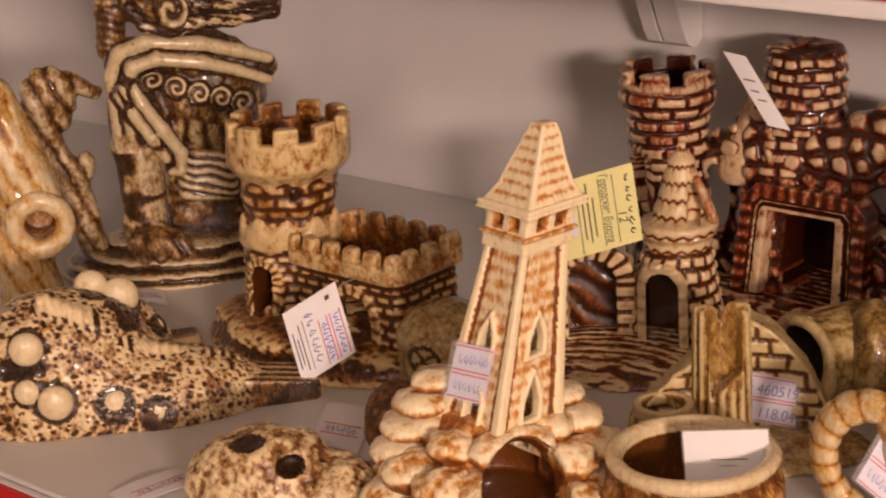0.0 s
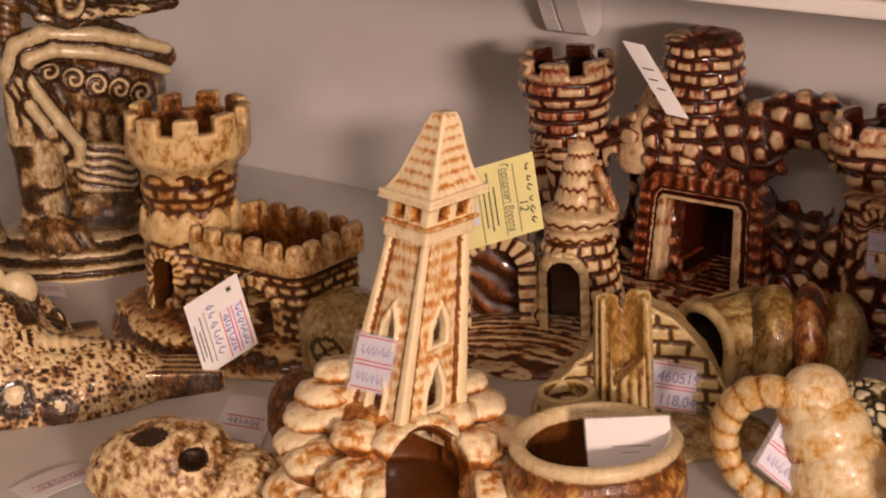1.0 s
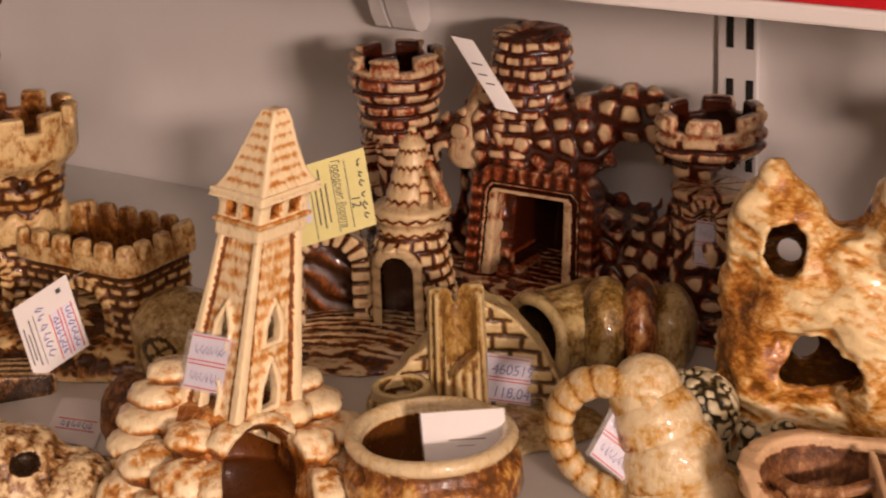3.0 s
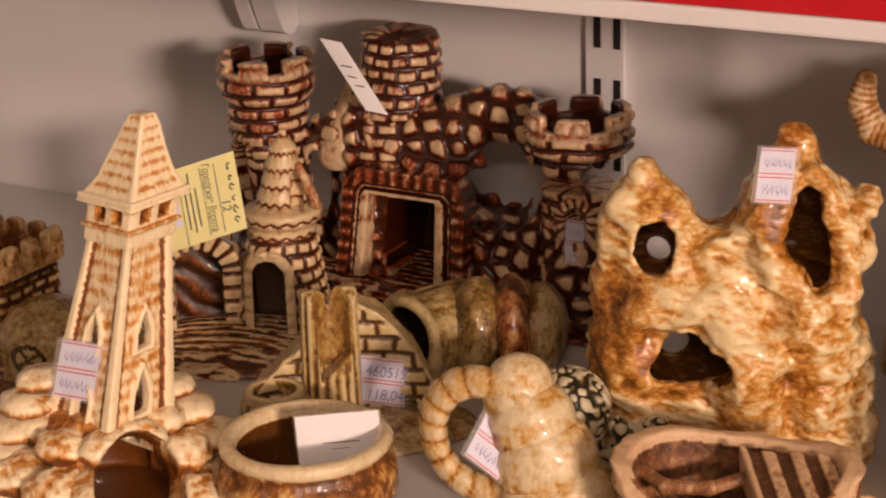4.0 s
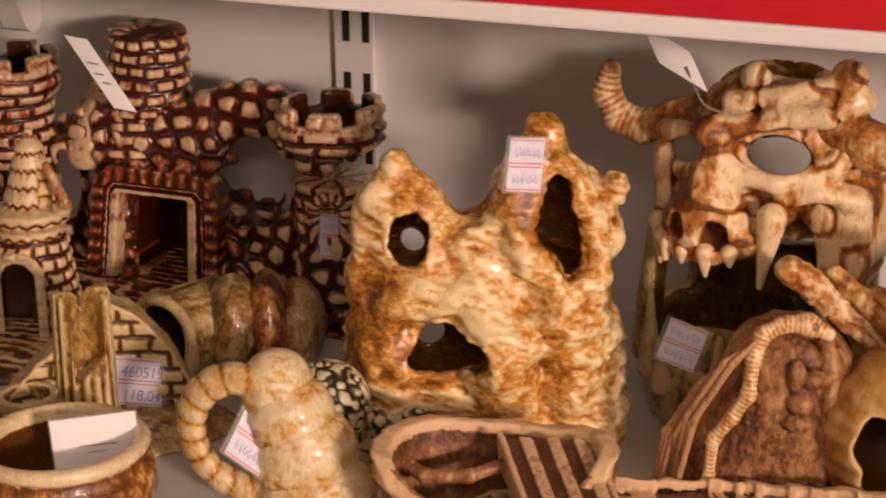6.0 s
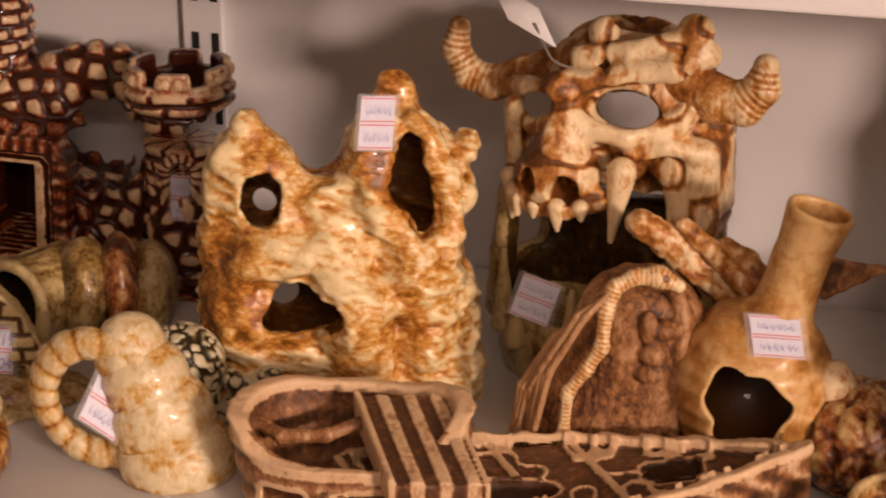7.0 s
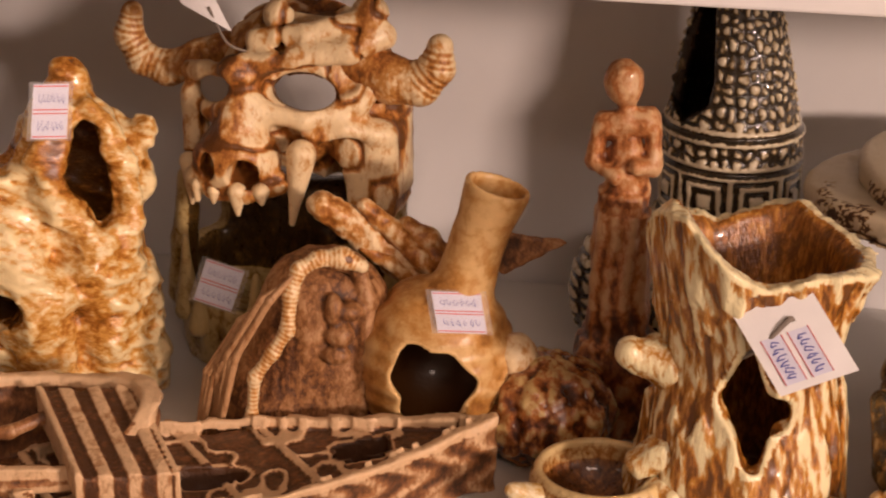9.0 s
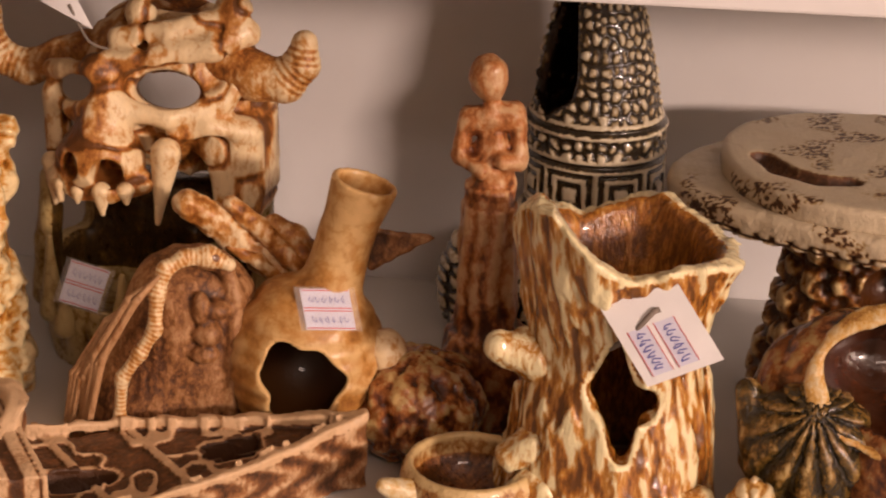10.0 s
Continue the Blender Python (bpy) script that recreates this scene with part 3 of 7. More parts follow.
            d = join(ball(x, y, z, c, s), rod(x, y, z, (c[0] * 0.8, c[1] + 0.6, 0), (c[0] * 0.9, c[1] + 0.4, c[2] - 0.5), 1.2, 1.0), 0.4) - 0.4 * (lump - 0.5)
            # ledge stones likewise: browner glaze and a darkened underside in the colour
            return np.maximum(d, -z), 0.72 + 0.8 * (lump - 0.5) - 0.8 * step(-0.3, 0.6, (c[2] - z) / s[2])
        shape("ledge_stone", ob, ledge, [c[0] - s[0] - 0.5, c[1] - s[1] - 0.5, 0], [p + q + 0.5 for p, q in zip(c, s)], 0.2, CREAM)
    return ob


LIGHT = lighthouse()


# ---- dark castle ruin with a gate, an arch and towers, and the small cone tower in front ----
def brick_tower(ob, name, cx, cy, z1, r, crown, m, seed, door=None, lean=0.0):
    def fn(x, y, z):
        xs = x - lean * z
        q, a = np.hypot(xs - cx, y - cy), np.arctan2(y - cy, xs - cx)
        rows = bricks(a * r, z, 2.3, 1.1, 0.17, seed) * (0.48 + 0.62 * grain(x, y, z, 1.5, seed))
        stones = cobbles(a * r, z, 1.9, 0.25, seed)
        g = np.where(z > z1 - 9, rows, stones)
        flare = crown * step(z1 - 4.2, z1 - 2.6, z) + 0.07 * np.sin(z * 6) * (z > z1 - 8)
        d = q - r - flare - 0.32 * (g - 0.5)
        d = np.maximum(d, np.abs(z - z1 / 2) - z1 / 2)
        d = cut(d, np.maximum(q - r - crown + 1.1, z1 - 6 - z), 0.25)
        gap = np.maximum(np.abs((a * 6 / (2 * np.pi) + 0.2) % 1 - 0.5) * 3.2 - 0.55, z1 - 1.1 - z)
        d = cut(d, np.maximum(gap, r - 1.4 - q), 0.3)
        # inside of the tower top coloured dark for its shade
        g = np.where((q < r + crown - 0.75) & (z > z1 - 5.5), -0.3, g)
        g = np.where((z > z1 - 1.7) & (q > r + crown - 0.8), 0.7, g)
        if door:
            da, z0, zt, half = door
            u = (((a - da + np.pi) % (2 * np.pi)) - np.pi) * r
            band = arch_hole(u, z, 0, half + 0.8, z0 - 0.6, zt + 0.8)
            keys = step(0.1, 0.3, np.abs((np.arctan2(z - zt + half, u) * 2.2) % 1 - 0.5))
            g = np.where(band < 0, 0.15 + 0.8 * keys, g)
            d = cut(d, np.maximum(arch_hole(u, z, 0, half, z0, zt), r - 1.8 - q), 0.15)
        return d, g
    e = r + crown + 0.8
    return shape(name, ob, fn, (cx - e, cy - e, 0), (cx + e + lean * z1, cy + e, z1 + 0.2), 0.16, m)


def dark_castle():
    ob = thing("castle_ruin_ornament", "glossy dark red-brown ceramic castle ruin with cream stones and gate", "ornament", -0.742, 1.24)

    def body(x, y, z):
        lump = lumps(x, y, z, 2.5, 2)
        g = cobbles(x + 0.4 * y, z + 0.5 * y, 2.0, 0.24, 6) * (0.55 + 0.65 * grain(x, y, z, 1.8, 3))
        d = block(x, y, z, (-8.6 + 0.12 * 8, -1.0, 0), (6.2, 7.0, 12.6), 1.2) - 0.35 * (lump - 0.5)
        d = join(d, rod(x, y, z, (-12.5, 2, 10), (-6, 2, 14.5), 2.2, 2.6), 1.0)
        d = join(d, rod(x, y, z, (-6, 2.5, 12.5), (2.5, 2.5, 13.6), 3.2, 2.8), 1.0)
        d = join(d, rod(x, y, z, (-11.5, 2, 1), (-10.6, 2, 9), 1.3, 1.2), 0.8)
        d = join(d, path(x, y, z, [(2.0, 2.5, 15.0, 2.2), (5.5, 2.5, 16.0, 2.2), (8.6, 2.3, 15.4, 2.1), (11.4, 2, 13.2, 2.2)]), 0.8)
        d = join(d, path(x, y, z, [(5.0, 1.5, 2.4, 2.6), (8.5, 1.5, 5.2, 2.1), (11.4, 1.5, 9.8, 1.7)]), 0.8)
        d = d - 0.5 * (g - 0.45)
        d = cut(d, ball(x + 0.55 * y, y, z, (6.9, 3, 10.0), (3.5, 12, 3.3)) + 2.4 * (lump - 0.5), 0.4)
        d = cut(d, ball(x + 0.55 * y, y, z, (-10.3, 3, 8.6), (1.2, 12, 3.2)), 0.4)
        gate = np.maximum(np.abs(x + 0.10 * (z - 2) * -1 + 1.2) - 2.85 + 0.04 * (z - 2), np.maximum(1.3 - z, z - 8.9 - 0.08 * x))
        d = cut(d, np.maximum(gate, y - 6.2), 0.3)
        front = y < 0.9
        # stones beside the gate take about half the tone
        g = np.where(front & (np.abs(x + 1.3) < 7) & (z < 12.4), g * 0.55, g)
        steps = np.maximum(block(x, y, z, (-4.6, -0.6, 1.0), (-2.6, 3, 5.2), 0.2), z - 1.6 - 1.1 * np.floor((-2.6 - x) / 0.55))
        d = np.minimum(d, steps)
        g = np.where(steps < 0.1, 0.35 + 0.6 * np.abs((z % 1.1) - 0.5), g)
        # shade inside the gate is put into the colour as near-black
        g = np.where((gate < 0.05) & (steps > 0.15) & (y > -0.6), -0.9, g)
        # rear half of the wall darkened in the colour
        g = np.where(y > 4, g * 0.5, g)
        return np.maximum(d, -z), g

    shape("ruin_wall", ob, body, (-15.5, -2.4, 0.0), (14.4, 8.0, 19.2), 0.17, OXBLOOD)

    def surround(x, y, z):
        u = x + 1.3 - 0.10 * (z - 6)
        o = np.maximum(np.abs(u) - 5.9 + 0.05 * (z - 2), np.maximum(0.4 - z, z - 11.4))
        o = np.maximum(o, (np.abs(u) + z - 15.6) * 0.7)
        i = np.maximum(np.abs(u) - 3.35 + 0.04 * (z - 2), np.maximum(-1 - z, z - 9.4))
        m = np.maximum(o, -i)
        t = np.where(z > 9.8, u, z)
        bead = 0.5 + 0.5 * np.sin(t * 5.6)
        k = step(0, 2.4, -o)
        worn = grain(x, y, z, 0.9, 4)
        lines = np.where(k > 0.82, 0.95, np.where(k > 0.66, -0.2, np.where(k > 0.56, 0.8, np.where(k > 0.42, -0.2, 0.12 + 0.5 * bead)))) * (0.6 + 0.6 * worn)
        d = np.maximum(m, np.abs(y + 1.1) - 1.0 - 0.25 * lines + 0.25 * (k > 0.55) * (k < 0.78))
        return d, lines

    shape("gate_surround", ob, surround, (-8.4, -2.6, 0.2), (6.2, 0.2, 11.7), 0.13, OXBLOOD, "beaded gate frame in cream and brown")
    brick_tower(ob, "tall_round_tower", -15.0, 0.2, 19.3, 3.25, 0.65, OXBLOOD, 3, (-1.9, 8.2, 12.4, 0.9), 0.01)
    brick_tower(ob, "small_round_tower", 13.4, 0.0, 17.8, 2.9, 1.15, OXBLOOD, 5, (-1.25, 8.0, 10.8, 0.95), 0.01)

    def chimney(x, y, z):
        q, a = np.hypot((x + 3.9) * 0.94, (y - 2.5) - 0.12 * (z - 12)), np.arctan2(y - 2.5, x + 3.9)
        g = bricks(a * 2.8, z, 1.7, 1.05, 0.2, 12) * (0.40 + 0.95 * lumps(x, y, z, 1.1, 5))
        d = q - 3.5 + 0.06 * (z - 12) - 0.34 * (g - 0.5)
        d = np.maximum(d, np.abs(z - 16.2) - 5.1)
        d = join(d, rod(x, y, z, (-8.2, 1.4, 11.5), (-6.4, 1.8, 17.0), 2.3, 1.4), 0.8)
        d = cut(d, ball(x, y, z, (-6.3, -0.2, 15.4), (0.8, 2, 1.0)), 0.2)
        d = cut(d, ball(x, y, z, (-3.0, 2.0, 22.2), (2.2, 2.4, 1.5)), 0.4) - 0.4 * (lumps(x, y, z, 1.2, 8) - 0.5)
        g = np.where(x < -6.6, 0.8, g)
        return d, g

    shape("chimney_tower", ob, chimney, (-11.6, -1.6, 10.5), (0.4, 7.4, 21.6), 0.16, OXBLOOD)

    def base(x, y, z):
        lump = lumps(x * 0.5, y * 1.2, z * 2.2, 1.1, 2)
        wave = 0.5 + 0.5 * np.sin(7.0 * (y - 0.8 * z) + 15 * lump + 0.5 * x)
        d = block(x, y, z, (-17.5, -3.2, -1), (17.0, 7.5, 2.0), 1.2) - 0.4 * (lump - 0.5) - 0.14 * wave
        return np.maximum(d, -z), wave * (0.45 + 0.6 * lump)

    shape("rippled_base", ob, base, (-18, -3.9, 0), (17.6, 8, 2.6), 0.2, OXBLOOD)
    return ob


DARK = dark_castle()


def cone_tower():
    ob = thing("tower_gate_ornament", "brown and cream ceramic cone tower with shingled tiers and arch", "ornament", -0.812, 1.129, 34)

    def tower(x, y, z):
        xs = x - 0.15 - 0.06 * z
        q, a = np.hypot(xs, y), np.arctan2(y, xs)
        prof = np.interp(z, [0, 3, 6.5, 9.3, 9.8, 10.6, 11.0, 13, 15.3, 16.6], [3.9, 3.7, 3.0, 2.45, 2.95, 2.9, 2.0, 1.45, 0.95, 0.15]).astype(np.float32)
        low = bricks(a * 3.3, z, 1.4, 1.05, 0.2, 3)
        rise = (z + 0.5 * np.abs(((a * 2.4) % 1) - 0.5)) / 1.25 % 1
        saw = step(0.06, 0.3, rise) * (1 - 0.55 * rise)
        g = np.where(z < 8.6, low, 0.15 + 0.85 * saw)
        d = (q - prof) * 0.92 - np.where(z < 8.6, 0.3, 0.34) * (g - 0.5)
        d = np.maximum(d, np.maximum(-z, z - 16.7))
        front = y < 0
        band = arch_hole(x + 0.55, z, 0, 1.95, 0.9, 8.0)
        d = np.where(front & (band < 0), d - 0.42, d)
        g = np.where(front & (band < 0), 0.92, g)
        d = cut(d, np.maximum(arch_hole(x + 0.55, z, 0, 1.2, 1.5, 7.2), np.maximum(y, -4.9 - y)), 0.15)
        # near-black in the doorway stands for shade
        g = np.where(front & (arch_hole(x + 0.55, z, 0, 1.22, 1.4, 7.25) < 0), -0.5, g)
        win = np.maximum(np.abs(xs - 1.1) - 0.5, np.abs(z - 12.0) - 1.5)
        d = cut(d, np.maximum(win, np.abs(y + 0.9) - 1.1), 0.15)
        return d, g

    shape("shingled_tower", ob, tower, (-5.8, -5.4, 0), (4.6, 4.9, 16.9), 0.14, UMBER)

    def plank(x, y, z):
        d = rod(x, y, z, (2.2, -0.9, 14.0), (3.4, -1.2, 11.0), 0.34, 0.42)
        return d, 0.3 + 0.2 * grain(x, y, z, 0.4, 2)

    shape("shutter", ob, plank, (1.8, -1.8, 10.3), (4.3, 0, 14.6), 0.12, UMBER, "orange-brown open shutter")

    def arch(x, y, z):
        q = np.hypot(x + 5.9, z - 6.2)
        a = np.arctan2(z - 6.2, x + 5.9)
        d2 = np.where(z > 6.2, np.abs(q - 2.6), np.abs(np.abs(x + 5.9) - 2.6)) - 0.62
        g = np.where(z > 6.2, step(0.08, 0.25, np.abs((a * 2.6) % 1 - 0.5)), step(0.08, 0.25, np.abs(z % 1.1 - 0.5)))
        d = np.maximum(d2, np.abs(y + 0.5) - 1.2) - 0.25 * (g - 0.5)
        return np.maximum(d, -z), 0.02 + 0.6 * g

    shape("gate_arch", ob, arch, (-9.8, -2.3, 0), (-2.0, 1.3, 9.8), 0.14, UMBER)

    # backing wall added so the archway reads dark; its colour carries the shade
    def recess(x, y, z):
        wave = 0.5 + 0.5 * np.sin(3.2 * z + 2.2 * x + 4 * grain(x, y, z, 1.6, 3))
        d = np.maximum(np.hypot(np.maximum(np.abs(x + 5.9) - 2.2, 0), np.maximum(np.abs(z - 4.0) - 3.8, 0)) - 0.4, np.abs(y - 1.9) - 0.8 - 0.15 * wave)
        return np.maximum(d, -z), -0.25 + 0.4 * wave

    shape("gate_backing", ob, recess, (-8.8, 0.6, 0), (-3.0, 3.2, 8.6), 0.15, UMBER, "added rippled backing wall in the arch, coloured dark for shade")

    def base(x, y, z):
        lump = lumps(x * 0.55 + 0.5 * y, y, z * 2, 0.9, 6)
        d = ball(x, y, z, (-2.6, -1.6, 0), (8.4, 6.8, 2.0)) - 0.6 * (lump - 0.5)
        wave = 0.5 + 0.5 * np.sin(6.5 * (y + 0.3 * x - 0.6 * z) + 15 * lump)
        return np.maximum(d - 0.14 * wave, -z), wave * (0.5 + 0.6 * lump)

    shape("rippled_base", ob, base, (-11.6, -9.0, 0), (6.4, 5.6, 2.5), 0.18, UMBER)
    return ob


CONE = cone_tower()


# ---- ruin with a fluted half column ----
def ruin():
    ob = thing("temple_ruin_ornament", "sand-coloured ceramic ruin with broken fluted column and brick wall", "ornament", -0.668, 1.015, 33.4)

    def column(x, y, z):
        q, a = np.hypot(x + 1.7, y + 0.4), np.arctan2(y + 0.4, x + 1.7)
        flute = 0.5 + 0.5 * np.cos(a * 16)
        d = q - 1.75 - 0.02 * (10 - z) - 0.22 * flute
        top = 9.9 + 0.7 * np.sin(a * 2 + 1.0)
        d = np.maximum(d, np.maximum(-z, z - top))
        d = cut(d, np.maximum(np.hypot(x + 1.5, y + 1.4) - 1.15, 5.2 + 0.9 * (x + 1.5) - z), 0.3)
        inner = (np.hypot(x + 1.5, y + 1.4) < 1.3) & (z > 5)
        return d, np.where(inner, 0.45, 0.3 + 0.7 * flute)

    shape("broken_column", ob, column, (-4.2, -2.8, 0), (0.9, 2.1, 10.8), 0.13, SAND)

    def wall(x, y, z):
        top = np.interp(x, [-7.6, -5, -2.5, 0, 2, 4, 5.6, 6.4], [3.0, 5.4, 7.4, 9.3, 8.2, 5.8, 2.6, 0.8]).astype(np.float32) + 0.3 * (grain(x, y, z, 0.7, 4) - 0.5)
        g = bricks(x, z, 2.0, 1.1, 0.16, 7)
        d = np.maximum(np.abs(y - 1.2 - 0.03 * x * x * -1) - 1.3 - 0.2 * (g - 0.5), (z - top) * 0.75)
        d = cut(d, block(x, y, z, (1.6, -3, 1.0), (4.0, 1.0, 2.0), 0.1), 0.15)
        d = np.maximum(d, np.maximum(-z, np.abs(x + 0.6) - 7))
        return d, np.where(z > top - 0.35, 0.75, g)

    shape("brick_wall", ob, wall, (-7.8, -2.6, 0), (6.6, 2.8, 9.8), 0.15, SAND)

    def cup(x, y, z):
        t = (z - 1.5)
        q, a = np.hypot(x + 5.6, y + 1.6 + 0.35 * t), np.arctan2(y + 1.6, x + 5.6)
        rib = 0.5 + 0.5 * np.cos(a * 15)
        d = q - 2.7 + 0.16 * z - 0.22 * rib * (z < 3.6)
        d = np.maximum(d, np.maximum(-z, z - 4.4))
        d = cut(d, np.maximum(q - 1.45, 2.0 - z), 0.25)
        return d, np.where(z > 3.7, np.where(q < 1.5, 0.4, 0.85), 0.35 + 0.6 * rib)

    shape("fluted_cup", ob, cup, (-9.2, -5.6, 0), (-2.2, 2.4, 4.6), 0.14, SAND)

    def base(x, y, z):
        lump = lumps(x, y, z, 1.2, 5)
        d = ball(x, y, z, (0, -0.8, 0), (8.4, 4.6, 1.5)) - 0.4 * (lump - 0.5)
        return np.maximum(d, -z), 0.3 + 0.6 * lump

    shape("stony_base", ob, base, (-8.8, -5.8, 0), (8.8, 4.2, 1.9), 0.2, SAND)
    return ob


RUIN = ruin()


def hollow_log():
    ob = thing("hollow_log_ornament", "olive-brown glazed hollow ceramic log lying open-ended", "ornament", -0.667, 1.12, 31)
    ax, ay = math.cos(radians(38)), math.sin(radians(38))

    def fn(x, y, z):
        s, w = x * ax + y * ay, -x * ay + y * ax
        q, a = np.hypot(w, z - 3.2), np.arctan2(z - 3.2, w)
        lump = lumps(s * 0.5, w * 2, z * 2, 1.4, 3)
        d = q - 3.3 - 0.35 * (lump - 0.5) - 0.3 * np.exp(-((s + 2.4) / 0.5) ** 2)
        d = np.maximum(d, np.abs(s - 0.3) - 2.9 + 0.3 * np.sin(a * 3))
        d = cut(d, np.maximum(q - 2.85, s - 2.6), 0.2)
        # inner wall of the log darkened to stand for shade in the opening
        g = np.where(q < 3.0, -0.2 + 0.3 * lump, 0.35 + 0.5 * lump)
        return np.maximum(d, -z), np.where(s < -2.2, np.maximum(g, 0.62), g)

    shape("log_tube", ob, fn, (-5.4, -5.4, 0), (6.0, 6.2, 7.2), 0.17, OLIVE)

    def lip(x, y, z):
        s, w = x * ax + y * ay, -x * ay + y * ax
        a = np.arctan2(z - 3.3, w)
        d = np.hypot(np.hypot(w, z - 3.3) - 3.1 - 0.12 * np.sin(a * 4), s + 2.5 - 0.25 * np.sin(a * 3)) - 0.45
        return np.maximum(d, -z), 0.55 + 0.3 * grain(x, y, z, 1.0, 2)

    shape("log_lip", ob, lip, (-6, -5.4, 0), (2.4, 4, 7.2), 0.16, OLIVE, "pale lip of the open end")
    return ob


def lobed_shell():
    ob = thing("round_shell_ornament", "glossy olive and red-brown lobed ceramic shell", "ornament", -0.622, 1.145, 28)
    for k, (c, r, m) in enumerate((((-1.9, -0.5, 3.6), (2.2, 3.4, 3.8), OLIVE), ((0.5, -0.8, 3.7), (1.7, 3.5, 4.0), REDOLIVE), ((2.7, -0.2, 3.3), (2.0, 3.1, 3.5), OLIVE))):
        def lobe(x, y, z, c=c, r=r, k=k):
            lump = lumps(x, y, z * 0.6, 1.5, 5 + k)
            d = ball(x, y, z, c, r) - 0.4 * (lump - 0.5)
            return np.maximum(d, -z), 0.42 + 0.9 * (lump - 0.5)
        shape("shell_lobe", ob, lobe, [c[0] - r[0] - 0.3, c[1] - r[1] - 0.3, 0], [p + q + 0.3 for p, q in zip(c, r)], 0.16, m)
    return ob


hollow_log()
lobed_shell()


def pot():
    ob = thing("wide_pot_ornament", "ivory and brown ceramic pot with a wide oval mouth", "ornament", -0.63, 0.895, 35)

    def fn(x, y, z):
        q, a = np.hypot(x / 1.02, y), np.arctan2(y, x)
        lump = lumps(x, y, z, 1.3, 4)
        prof = np.interp(z, [0, 1.5, 3.2, 4.2, 5.2], [4.6, 5.6, 5.5, 4.9, 5.1]).astype(np.float32)
        d = (q - prof) * 0.9 - 0.35 * (lump - 0.5) * (z < 4)
        d = np.maximum(d, np.maximum(-z, z - 5.1))
        d = cut(d, np.maximum(q - 4.25, 0.8 - z), 0.45)
        g = np.where(z > 4.4, 0.7, -0.12 + 0.7 * lump)
        # pot interior: brown, with the shade below the rim painted in
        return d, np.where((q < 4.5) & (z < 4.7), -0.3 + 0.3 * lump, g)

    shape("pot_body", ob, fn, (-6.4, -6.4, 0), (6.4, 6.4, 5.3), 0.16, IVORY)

    def rim(x, y, z):
        lump = lumps(x, y, z, 1.6, 6)
        return ring(x / 1.02, y, z, (0, 0, 5.0), 4.85, 0.52) - 0.12 * (lump - 0.5), 0.75 + 0.4 * (lump - 0.5)

    shape("pot_rim", ob, rim, (-6, -6, 4.2), (6, 6, 5.8), 0.16, IVORY, "thick cream rim")
    return ob


POT = pot()


def spiral_shell():
    ob = thing("spiral_shell_ornament", "cream ceramic spiral shell with a ribbed hoop and fat whorls", "ornament", -0.52, 0.953, 28.6)

    def hoop(x, y, z):
        w = y + 0.45 * (x + 1.2)
        q, a = np.hypot((x + 1.2) * 1.12, z - 5.0), np.arctan2(z - 5.0, x + 1.2)
        rib = np.sqrt(np.abs(np.sin(a * 8.5)))
        d = np.hypot(q - 3.7, w) - 0.90 - 0.16 * rib
        return np.maximum(d, -z), 0.22 + 0.45 * rib

    shape("ribbed_hoop", ob, hoop, (-6.0, -4.2, 0), (3.6, 3.6, 10.4), 0.14, IVORY)

    for c, r in (((1.0, 0.3, 7.7), (2.3, 2.2, 2.7)), ((1.8, -0.3, 5.8), (2.8, 2.6, 3.1)), ((2.6, -0.8, 3.6), (3.3, 3.0, 3.3)), ((3.4, -1.2, 1.2), (3.7, 3.3, 3.0))):
        def whorl(x, y, z, c=c, r=r):
            lump = lumps(x, y, z * 1.6, 1.3, 4)
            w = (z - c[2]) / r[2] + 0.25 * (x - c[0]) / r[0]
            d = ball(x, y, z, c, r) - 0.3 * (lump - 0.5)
            # amber seam glaze, with darkening put into each whorl's lower half
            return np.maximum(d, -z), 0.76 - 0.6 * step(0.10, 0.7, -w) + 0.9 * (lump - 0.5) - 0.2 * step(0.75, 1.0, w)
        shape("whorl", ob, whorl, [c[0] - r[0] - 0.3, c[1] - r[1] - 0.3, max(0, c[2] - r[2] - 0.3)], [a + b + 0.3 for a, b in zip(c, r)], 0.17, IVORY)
    return ob


SPIRAL = spiral_shell()


def coral():
    ob = thing("coral_ball_ornament", "green-grey ceramic coral ball with worm-like relief on a stalk", "ornament", -0.505, 1.005, 26)

    def fn(x, y, z):
        a = grain(x + 0.3 * z, y, z * 0.8, 0.55, 3)
        worm = step(0.03, 0.17, np.abs(a - 0.5))
        d = ball(x, y, z, (0.2, 0, 5.0), (2.8, 2.7, 2.7))
        d = join(d, rod(x, y, z, (0.2, 0, 0), (0.2, 0, 3), 2.6, 2.2), 0.6)
        return np.maximum(d + 0.28 * (worm - 0.5) * -1, -z), worm

    shape("coral_body", ob, fn, (-3.6, -4.0, 0), (3.8, 3.6, 8.2), 0.14, REEF)

    def arm(x, y, z):
        worm = step(0.03, 0.17, np.abs(grain(x + 0.3 * z, y, z * 0.8, 0.55, 3) - 0.5))
        d = path(x, y, z, [(2, -0.5, 0.8, 1.2), (4.0, -1.8, 2.6, 1.0), (5.8, -2.4, 4.6, 0.9)])
        d = join(d, path(x, y, z, [(4.6, -2.0, 3.0, 0.8), (3.6, -2.0, 4.6, 0.7)]), 0.4)
        return np.maximum(d - 0.28 * (worm - 0.5), -z), worm

    shape("coral_arm", ob, arm, (0.6, -4.0, 0), (7.2, 1.2, 6.0), 0.14, REEF)
    return ob


coral()


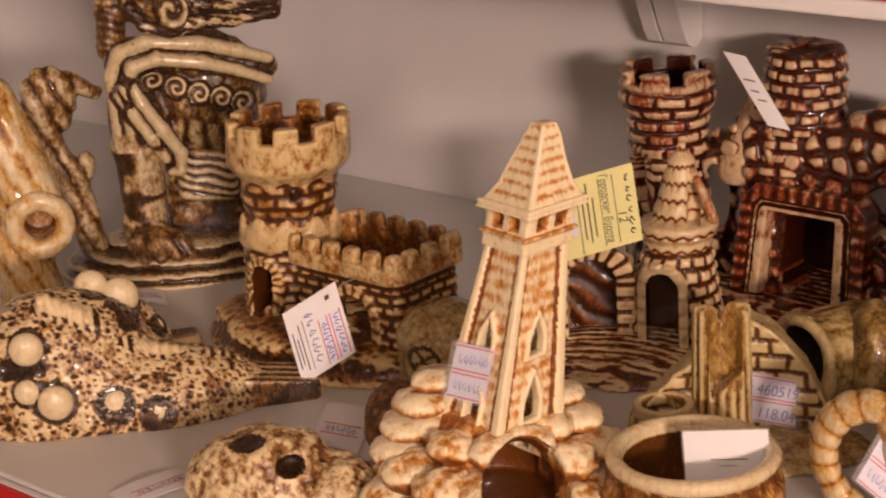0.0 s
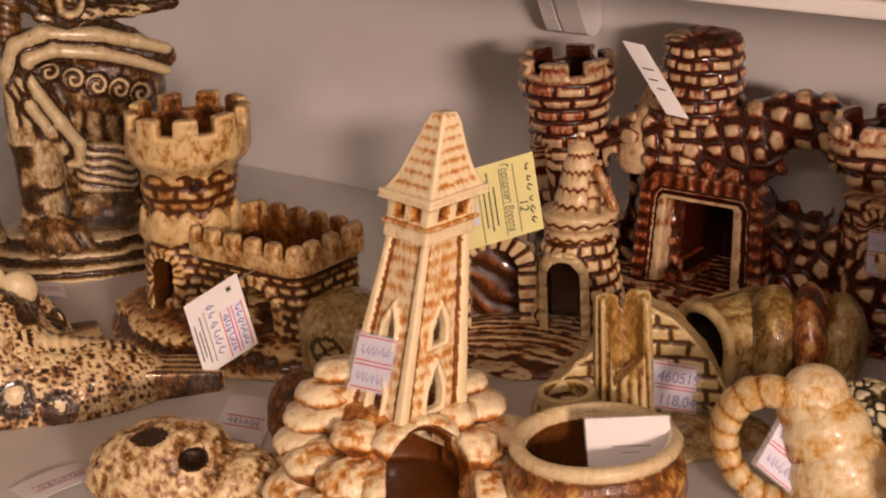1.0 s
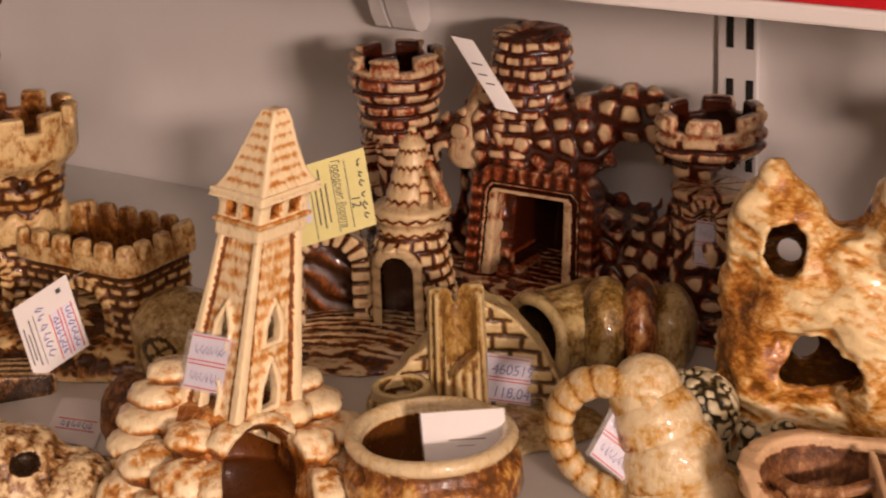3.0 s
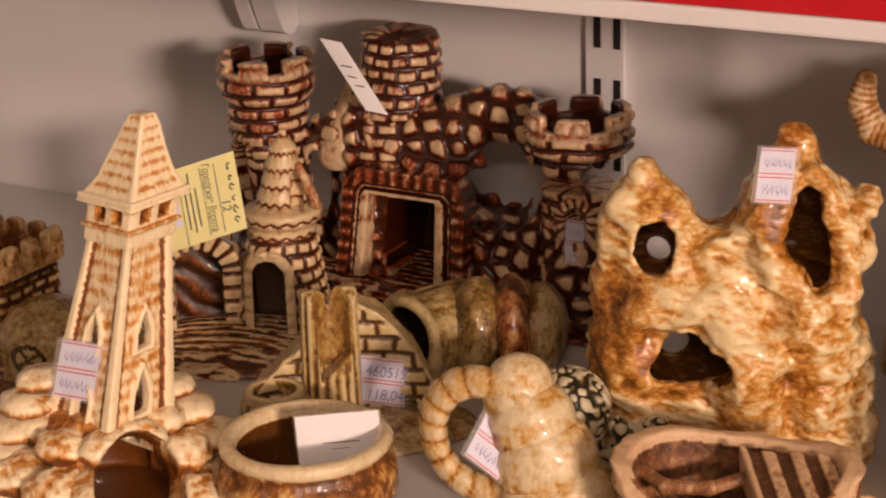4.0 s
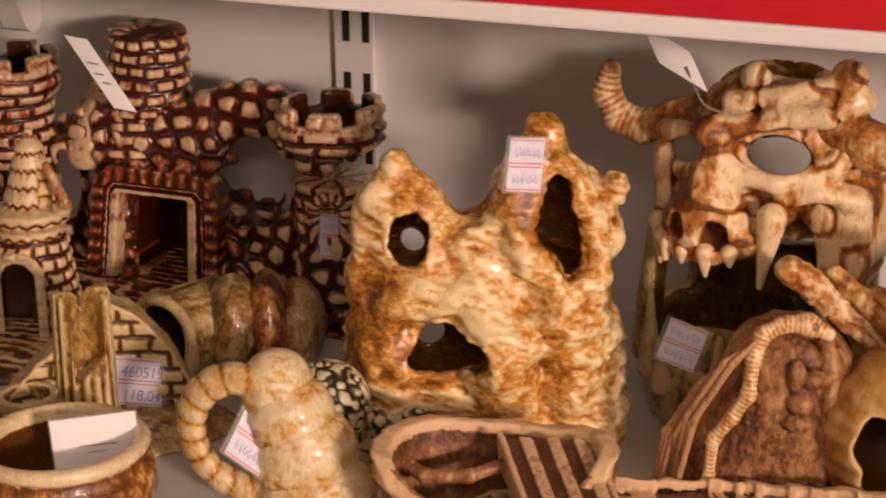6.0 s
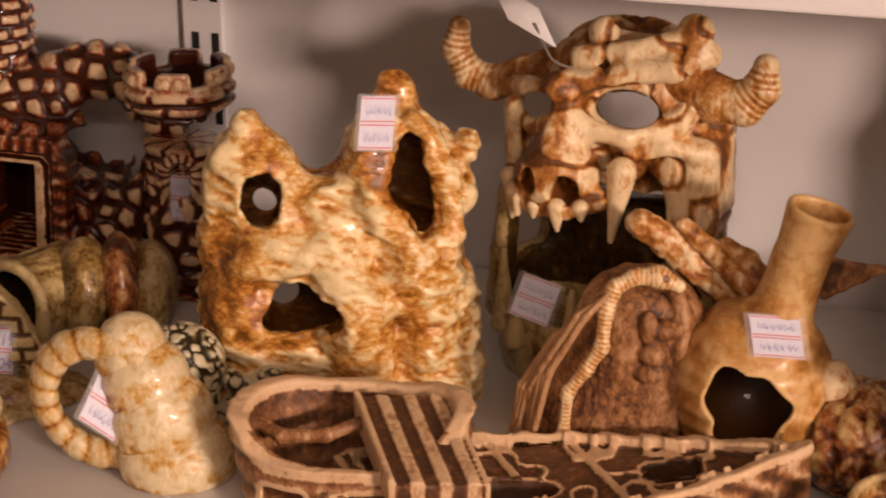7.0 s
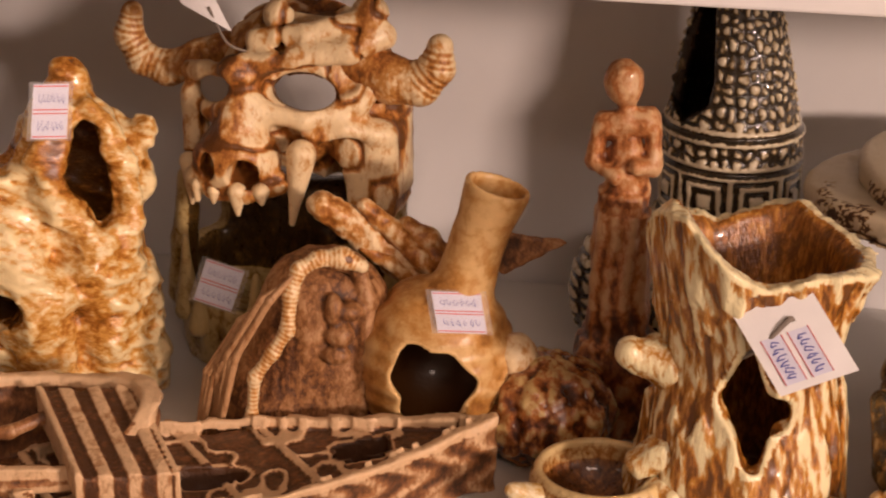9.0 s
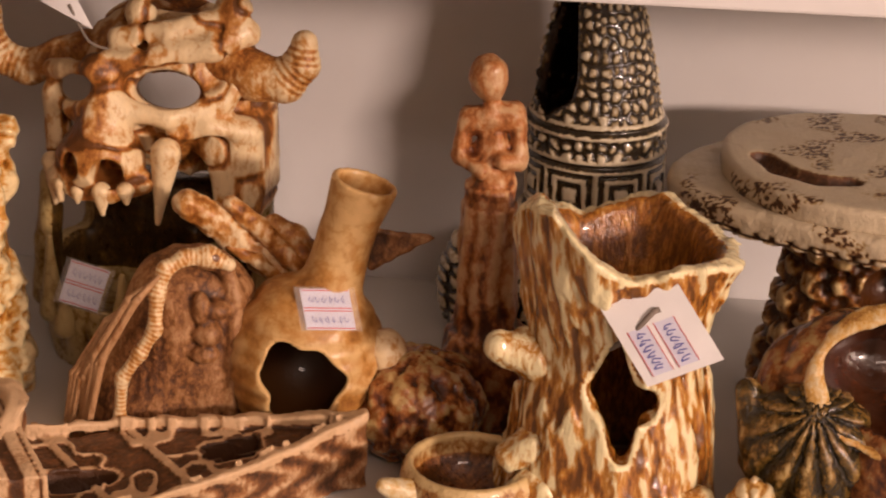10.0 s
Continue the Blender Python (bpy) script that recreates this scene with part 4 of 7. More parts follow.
# ---- amber rock with three caves ----
def rock():
    ob = thing("cave_rock_ornament", "amber glazed ceramic rock with two peaks and three cave holes", "ornament", -0.42, 1.085, 21.2)

    def fn(x, y, z):
        z0 = z
        x = x + 0.7 * (grain(x, y, z, 2.4, 8) - 0.5)
        d = block(x, y, z, (-9.0, -3.6, -4), (8.8, 4.6, 10.6), 3.2)
        d = join(d, rod(x, y, z, (-5.7, 0.3, 6), (-5.9, 0.6, 16), 3.4, 3.0), 1.2)
        d = join(d, rod(x, y, z, (-5.8, 0.6, 15.4), (-6.1, 0.6, 19.5), 3.3, 0.9), 0.8)
        d = join(d, rod(x, y, z, (-4, 0.4, 12.3), (2, 0.4, 12.0), 3.9, 4.0), 1.2)
        d = join(d, rod(x, y, z, (3.3, 0.5, 9), (3.6, 0.6, 16.8), 4.0, 3.5), 1.2)
        d = join(d, rod(x, y, z, (3.3, 0.6, 15.6), (3.4, 0.6, 21.6), 4.3, 1.25), 0.8)
        d = join(d, rod(x, y, z, (6.4, 0.6, 14.6), (8.1, 0.6, 17.8), 1.7, 1.0), 0.7)
        d = join(d, rod(x, y, z, (-0.9, -2.0, 13.6), (0.6, -3.8, 8.0), 2.0, 2.3), 0.9)
        d = join(d, rod(x, y, z, (0.6, -3.8, 8.0), (1.2, -3.2, 2.5), 2.3, 2.0), 0.8)
        d = join(d, rod(x, y, z, (4.6, -2.6, 10.6), (5.6, -2.6, 2.0), 2.6, 2.4), 0.7)
        d = join(d, rod(x, y, z, (-5.8, -2.2, 11.4), (-3.2, -2.8, 11.8), 1.8, 1.6), 0.8)
        d = join(d, path(x, y, z, [(2.6, -1.8, 20.2, 0.8), (1.9, -2.8, 17.4, 1.0), (2.3, -3.4, 14.6, 1.1), (3.9, -3.6, 12.4, 1.1), (5.6, -3.3, 12.2, 0.9)]), 0.5)
        d = join(d, path(x, y, z, [(4.6, -1.6, 20.0, 0.6), (6.2, -2.4, 17.4, 0.8), (6.9, -2.6, 14.2, 0.9), (6.3, -3.0, 12.0, 1.0)]), 0.5)
        lay = lumps(x * 0.5 + 0.2 * y, y * 0.7, z * 1.5 + 0.35 * x, 1.0, 3)
        chip = lumps(x, y, z * 1.3, 0.55, 14)
        big = lumps(x, y, z, 2.4, 6)
        rough = step(0.42, 0.66, grain(x, y, z, 3.8, 21))
        d = d - 1.3 * (big - 0.5) - (0.12 + 0.88 * rough) * 0.75 * (lay - 0.5) - 0.12 * (chip - 0.5)
        inner = d + 1.0
        flat = 0 * x
        eye = rod(x, flat, z, (-5.35, 0, 14.9), (-5.1, 0, 15.7), 1.25, 1.25)
        slot = join(rod(x, flat, z, (4.1, 0, 18.6), (4.2, 0, 16.4), 0.75, 1.35), rod(x, flat, z, (4.3, 0, 16.2), (5.1, 0, 13.5), 1.3, 0.55), 0.3)
        mouth = join(rod(x, flat, z, (-4.3, 0, 7.4), (-2.8, 0, 8.3), 0.9, 1.75), rod(x, flat, z, (-2.8, 0, 8.3), (-1.4, 0, 8.2), 1.75, 1.25), 0.3)
        hole = np.minimum(np.minimum(eye, slot), mouth) + 0.3 * (chip - 0.5)
        d = cut(d, np.maximum(inner, np.abs(y) - 3.6), 0.2)
        d = cut(d, np.maximum(hole, y - 0.5), 0.3)
        slope = z + 0.42 * (y + 3.0)
        behind = np.minimum(np.hypot(x + 5.2, slope - 16.0) - 0.8, np.hypot(x + 4.0, slope - 9.4) - 0.9)
        d = cut(d, np.maximum(behind, 1.0 - y), 0.2)
        g = 0.34 + 0.95 * rough * (lay - 0.5) + 0.45 * (big - 0.5) + 0.45 * (chip - 0.5) + 0.30 * rough
        g = g - 0.22 * (1 - rough) * step(0.40, 0.65, grain(x, y, z, 1.6, 31))
        # brown inner glaze, darkened further in the colour for shade in the holes
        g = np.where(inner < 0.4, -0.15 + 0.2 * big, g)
        return np.maximum(d, -z0), g

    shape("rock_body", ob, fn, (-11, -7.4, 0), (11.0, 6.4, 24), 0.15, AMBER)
    return ob


ROCK = rock()


# ---- wrecked ship ----
def ship():
    ob = thing("shipwreck_ornament", "russet and cream ceramic shipwreck with round stern and carved deck", "ornament", -0.29, 0.96, 16.5)

    def stern(x, y, z):
        q = np.hypot((x + 7.6) / 1.6, (y - 1.0))
        a = np.arctan2(y - 1.0, (x + 7.6) / 1.6)
        lump = lumps(x, y, z, 1.4, 3)
        rim = 6.8 + 0.3 * np.sin(a * 3 + 0.6) + 0.3 * (lump - 0.5) - 2.4 * step(0.4, -3.0, y)
        lines = 0.5 + 0.5 * np.sin(z * 3.6 + lump * 3)
        d = (q - 3.9 - 0.10 * z) * 1.05 - 0.15 * (lines - 0.5)
        d = np.maximum(d, np.maximum(-z, z - rim))
        d = cut(d, np.maximum(q - 3.5 - 0.10 * z + 0.35, 1.6 - z), 0.25)
        d = join(d, path(x, y, z, [(-13.4, 2.4, 5.2, 0.4), (-11.6, 0.6, 5.0, 0.45), (-9.0, 0.4, 5.2, 0.4), (-6.0, 1.8, 5.8, 0.4)]), 0.2)
        win = np.minimum(block(x, y, z, (-12.6, -6, 1.2), (-10.2, 0, 3.0), 0.3), block(x, y, z, (-8.4, -6, 1.2), (-5.4, 0, 3.0), 0.3))
        d = cut(d, np.maximum(win, 3.4 - q), 0.2)
        g = np.where(z > rim - 0.7, 0.92, 0.12 + 0.3 * lines + 0.2 * lump)
        g = np.where((win < 0.5) & (win > 0.05) & (q > 3.8), 0.9, g)
        return d, np.where((q < 3.4 + 0.1 * z) & (z < 6.0), 0.2 + 0.25 * lines, g)

    shape("round_stern", ob, stern, (-15.4, -4.6, 0), (0.4, 6.4, 7.8), 0.16, SHIPM)

    def hull(x, y, z):
        s = np.clip((x + 8.5) / 28.0, 0, 1)
        half = np.interp(s, [0, 0.08, 0.25, 0.5, 0.75, 1], [3.4, 4.8, 6.0, 5.7, 3.3, 0.25]).astype(np.float32)
        y = y + 1.3 - 1.6 * s
        sheer = 3.3 + 1.9 * np.clip(s - 0.35, 0, 1) ** 2 * 2.2
        e = np.abs(y) - half * (0.62 + 0.38 * np.clip(z / 4, 0, 1))
        curl = 0.5 + 0.5 * np.sin(x * 2.4 + 2.2 * np.sin(z * 2.1))
        d = np.maximum(e, np.maximum(z - sheer, -z))
        d = np.maximum(d, np.maximum(-8.4 - x, x - 19.4))
        d = d * 0.85 - 0.12 * (curl - 0.5)
        well = np.maximum(np.abs(y) - half + 0.85, sheer - 0.75 - z)
        d = cut(d, np.maximum(well, -7.6 - x), 0.15)
        lump = grain(x, y, z * 0, 1.5, 5)
        deck = np.minimum(np.abs(lump - 0.5) * 3, np.abs((x + 0.4 * y) / 5 % 1 - 0.5) * 5)
        g = np.where(well < 0.1, 0.22 + 0.75 * (deck < 0.28), 0.2 + 0.5 * curl)
        g = np.where((e > -0.9) & (z > sheer - 0.55), 0.95, g)
        hole = np.minimum(ball(x, y, z, (2.0, -0.6, 3), (2.6, 1.3, 3)), block(x, y, z, (9.6, -0.8, 1), (13, 1.6, 6), 0.4))
        d = cut(d, hole, 0.2)
        # pale edge round each deck hole, dark tone inside it
        g = np.where((hole < 0.35) & (hole > 0.08), 0.9, np.where(hole < 0.08, 0.0, g))
        d = np.where((well < 0) & (deck < 0.28), d - 0.2, d)
        return d, g

    shape("hull", ob, hull, (-8.8, -8.0, 0), (19.8, 6.4, 6.2), 0.16, SHIPM)

    def ladder(x, y, z):
        t = np.clip((y + 4.6) / 7.6, 0, 1)
        top = 4.6 + 1.9 * t
        u = x + 3.7 + 0.32 * y
        bars = step(-0.25, 0.25, np.sin(u * 3.9))
        lump = lumps(x, y, z, 1.0, 12)
        edge = np.abs(u) > 2.5
        d = np.maximum(np.maximum(np.abs(u) - 2.9, np.abs(y + 0.8) - 3.8), np.maximum(z - top - 0.2 * bars - 0.2 * edge, top - 1.6 - z)) * 0.8
        return np.maximum(d - 0.1 * (lump - 0.5), -z), np.where(edge, 0.85, 0.10 + 0.7 * bars + 0.4 * (lump - 0.5))

    shape("planked_ramp", ob, ladder, (-8.2, -5.0, 0), (1.2, 3.4, 7.4), 0.14, SHIPM)
    return ob


SHIP = ship()


# ---- horned demon skull ----
def skull():
    ob = thing("horned_skull_ornament", "bone and rust ceramic horned skull with a wide open fanged mouth", "ornament", -0.276, 1.19, -4)

    def cranium(x, y, z):
        lump = lumps(x, y, z, 2.0, 4)
        d = ball(x, y, z, (1.4, 2.2, 18.8), (6.2, 5.2, 5.8))
        d = join(d, block(x, y, z, (-5.2, -0.4, 9.5), (8.2, 6.4, 20), 2.2), 1.0)
        d = join(d, block(x, y, z, (4.0, -2.6, 10.2), (8.5, 4.0, 18.0), 1.6), 0.8)
        d = join(d, rod(x, y, z, (-1.0, -3.7, 20.4), (-1.5, -4.6, 15.9), 1.1, 2.2), 1.2)
        d = join(d, ball(x, y, z, (-1.6, -4.2, 15.2), (3.1, 2.4, 2.2)), 0.8)
        d = join(d, path(x, y, z, [(-1.4, -4.0, 21.4, 0.8), (2.0, -3.7, 22.0, 0.75), (5.4, -2.4, 22.6, 0.85), (7.2, -0.8, 23.2, 0.9)]), 1.1)
        d = join(d, path(x, y, z, [(-0.6, -3.0, 23.0, 0.6), (2.6, -2.6, 23.6, 0.6), (6.4, -1.0, 24.4, 0.7)]), 1.0)
        d = join(d, path(x, y, z, [(0.2, -4.2, 18.6, 0.55), (2.9, -3.9, 18.1, 0.65), (6.0, -2.2, 19.0, 0.75), (7.4, -0.6, 20.6, 0.7)]), 1.1)
        d = join(d, path(x, y, z, [(-1.8, -4.2, 20.7, 0.7), (-4.0, -2.9, 20.6, 0.7), (-5.5, -1.2, 20.0, 0.7)]), 0.8)
        d = join(d, path(x, y, z, [(-5.4, -1.4, 18.4, 0.6), (-3.6, -3.2, 18.0, 0.6), (-2.0, -4.2, 18.8, 0.5)]), 0.8)
        d = join(d, path(x, y, z, [(3.2, -3.6, 16.6, 0.5), (5.4, -3.2, 17.5, 0.5), (7.8, -1.8, 17.0, 0.5)]), 0.9)
        d = join(d, rod(x, y, z, (-5.2, -2.2, 12.6), (-5.2, -1.6, 18.5), 0.8, 0.9), 0.5)
        for c, r in (((-1.6, -4.3, 21.2), 1.15), ((0.6, -1.6, 24.3), 1.0), ((6.4, -0.8, 24.6), 1.2)):
            d = join(d, ball(x, y, z, c, (r, r, r)), 0.35)
        d = d - 0.35 * (lump - 0.5)
        d = cut(d, ball(x + 0.28 * (y + 3.5), y, z + 0.33 * (y + 3.5), (2.8, 2.0, 19.95), (2.15, 40, 1.3)), 0.3)
        d = cut(d, ball(x + 0.28 * (y + 3.5), y, z + 0.33 * (y + 3.5), (-3.3, 2.0, 19.6), (1.05, 40, 0.9)), 0.2)
        d = cut(d, ball(x, y, z, (0.4, -0.4, 9.0), (5.6, 9.0, 4.6)), 0.3)
        d = join(d, path(x, y, z, [(-5.2, -2.6, 13.9, 0.7), (-4.2, -4.4, 13.7, 0.75), (-2.6, -5.3, 13.5, 0.8), (-0.6, -5.4, 13.5, 0.85), (1.4, -4.8, 14.0, 0.8)]), 0.5)
        d = cut(d, ball(x, y, z, (-2.9, -6.6, 15.2), (0.6, 3.4, 0.95)), 0.15)
        d = cut(d, ball(x, y, z, (-0.5, -7.0, 14.9), (1.0, 3.8, 1.05)), 0.15)
        d = cut(d, ball(x, y, z, (1.5, 3.6, 19), (4.6, 3.6, 3.8)), 0.2)
        d = cut(d, ball(x, y, z, (4.3, -3.0, 12.0), (1.1, 6, 3.0)), 0.3)
        d = cut(d, ball(x, y, z, (2.4, 2.0, 25.2), (4.0, 2.4, 1.7)), 0.2)
        crack = np.abs(grain(x, y, z, 2.6, 9) - 0.5)
        d = d + 0.16 * (1 - step(0.015, 0.07, crack))
        stain = step(0.52, 0.62, lumps(x, y, z * 0.8, 2.2, 17)) * step(0.25, 0.6, grain(x, y, z, 0.6, 2) + 0.25)
        g = 0.78 + 0.35 * (lump - 0.5) - 0.42 * stain - 0.55 * (1 - step(0.02, 0.09, crack))
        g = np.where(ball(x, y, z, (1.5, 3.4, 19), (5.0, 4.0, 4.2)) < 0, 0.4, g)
        # roof of the open mouth painted dark, standing for shade
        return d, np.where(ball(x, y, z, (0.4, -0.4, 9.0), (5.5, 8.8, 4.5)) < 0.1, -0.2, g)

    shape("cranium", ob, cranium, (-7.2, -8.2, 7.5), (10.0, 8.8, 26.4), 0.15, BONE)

    def jaw(x, y, z):
        lump = lumps(x, y, z, 1.6, 7)
        q = np.hypot((x + 1.0) / 1.16, y - 0.2)
        d = q - 5.4 + 0.10 * (6 - z) - 0.4 * (lump - 0.5)
        top = 4.6 + 2.6 * step(-3.5, 3, y)
        d = np.maximum(d, np.maximum(-z, z - top))
        d = cut(d, np.maximum(q - 4.5, 1.8 - z), 0.4)
        d = join(d, block(x, y, z, (-5.6, 3.6, 0), (7.6, 6.6, 11), 1.2), 0.8)
        d = join(d, path(x, y, z, [(-6.6, -1.0, 4, 1.0), (-6.4, -1.2, 8.0, 0.8), (-5.8, -1.4, 12.5, 0.8)]), 0.6)
        vein = np.abs(np.sin(x * 1.5 + 2 * lump))
        # olive jaw floor; higher up inside, mouth shade is put into the colour
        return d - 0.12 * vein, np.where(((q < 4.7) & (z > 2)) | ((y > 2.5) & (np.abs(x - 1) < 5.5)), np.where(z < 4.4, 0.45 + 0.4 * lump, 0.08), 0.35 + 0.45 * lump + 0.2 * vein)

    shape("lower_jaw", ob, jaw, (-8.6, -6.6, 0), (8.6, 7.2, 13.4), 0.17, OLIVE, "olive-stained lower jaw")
    teeth = [((-5.1, -3.4, 14.4), (-4.7, -4.0, 11.8), 0.7), ((-3.9, -5.2, 13.6), (-3.9, -5.4, 12.6), 0.5), ((-2.6, -5.8, 13.4), (-2.6, -5.9, 12.7), 0.5),
             ((-1.0, -6.0, 13.6), (-0.9, -6.1, 12.1), 0.65), ((0.5, -5.7, 13.6), (0.6, -5.8, 12.9), 0.65), ((2.9, -4.5, 16.0), (2.4, -5.0, 11.4), 1.0),
             ((-5.7, -2.9, 3.6), (-5.5, -3.4, 9.0), 0.9), ((-4.4, -4.2, 3.0), (-4.2, -4.3, 6.2), 0.8), ((-0.2, -5.0, 3.0), (-0.1, -5.0, 7.4), 0.85), ((2.0, -4.6, 3.2), (2.1, -4.6, 6.8), 0.7)]
    for a, b, r in teeth:
        def fang(x, y, z, a=a, b=b, r=r):
            lump = lumps(x, y, z * 0.5, 0.9, 2)
            return rod(x, y, z, a, b, r, 0.2) - 0.15 * (lump - 0.5), 0.62 + 0.4 * lump
        lo, hi = [min(p, q) - r for p, q in zip(a, b)], [max(p, q) + r for p, q in zip(a, b)]
        shape("fang", ob, fang, lo, hi, 0.14, BONE if a[2] > 5 else OLIVE)
    horns = ([(-3.8, 0.8, 21.0, 1.3), (-5.4, 0.2, 20.5, 1.2), (-7.6, 0.0, 19.6, 1.15), (-9.3, -0.2, 20.2, 1.05), (-10.2, -0.3, 21.8, 0.95), (-9.9, -0.3, 23.4, 0.75)],
             [(5.4, -0.2, 21.4, 1.65), (8.0, -0.9, 20.4, 1.55), (9.8, -1.0, 20.3, 1.35), (10.9, -1.0, 21.5, 1.15), (11.1, -1.0, 22.9, 0.85)])
    for pts in horns:
        def horn(x, y, z, pts=pts):
            way = along(x, y, z, pts)
            rib = 0.5 + 0.5 * np.sin(way * 15)
            tip = step(3.6, 5.2, way)
            lump = lumps(x, y, z, 1.2, 3)
            return path(x, y, z, pts, 0.5) + 0.06 - 0.08 * rib * (0.3 + 0.7 * tip), 0.10 + 0.34 * rib * tip + 0.6 * lump
        lo = [min(p[i] for p in pts) - 1.9 for i in range(3)]
        hi = [max(p[i] for p in pts) + 1.9 for i in range(3)]
        shape("curled_horn", ob, horn, lo, hi, 0.13, BONE, "ribbed rust-brown horn")
    return ob


SKULL = skull()


# ---- stump with a snake, jug, root and round shell beside the skull ----
def snake_stump():
    ob = thing("snake_stump_ornament", "brown clay tree stump with a pale snake and reeds in relief", "ornament", -0.246, 1.057, 13)

    def stump(x, y, z):
        lump = lumps(x, y, z * 0.5, 2.0, 3)
        bark = lumps(x * 1.6, y, z * 0.3, 0.8, 9)
        d = rod(x, y, z, (-1.3, 1.0, 0.0), (2.3, 1.2, 9.0), 3.7, 3.4)
        d = join(d, rod(x, y, z, (3.0, 1.0, 0.0), (4.0, 1.2, 9.2), 3.4, 2.8), 1.0)
        d = d - 0.55 * (lump - 0.5) - 0.12 * (bark - 0.5)
        d = join(d, path(x, y, z, [(4.9, -1.6, 2.0, 0.5), (5.2, -1.7, 6.0, 0.5), (5.4, -1.2, 10.0, 0.5), (4.8, -0.9, 12.0, 0.5), (3.0, -1.0, 12.4, 0.4)]), 0.3)
        for c, r in (((3.3, -2.2, 9.8), (0.55, 0.7, 1.1)), ((4.3, -2.0, 9.6), (0.8, 0.7, 0.6)), ((3.7, -2.3, 8.2), (0.9, 0.8, 0.8)), ((3.5, -2.4, 6.9), (0.9, 0.7, 0.6))):
            d = join(d, ball(x, y, z, c, r), 0.25)
        return np.maximum(d, -z), 0.44 + 0.5 * (lump - 0.4) + 0.25 * (bark - 0.5)

    shape("stump", ob, stump, (-5.8, -3.8, 0), (8.0, 5.4, 13.4), 0.16, WOODY)
    way = [(-1.9, -3.0, 1.0, 0.24), (-1.7, -3.1, 3.3, 0.32), (-1.5, -3.1, 5.8, 0.36), (-0.4, -3.1, 7.4, 0.38), (0.5, -2.9, 8.8, 0.40), (0.7, -2.5, 11.0, 0.42), (1.2, -2.1, 12.4, 0.42), (2.4, -1.8, 13.0, 0.44), (3.8, -1.7, 13.0, 0.60), (5.0, -1.9, 12.5, 0.38)]

    def snake(x, y, z):
        at = along(x, y, z, way)
        scale = 0.5 + 0.5 * np.sin(at * 22)
        eye = np.sqrt((x - 4.2) ** 2 + (y + 2.3) ** 2 + (z - 13.1) ** 2)
        return path(x, y, z, way, 0.4) - 0.04 * scale, np.where(eye < 0.22, -0.5, 0.50 + 0.28 * scale)

    shape("snake", ob, snake, (-3.0, -4.2, 0.4), (6.0, -0.6, 14.0), 0.10, BONE, "pale scaly snake")
    rnd = random.Random(8)
    for k in range(9):
        def reed(x, y, z, k=k, a=rnd.uniform(-0.3, 0.3), b=rnd.uniform(-0.5, 0.5)):
            pts = [(-5.0 + 0.22 * k + a, -0.9 - 0.22 * k, 0.4 + 0.3 * k, 0.22), (-4.4 + 0.22 * k, -1.5 - 0.16 * k, 5.0 + 0.28 * k + b, 0.26), (-2.3 + 0.22 * k, -2.0 - 0.12 * k, 8.6 + 0.3 * k + b, 0.24), (0.4 + 0.06 * k, -2.1 - 0.05 * k, 11.2 + 0.12 * k, 0.16)]
            return path(x, y, z, pts, 0.2), 0.55 + 0.4 * grain(x * 3, y, z * 0.4, 0.5, k)
        shape("reed", ob, reed, (-5.8, -3.8, 0), (1.6, -0.2, 13), 0.12, WOODY)
    return ob


snake_stump()


def root():
    ob = thing("root_ornament", "orange-brown ceramic twisted root with knotted ends", "ornament", -0.19, 1.12, 10)

    def fn(x, y, z):
        lump = lumps(x, y, z, 0.9, 3)
        d = path(x, y, z, [(4.0, 1.0, 0.5, 2.0), (4.0, 0.8, 6.5, 1.7), (2.2, 0, 9.6, 1.5), (-1.2, -0.6, 12.0, 1.1), (-4.0, -1.0, 14.2, 0.95)], 0.5)
        return d - 0.6 * (lump - 0.5), 0.15 + 0.8 * lump

    shape("root_body", ob, fn, (-5.4, -2.6, 0), (6.4, 3.4, 15.6), 0.15, BONE)
    twigs = ([(3.2, -0.8, 9.6, 0.9), (0.8, -1.4, 12.4, 0.75), (-1.4, -1.1, 14.2, 0.55)], [(4.2, -0.8, 9.8, 0.9), (2.6, -1.3, 12.0, 0.75), (1.2, -1.2, 13.0, 0.6)], [(4.4, -0.9, 8.0, 0.9), (3.2, -1.8, 10.2, 0.7), (1.6, -1.9, 11.4, 0.6)],
             [(5.6, -0.6, 7.4, 0.7), (5.0, -1.6, 9.4, 0.6), (3.6, -2.0, 10.6, 0.5), (2.8, -1.8, 11.6, 0.45)], [(5.4, -0.8, 6.0, 0.8), (4.2, -1.9, 7.6, 0.7), (2.4, -1.8, 8.6, 0.5)], [(1.6, -1.4, 9.2, 0.5), (0.2, -1.6, 10.6, 0.5), (-1.6, -1.5, 11.6, 0.4)])
    for k, pts in enumerate(twigs):
        def twig(x, y, z, pts=pts, k=k):
            lump = lumps(x, y, z, 0.8, k)
            return path(x, y, z, pts) - 0.3 * (lump - 0.5), 0.0 + 0.8 * lump
        shape("twisted_twig", ob, twig, [min(p[i] for p in pts) - 1.2 for i in range(3)], [max(p[i] for p in pts) + 1.2 for i in range(3)], 0.15, BONE)
    return ob


root()


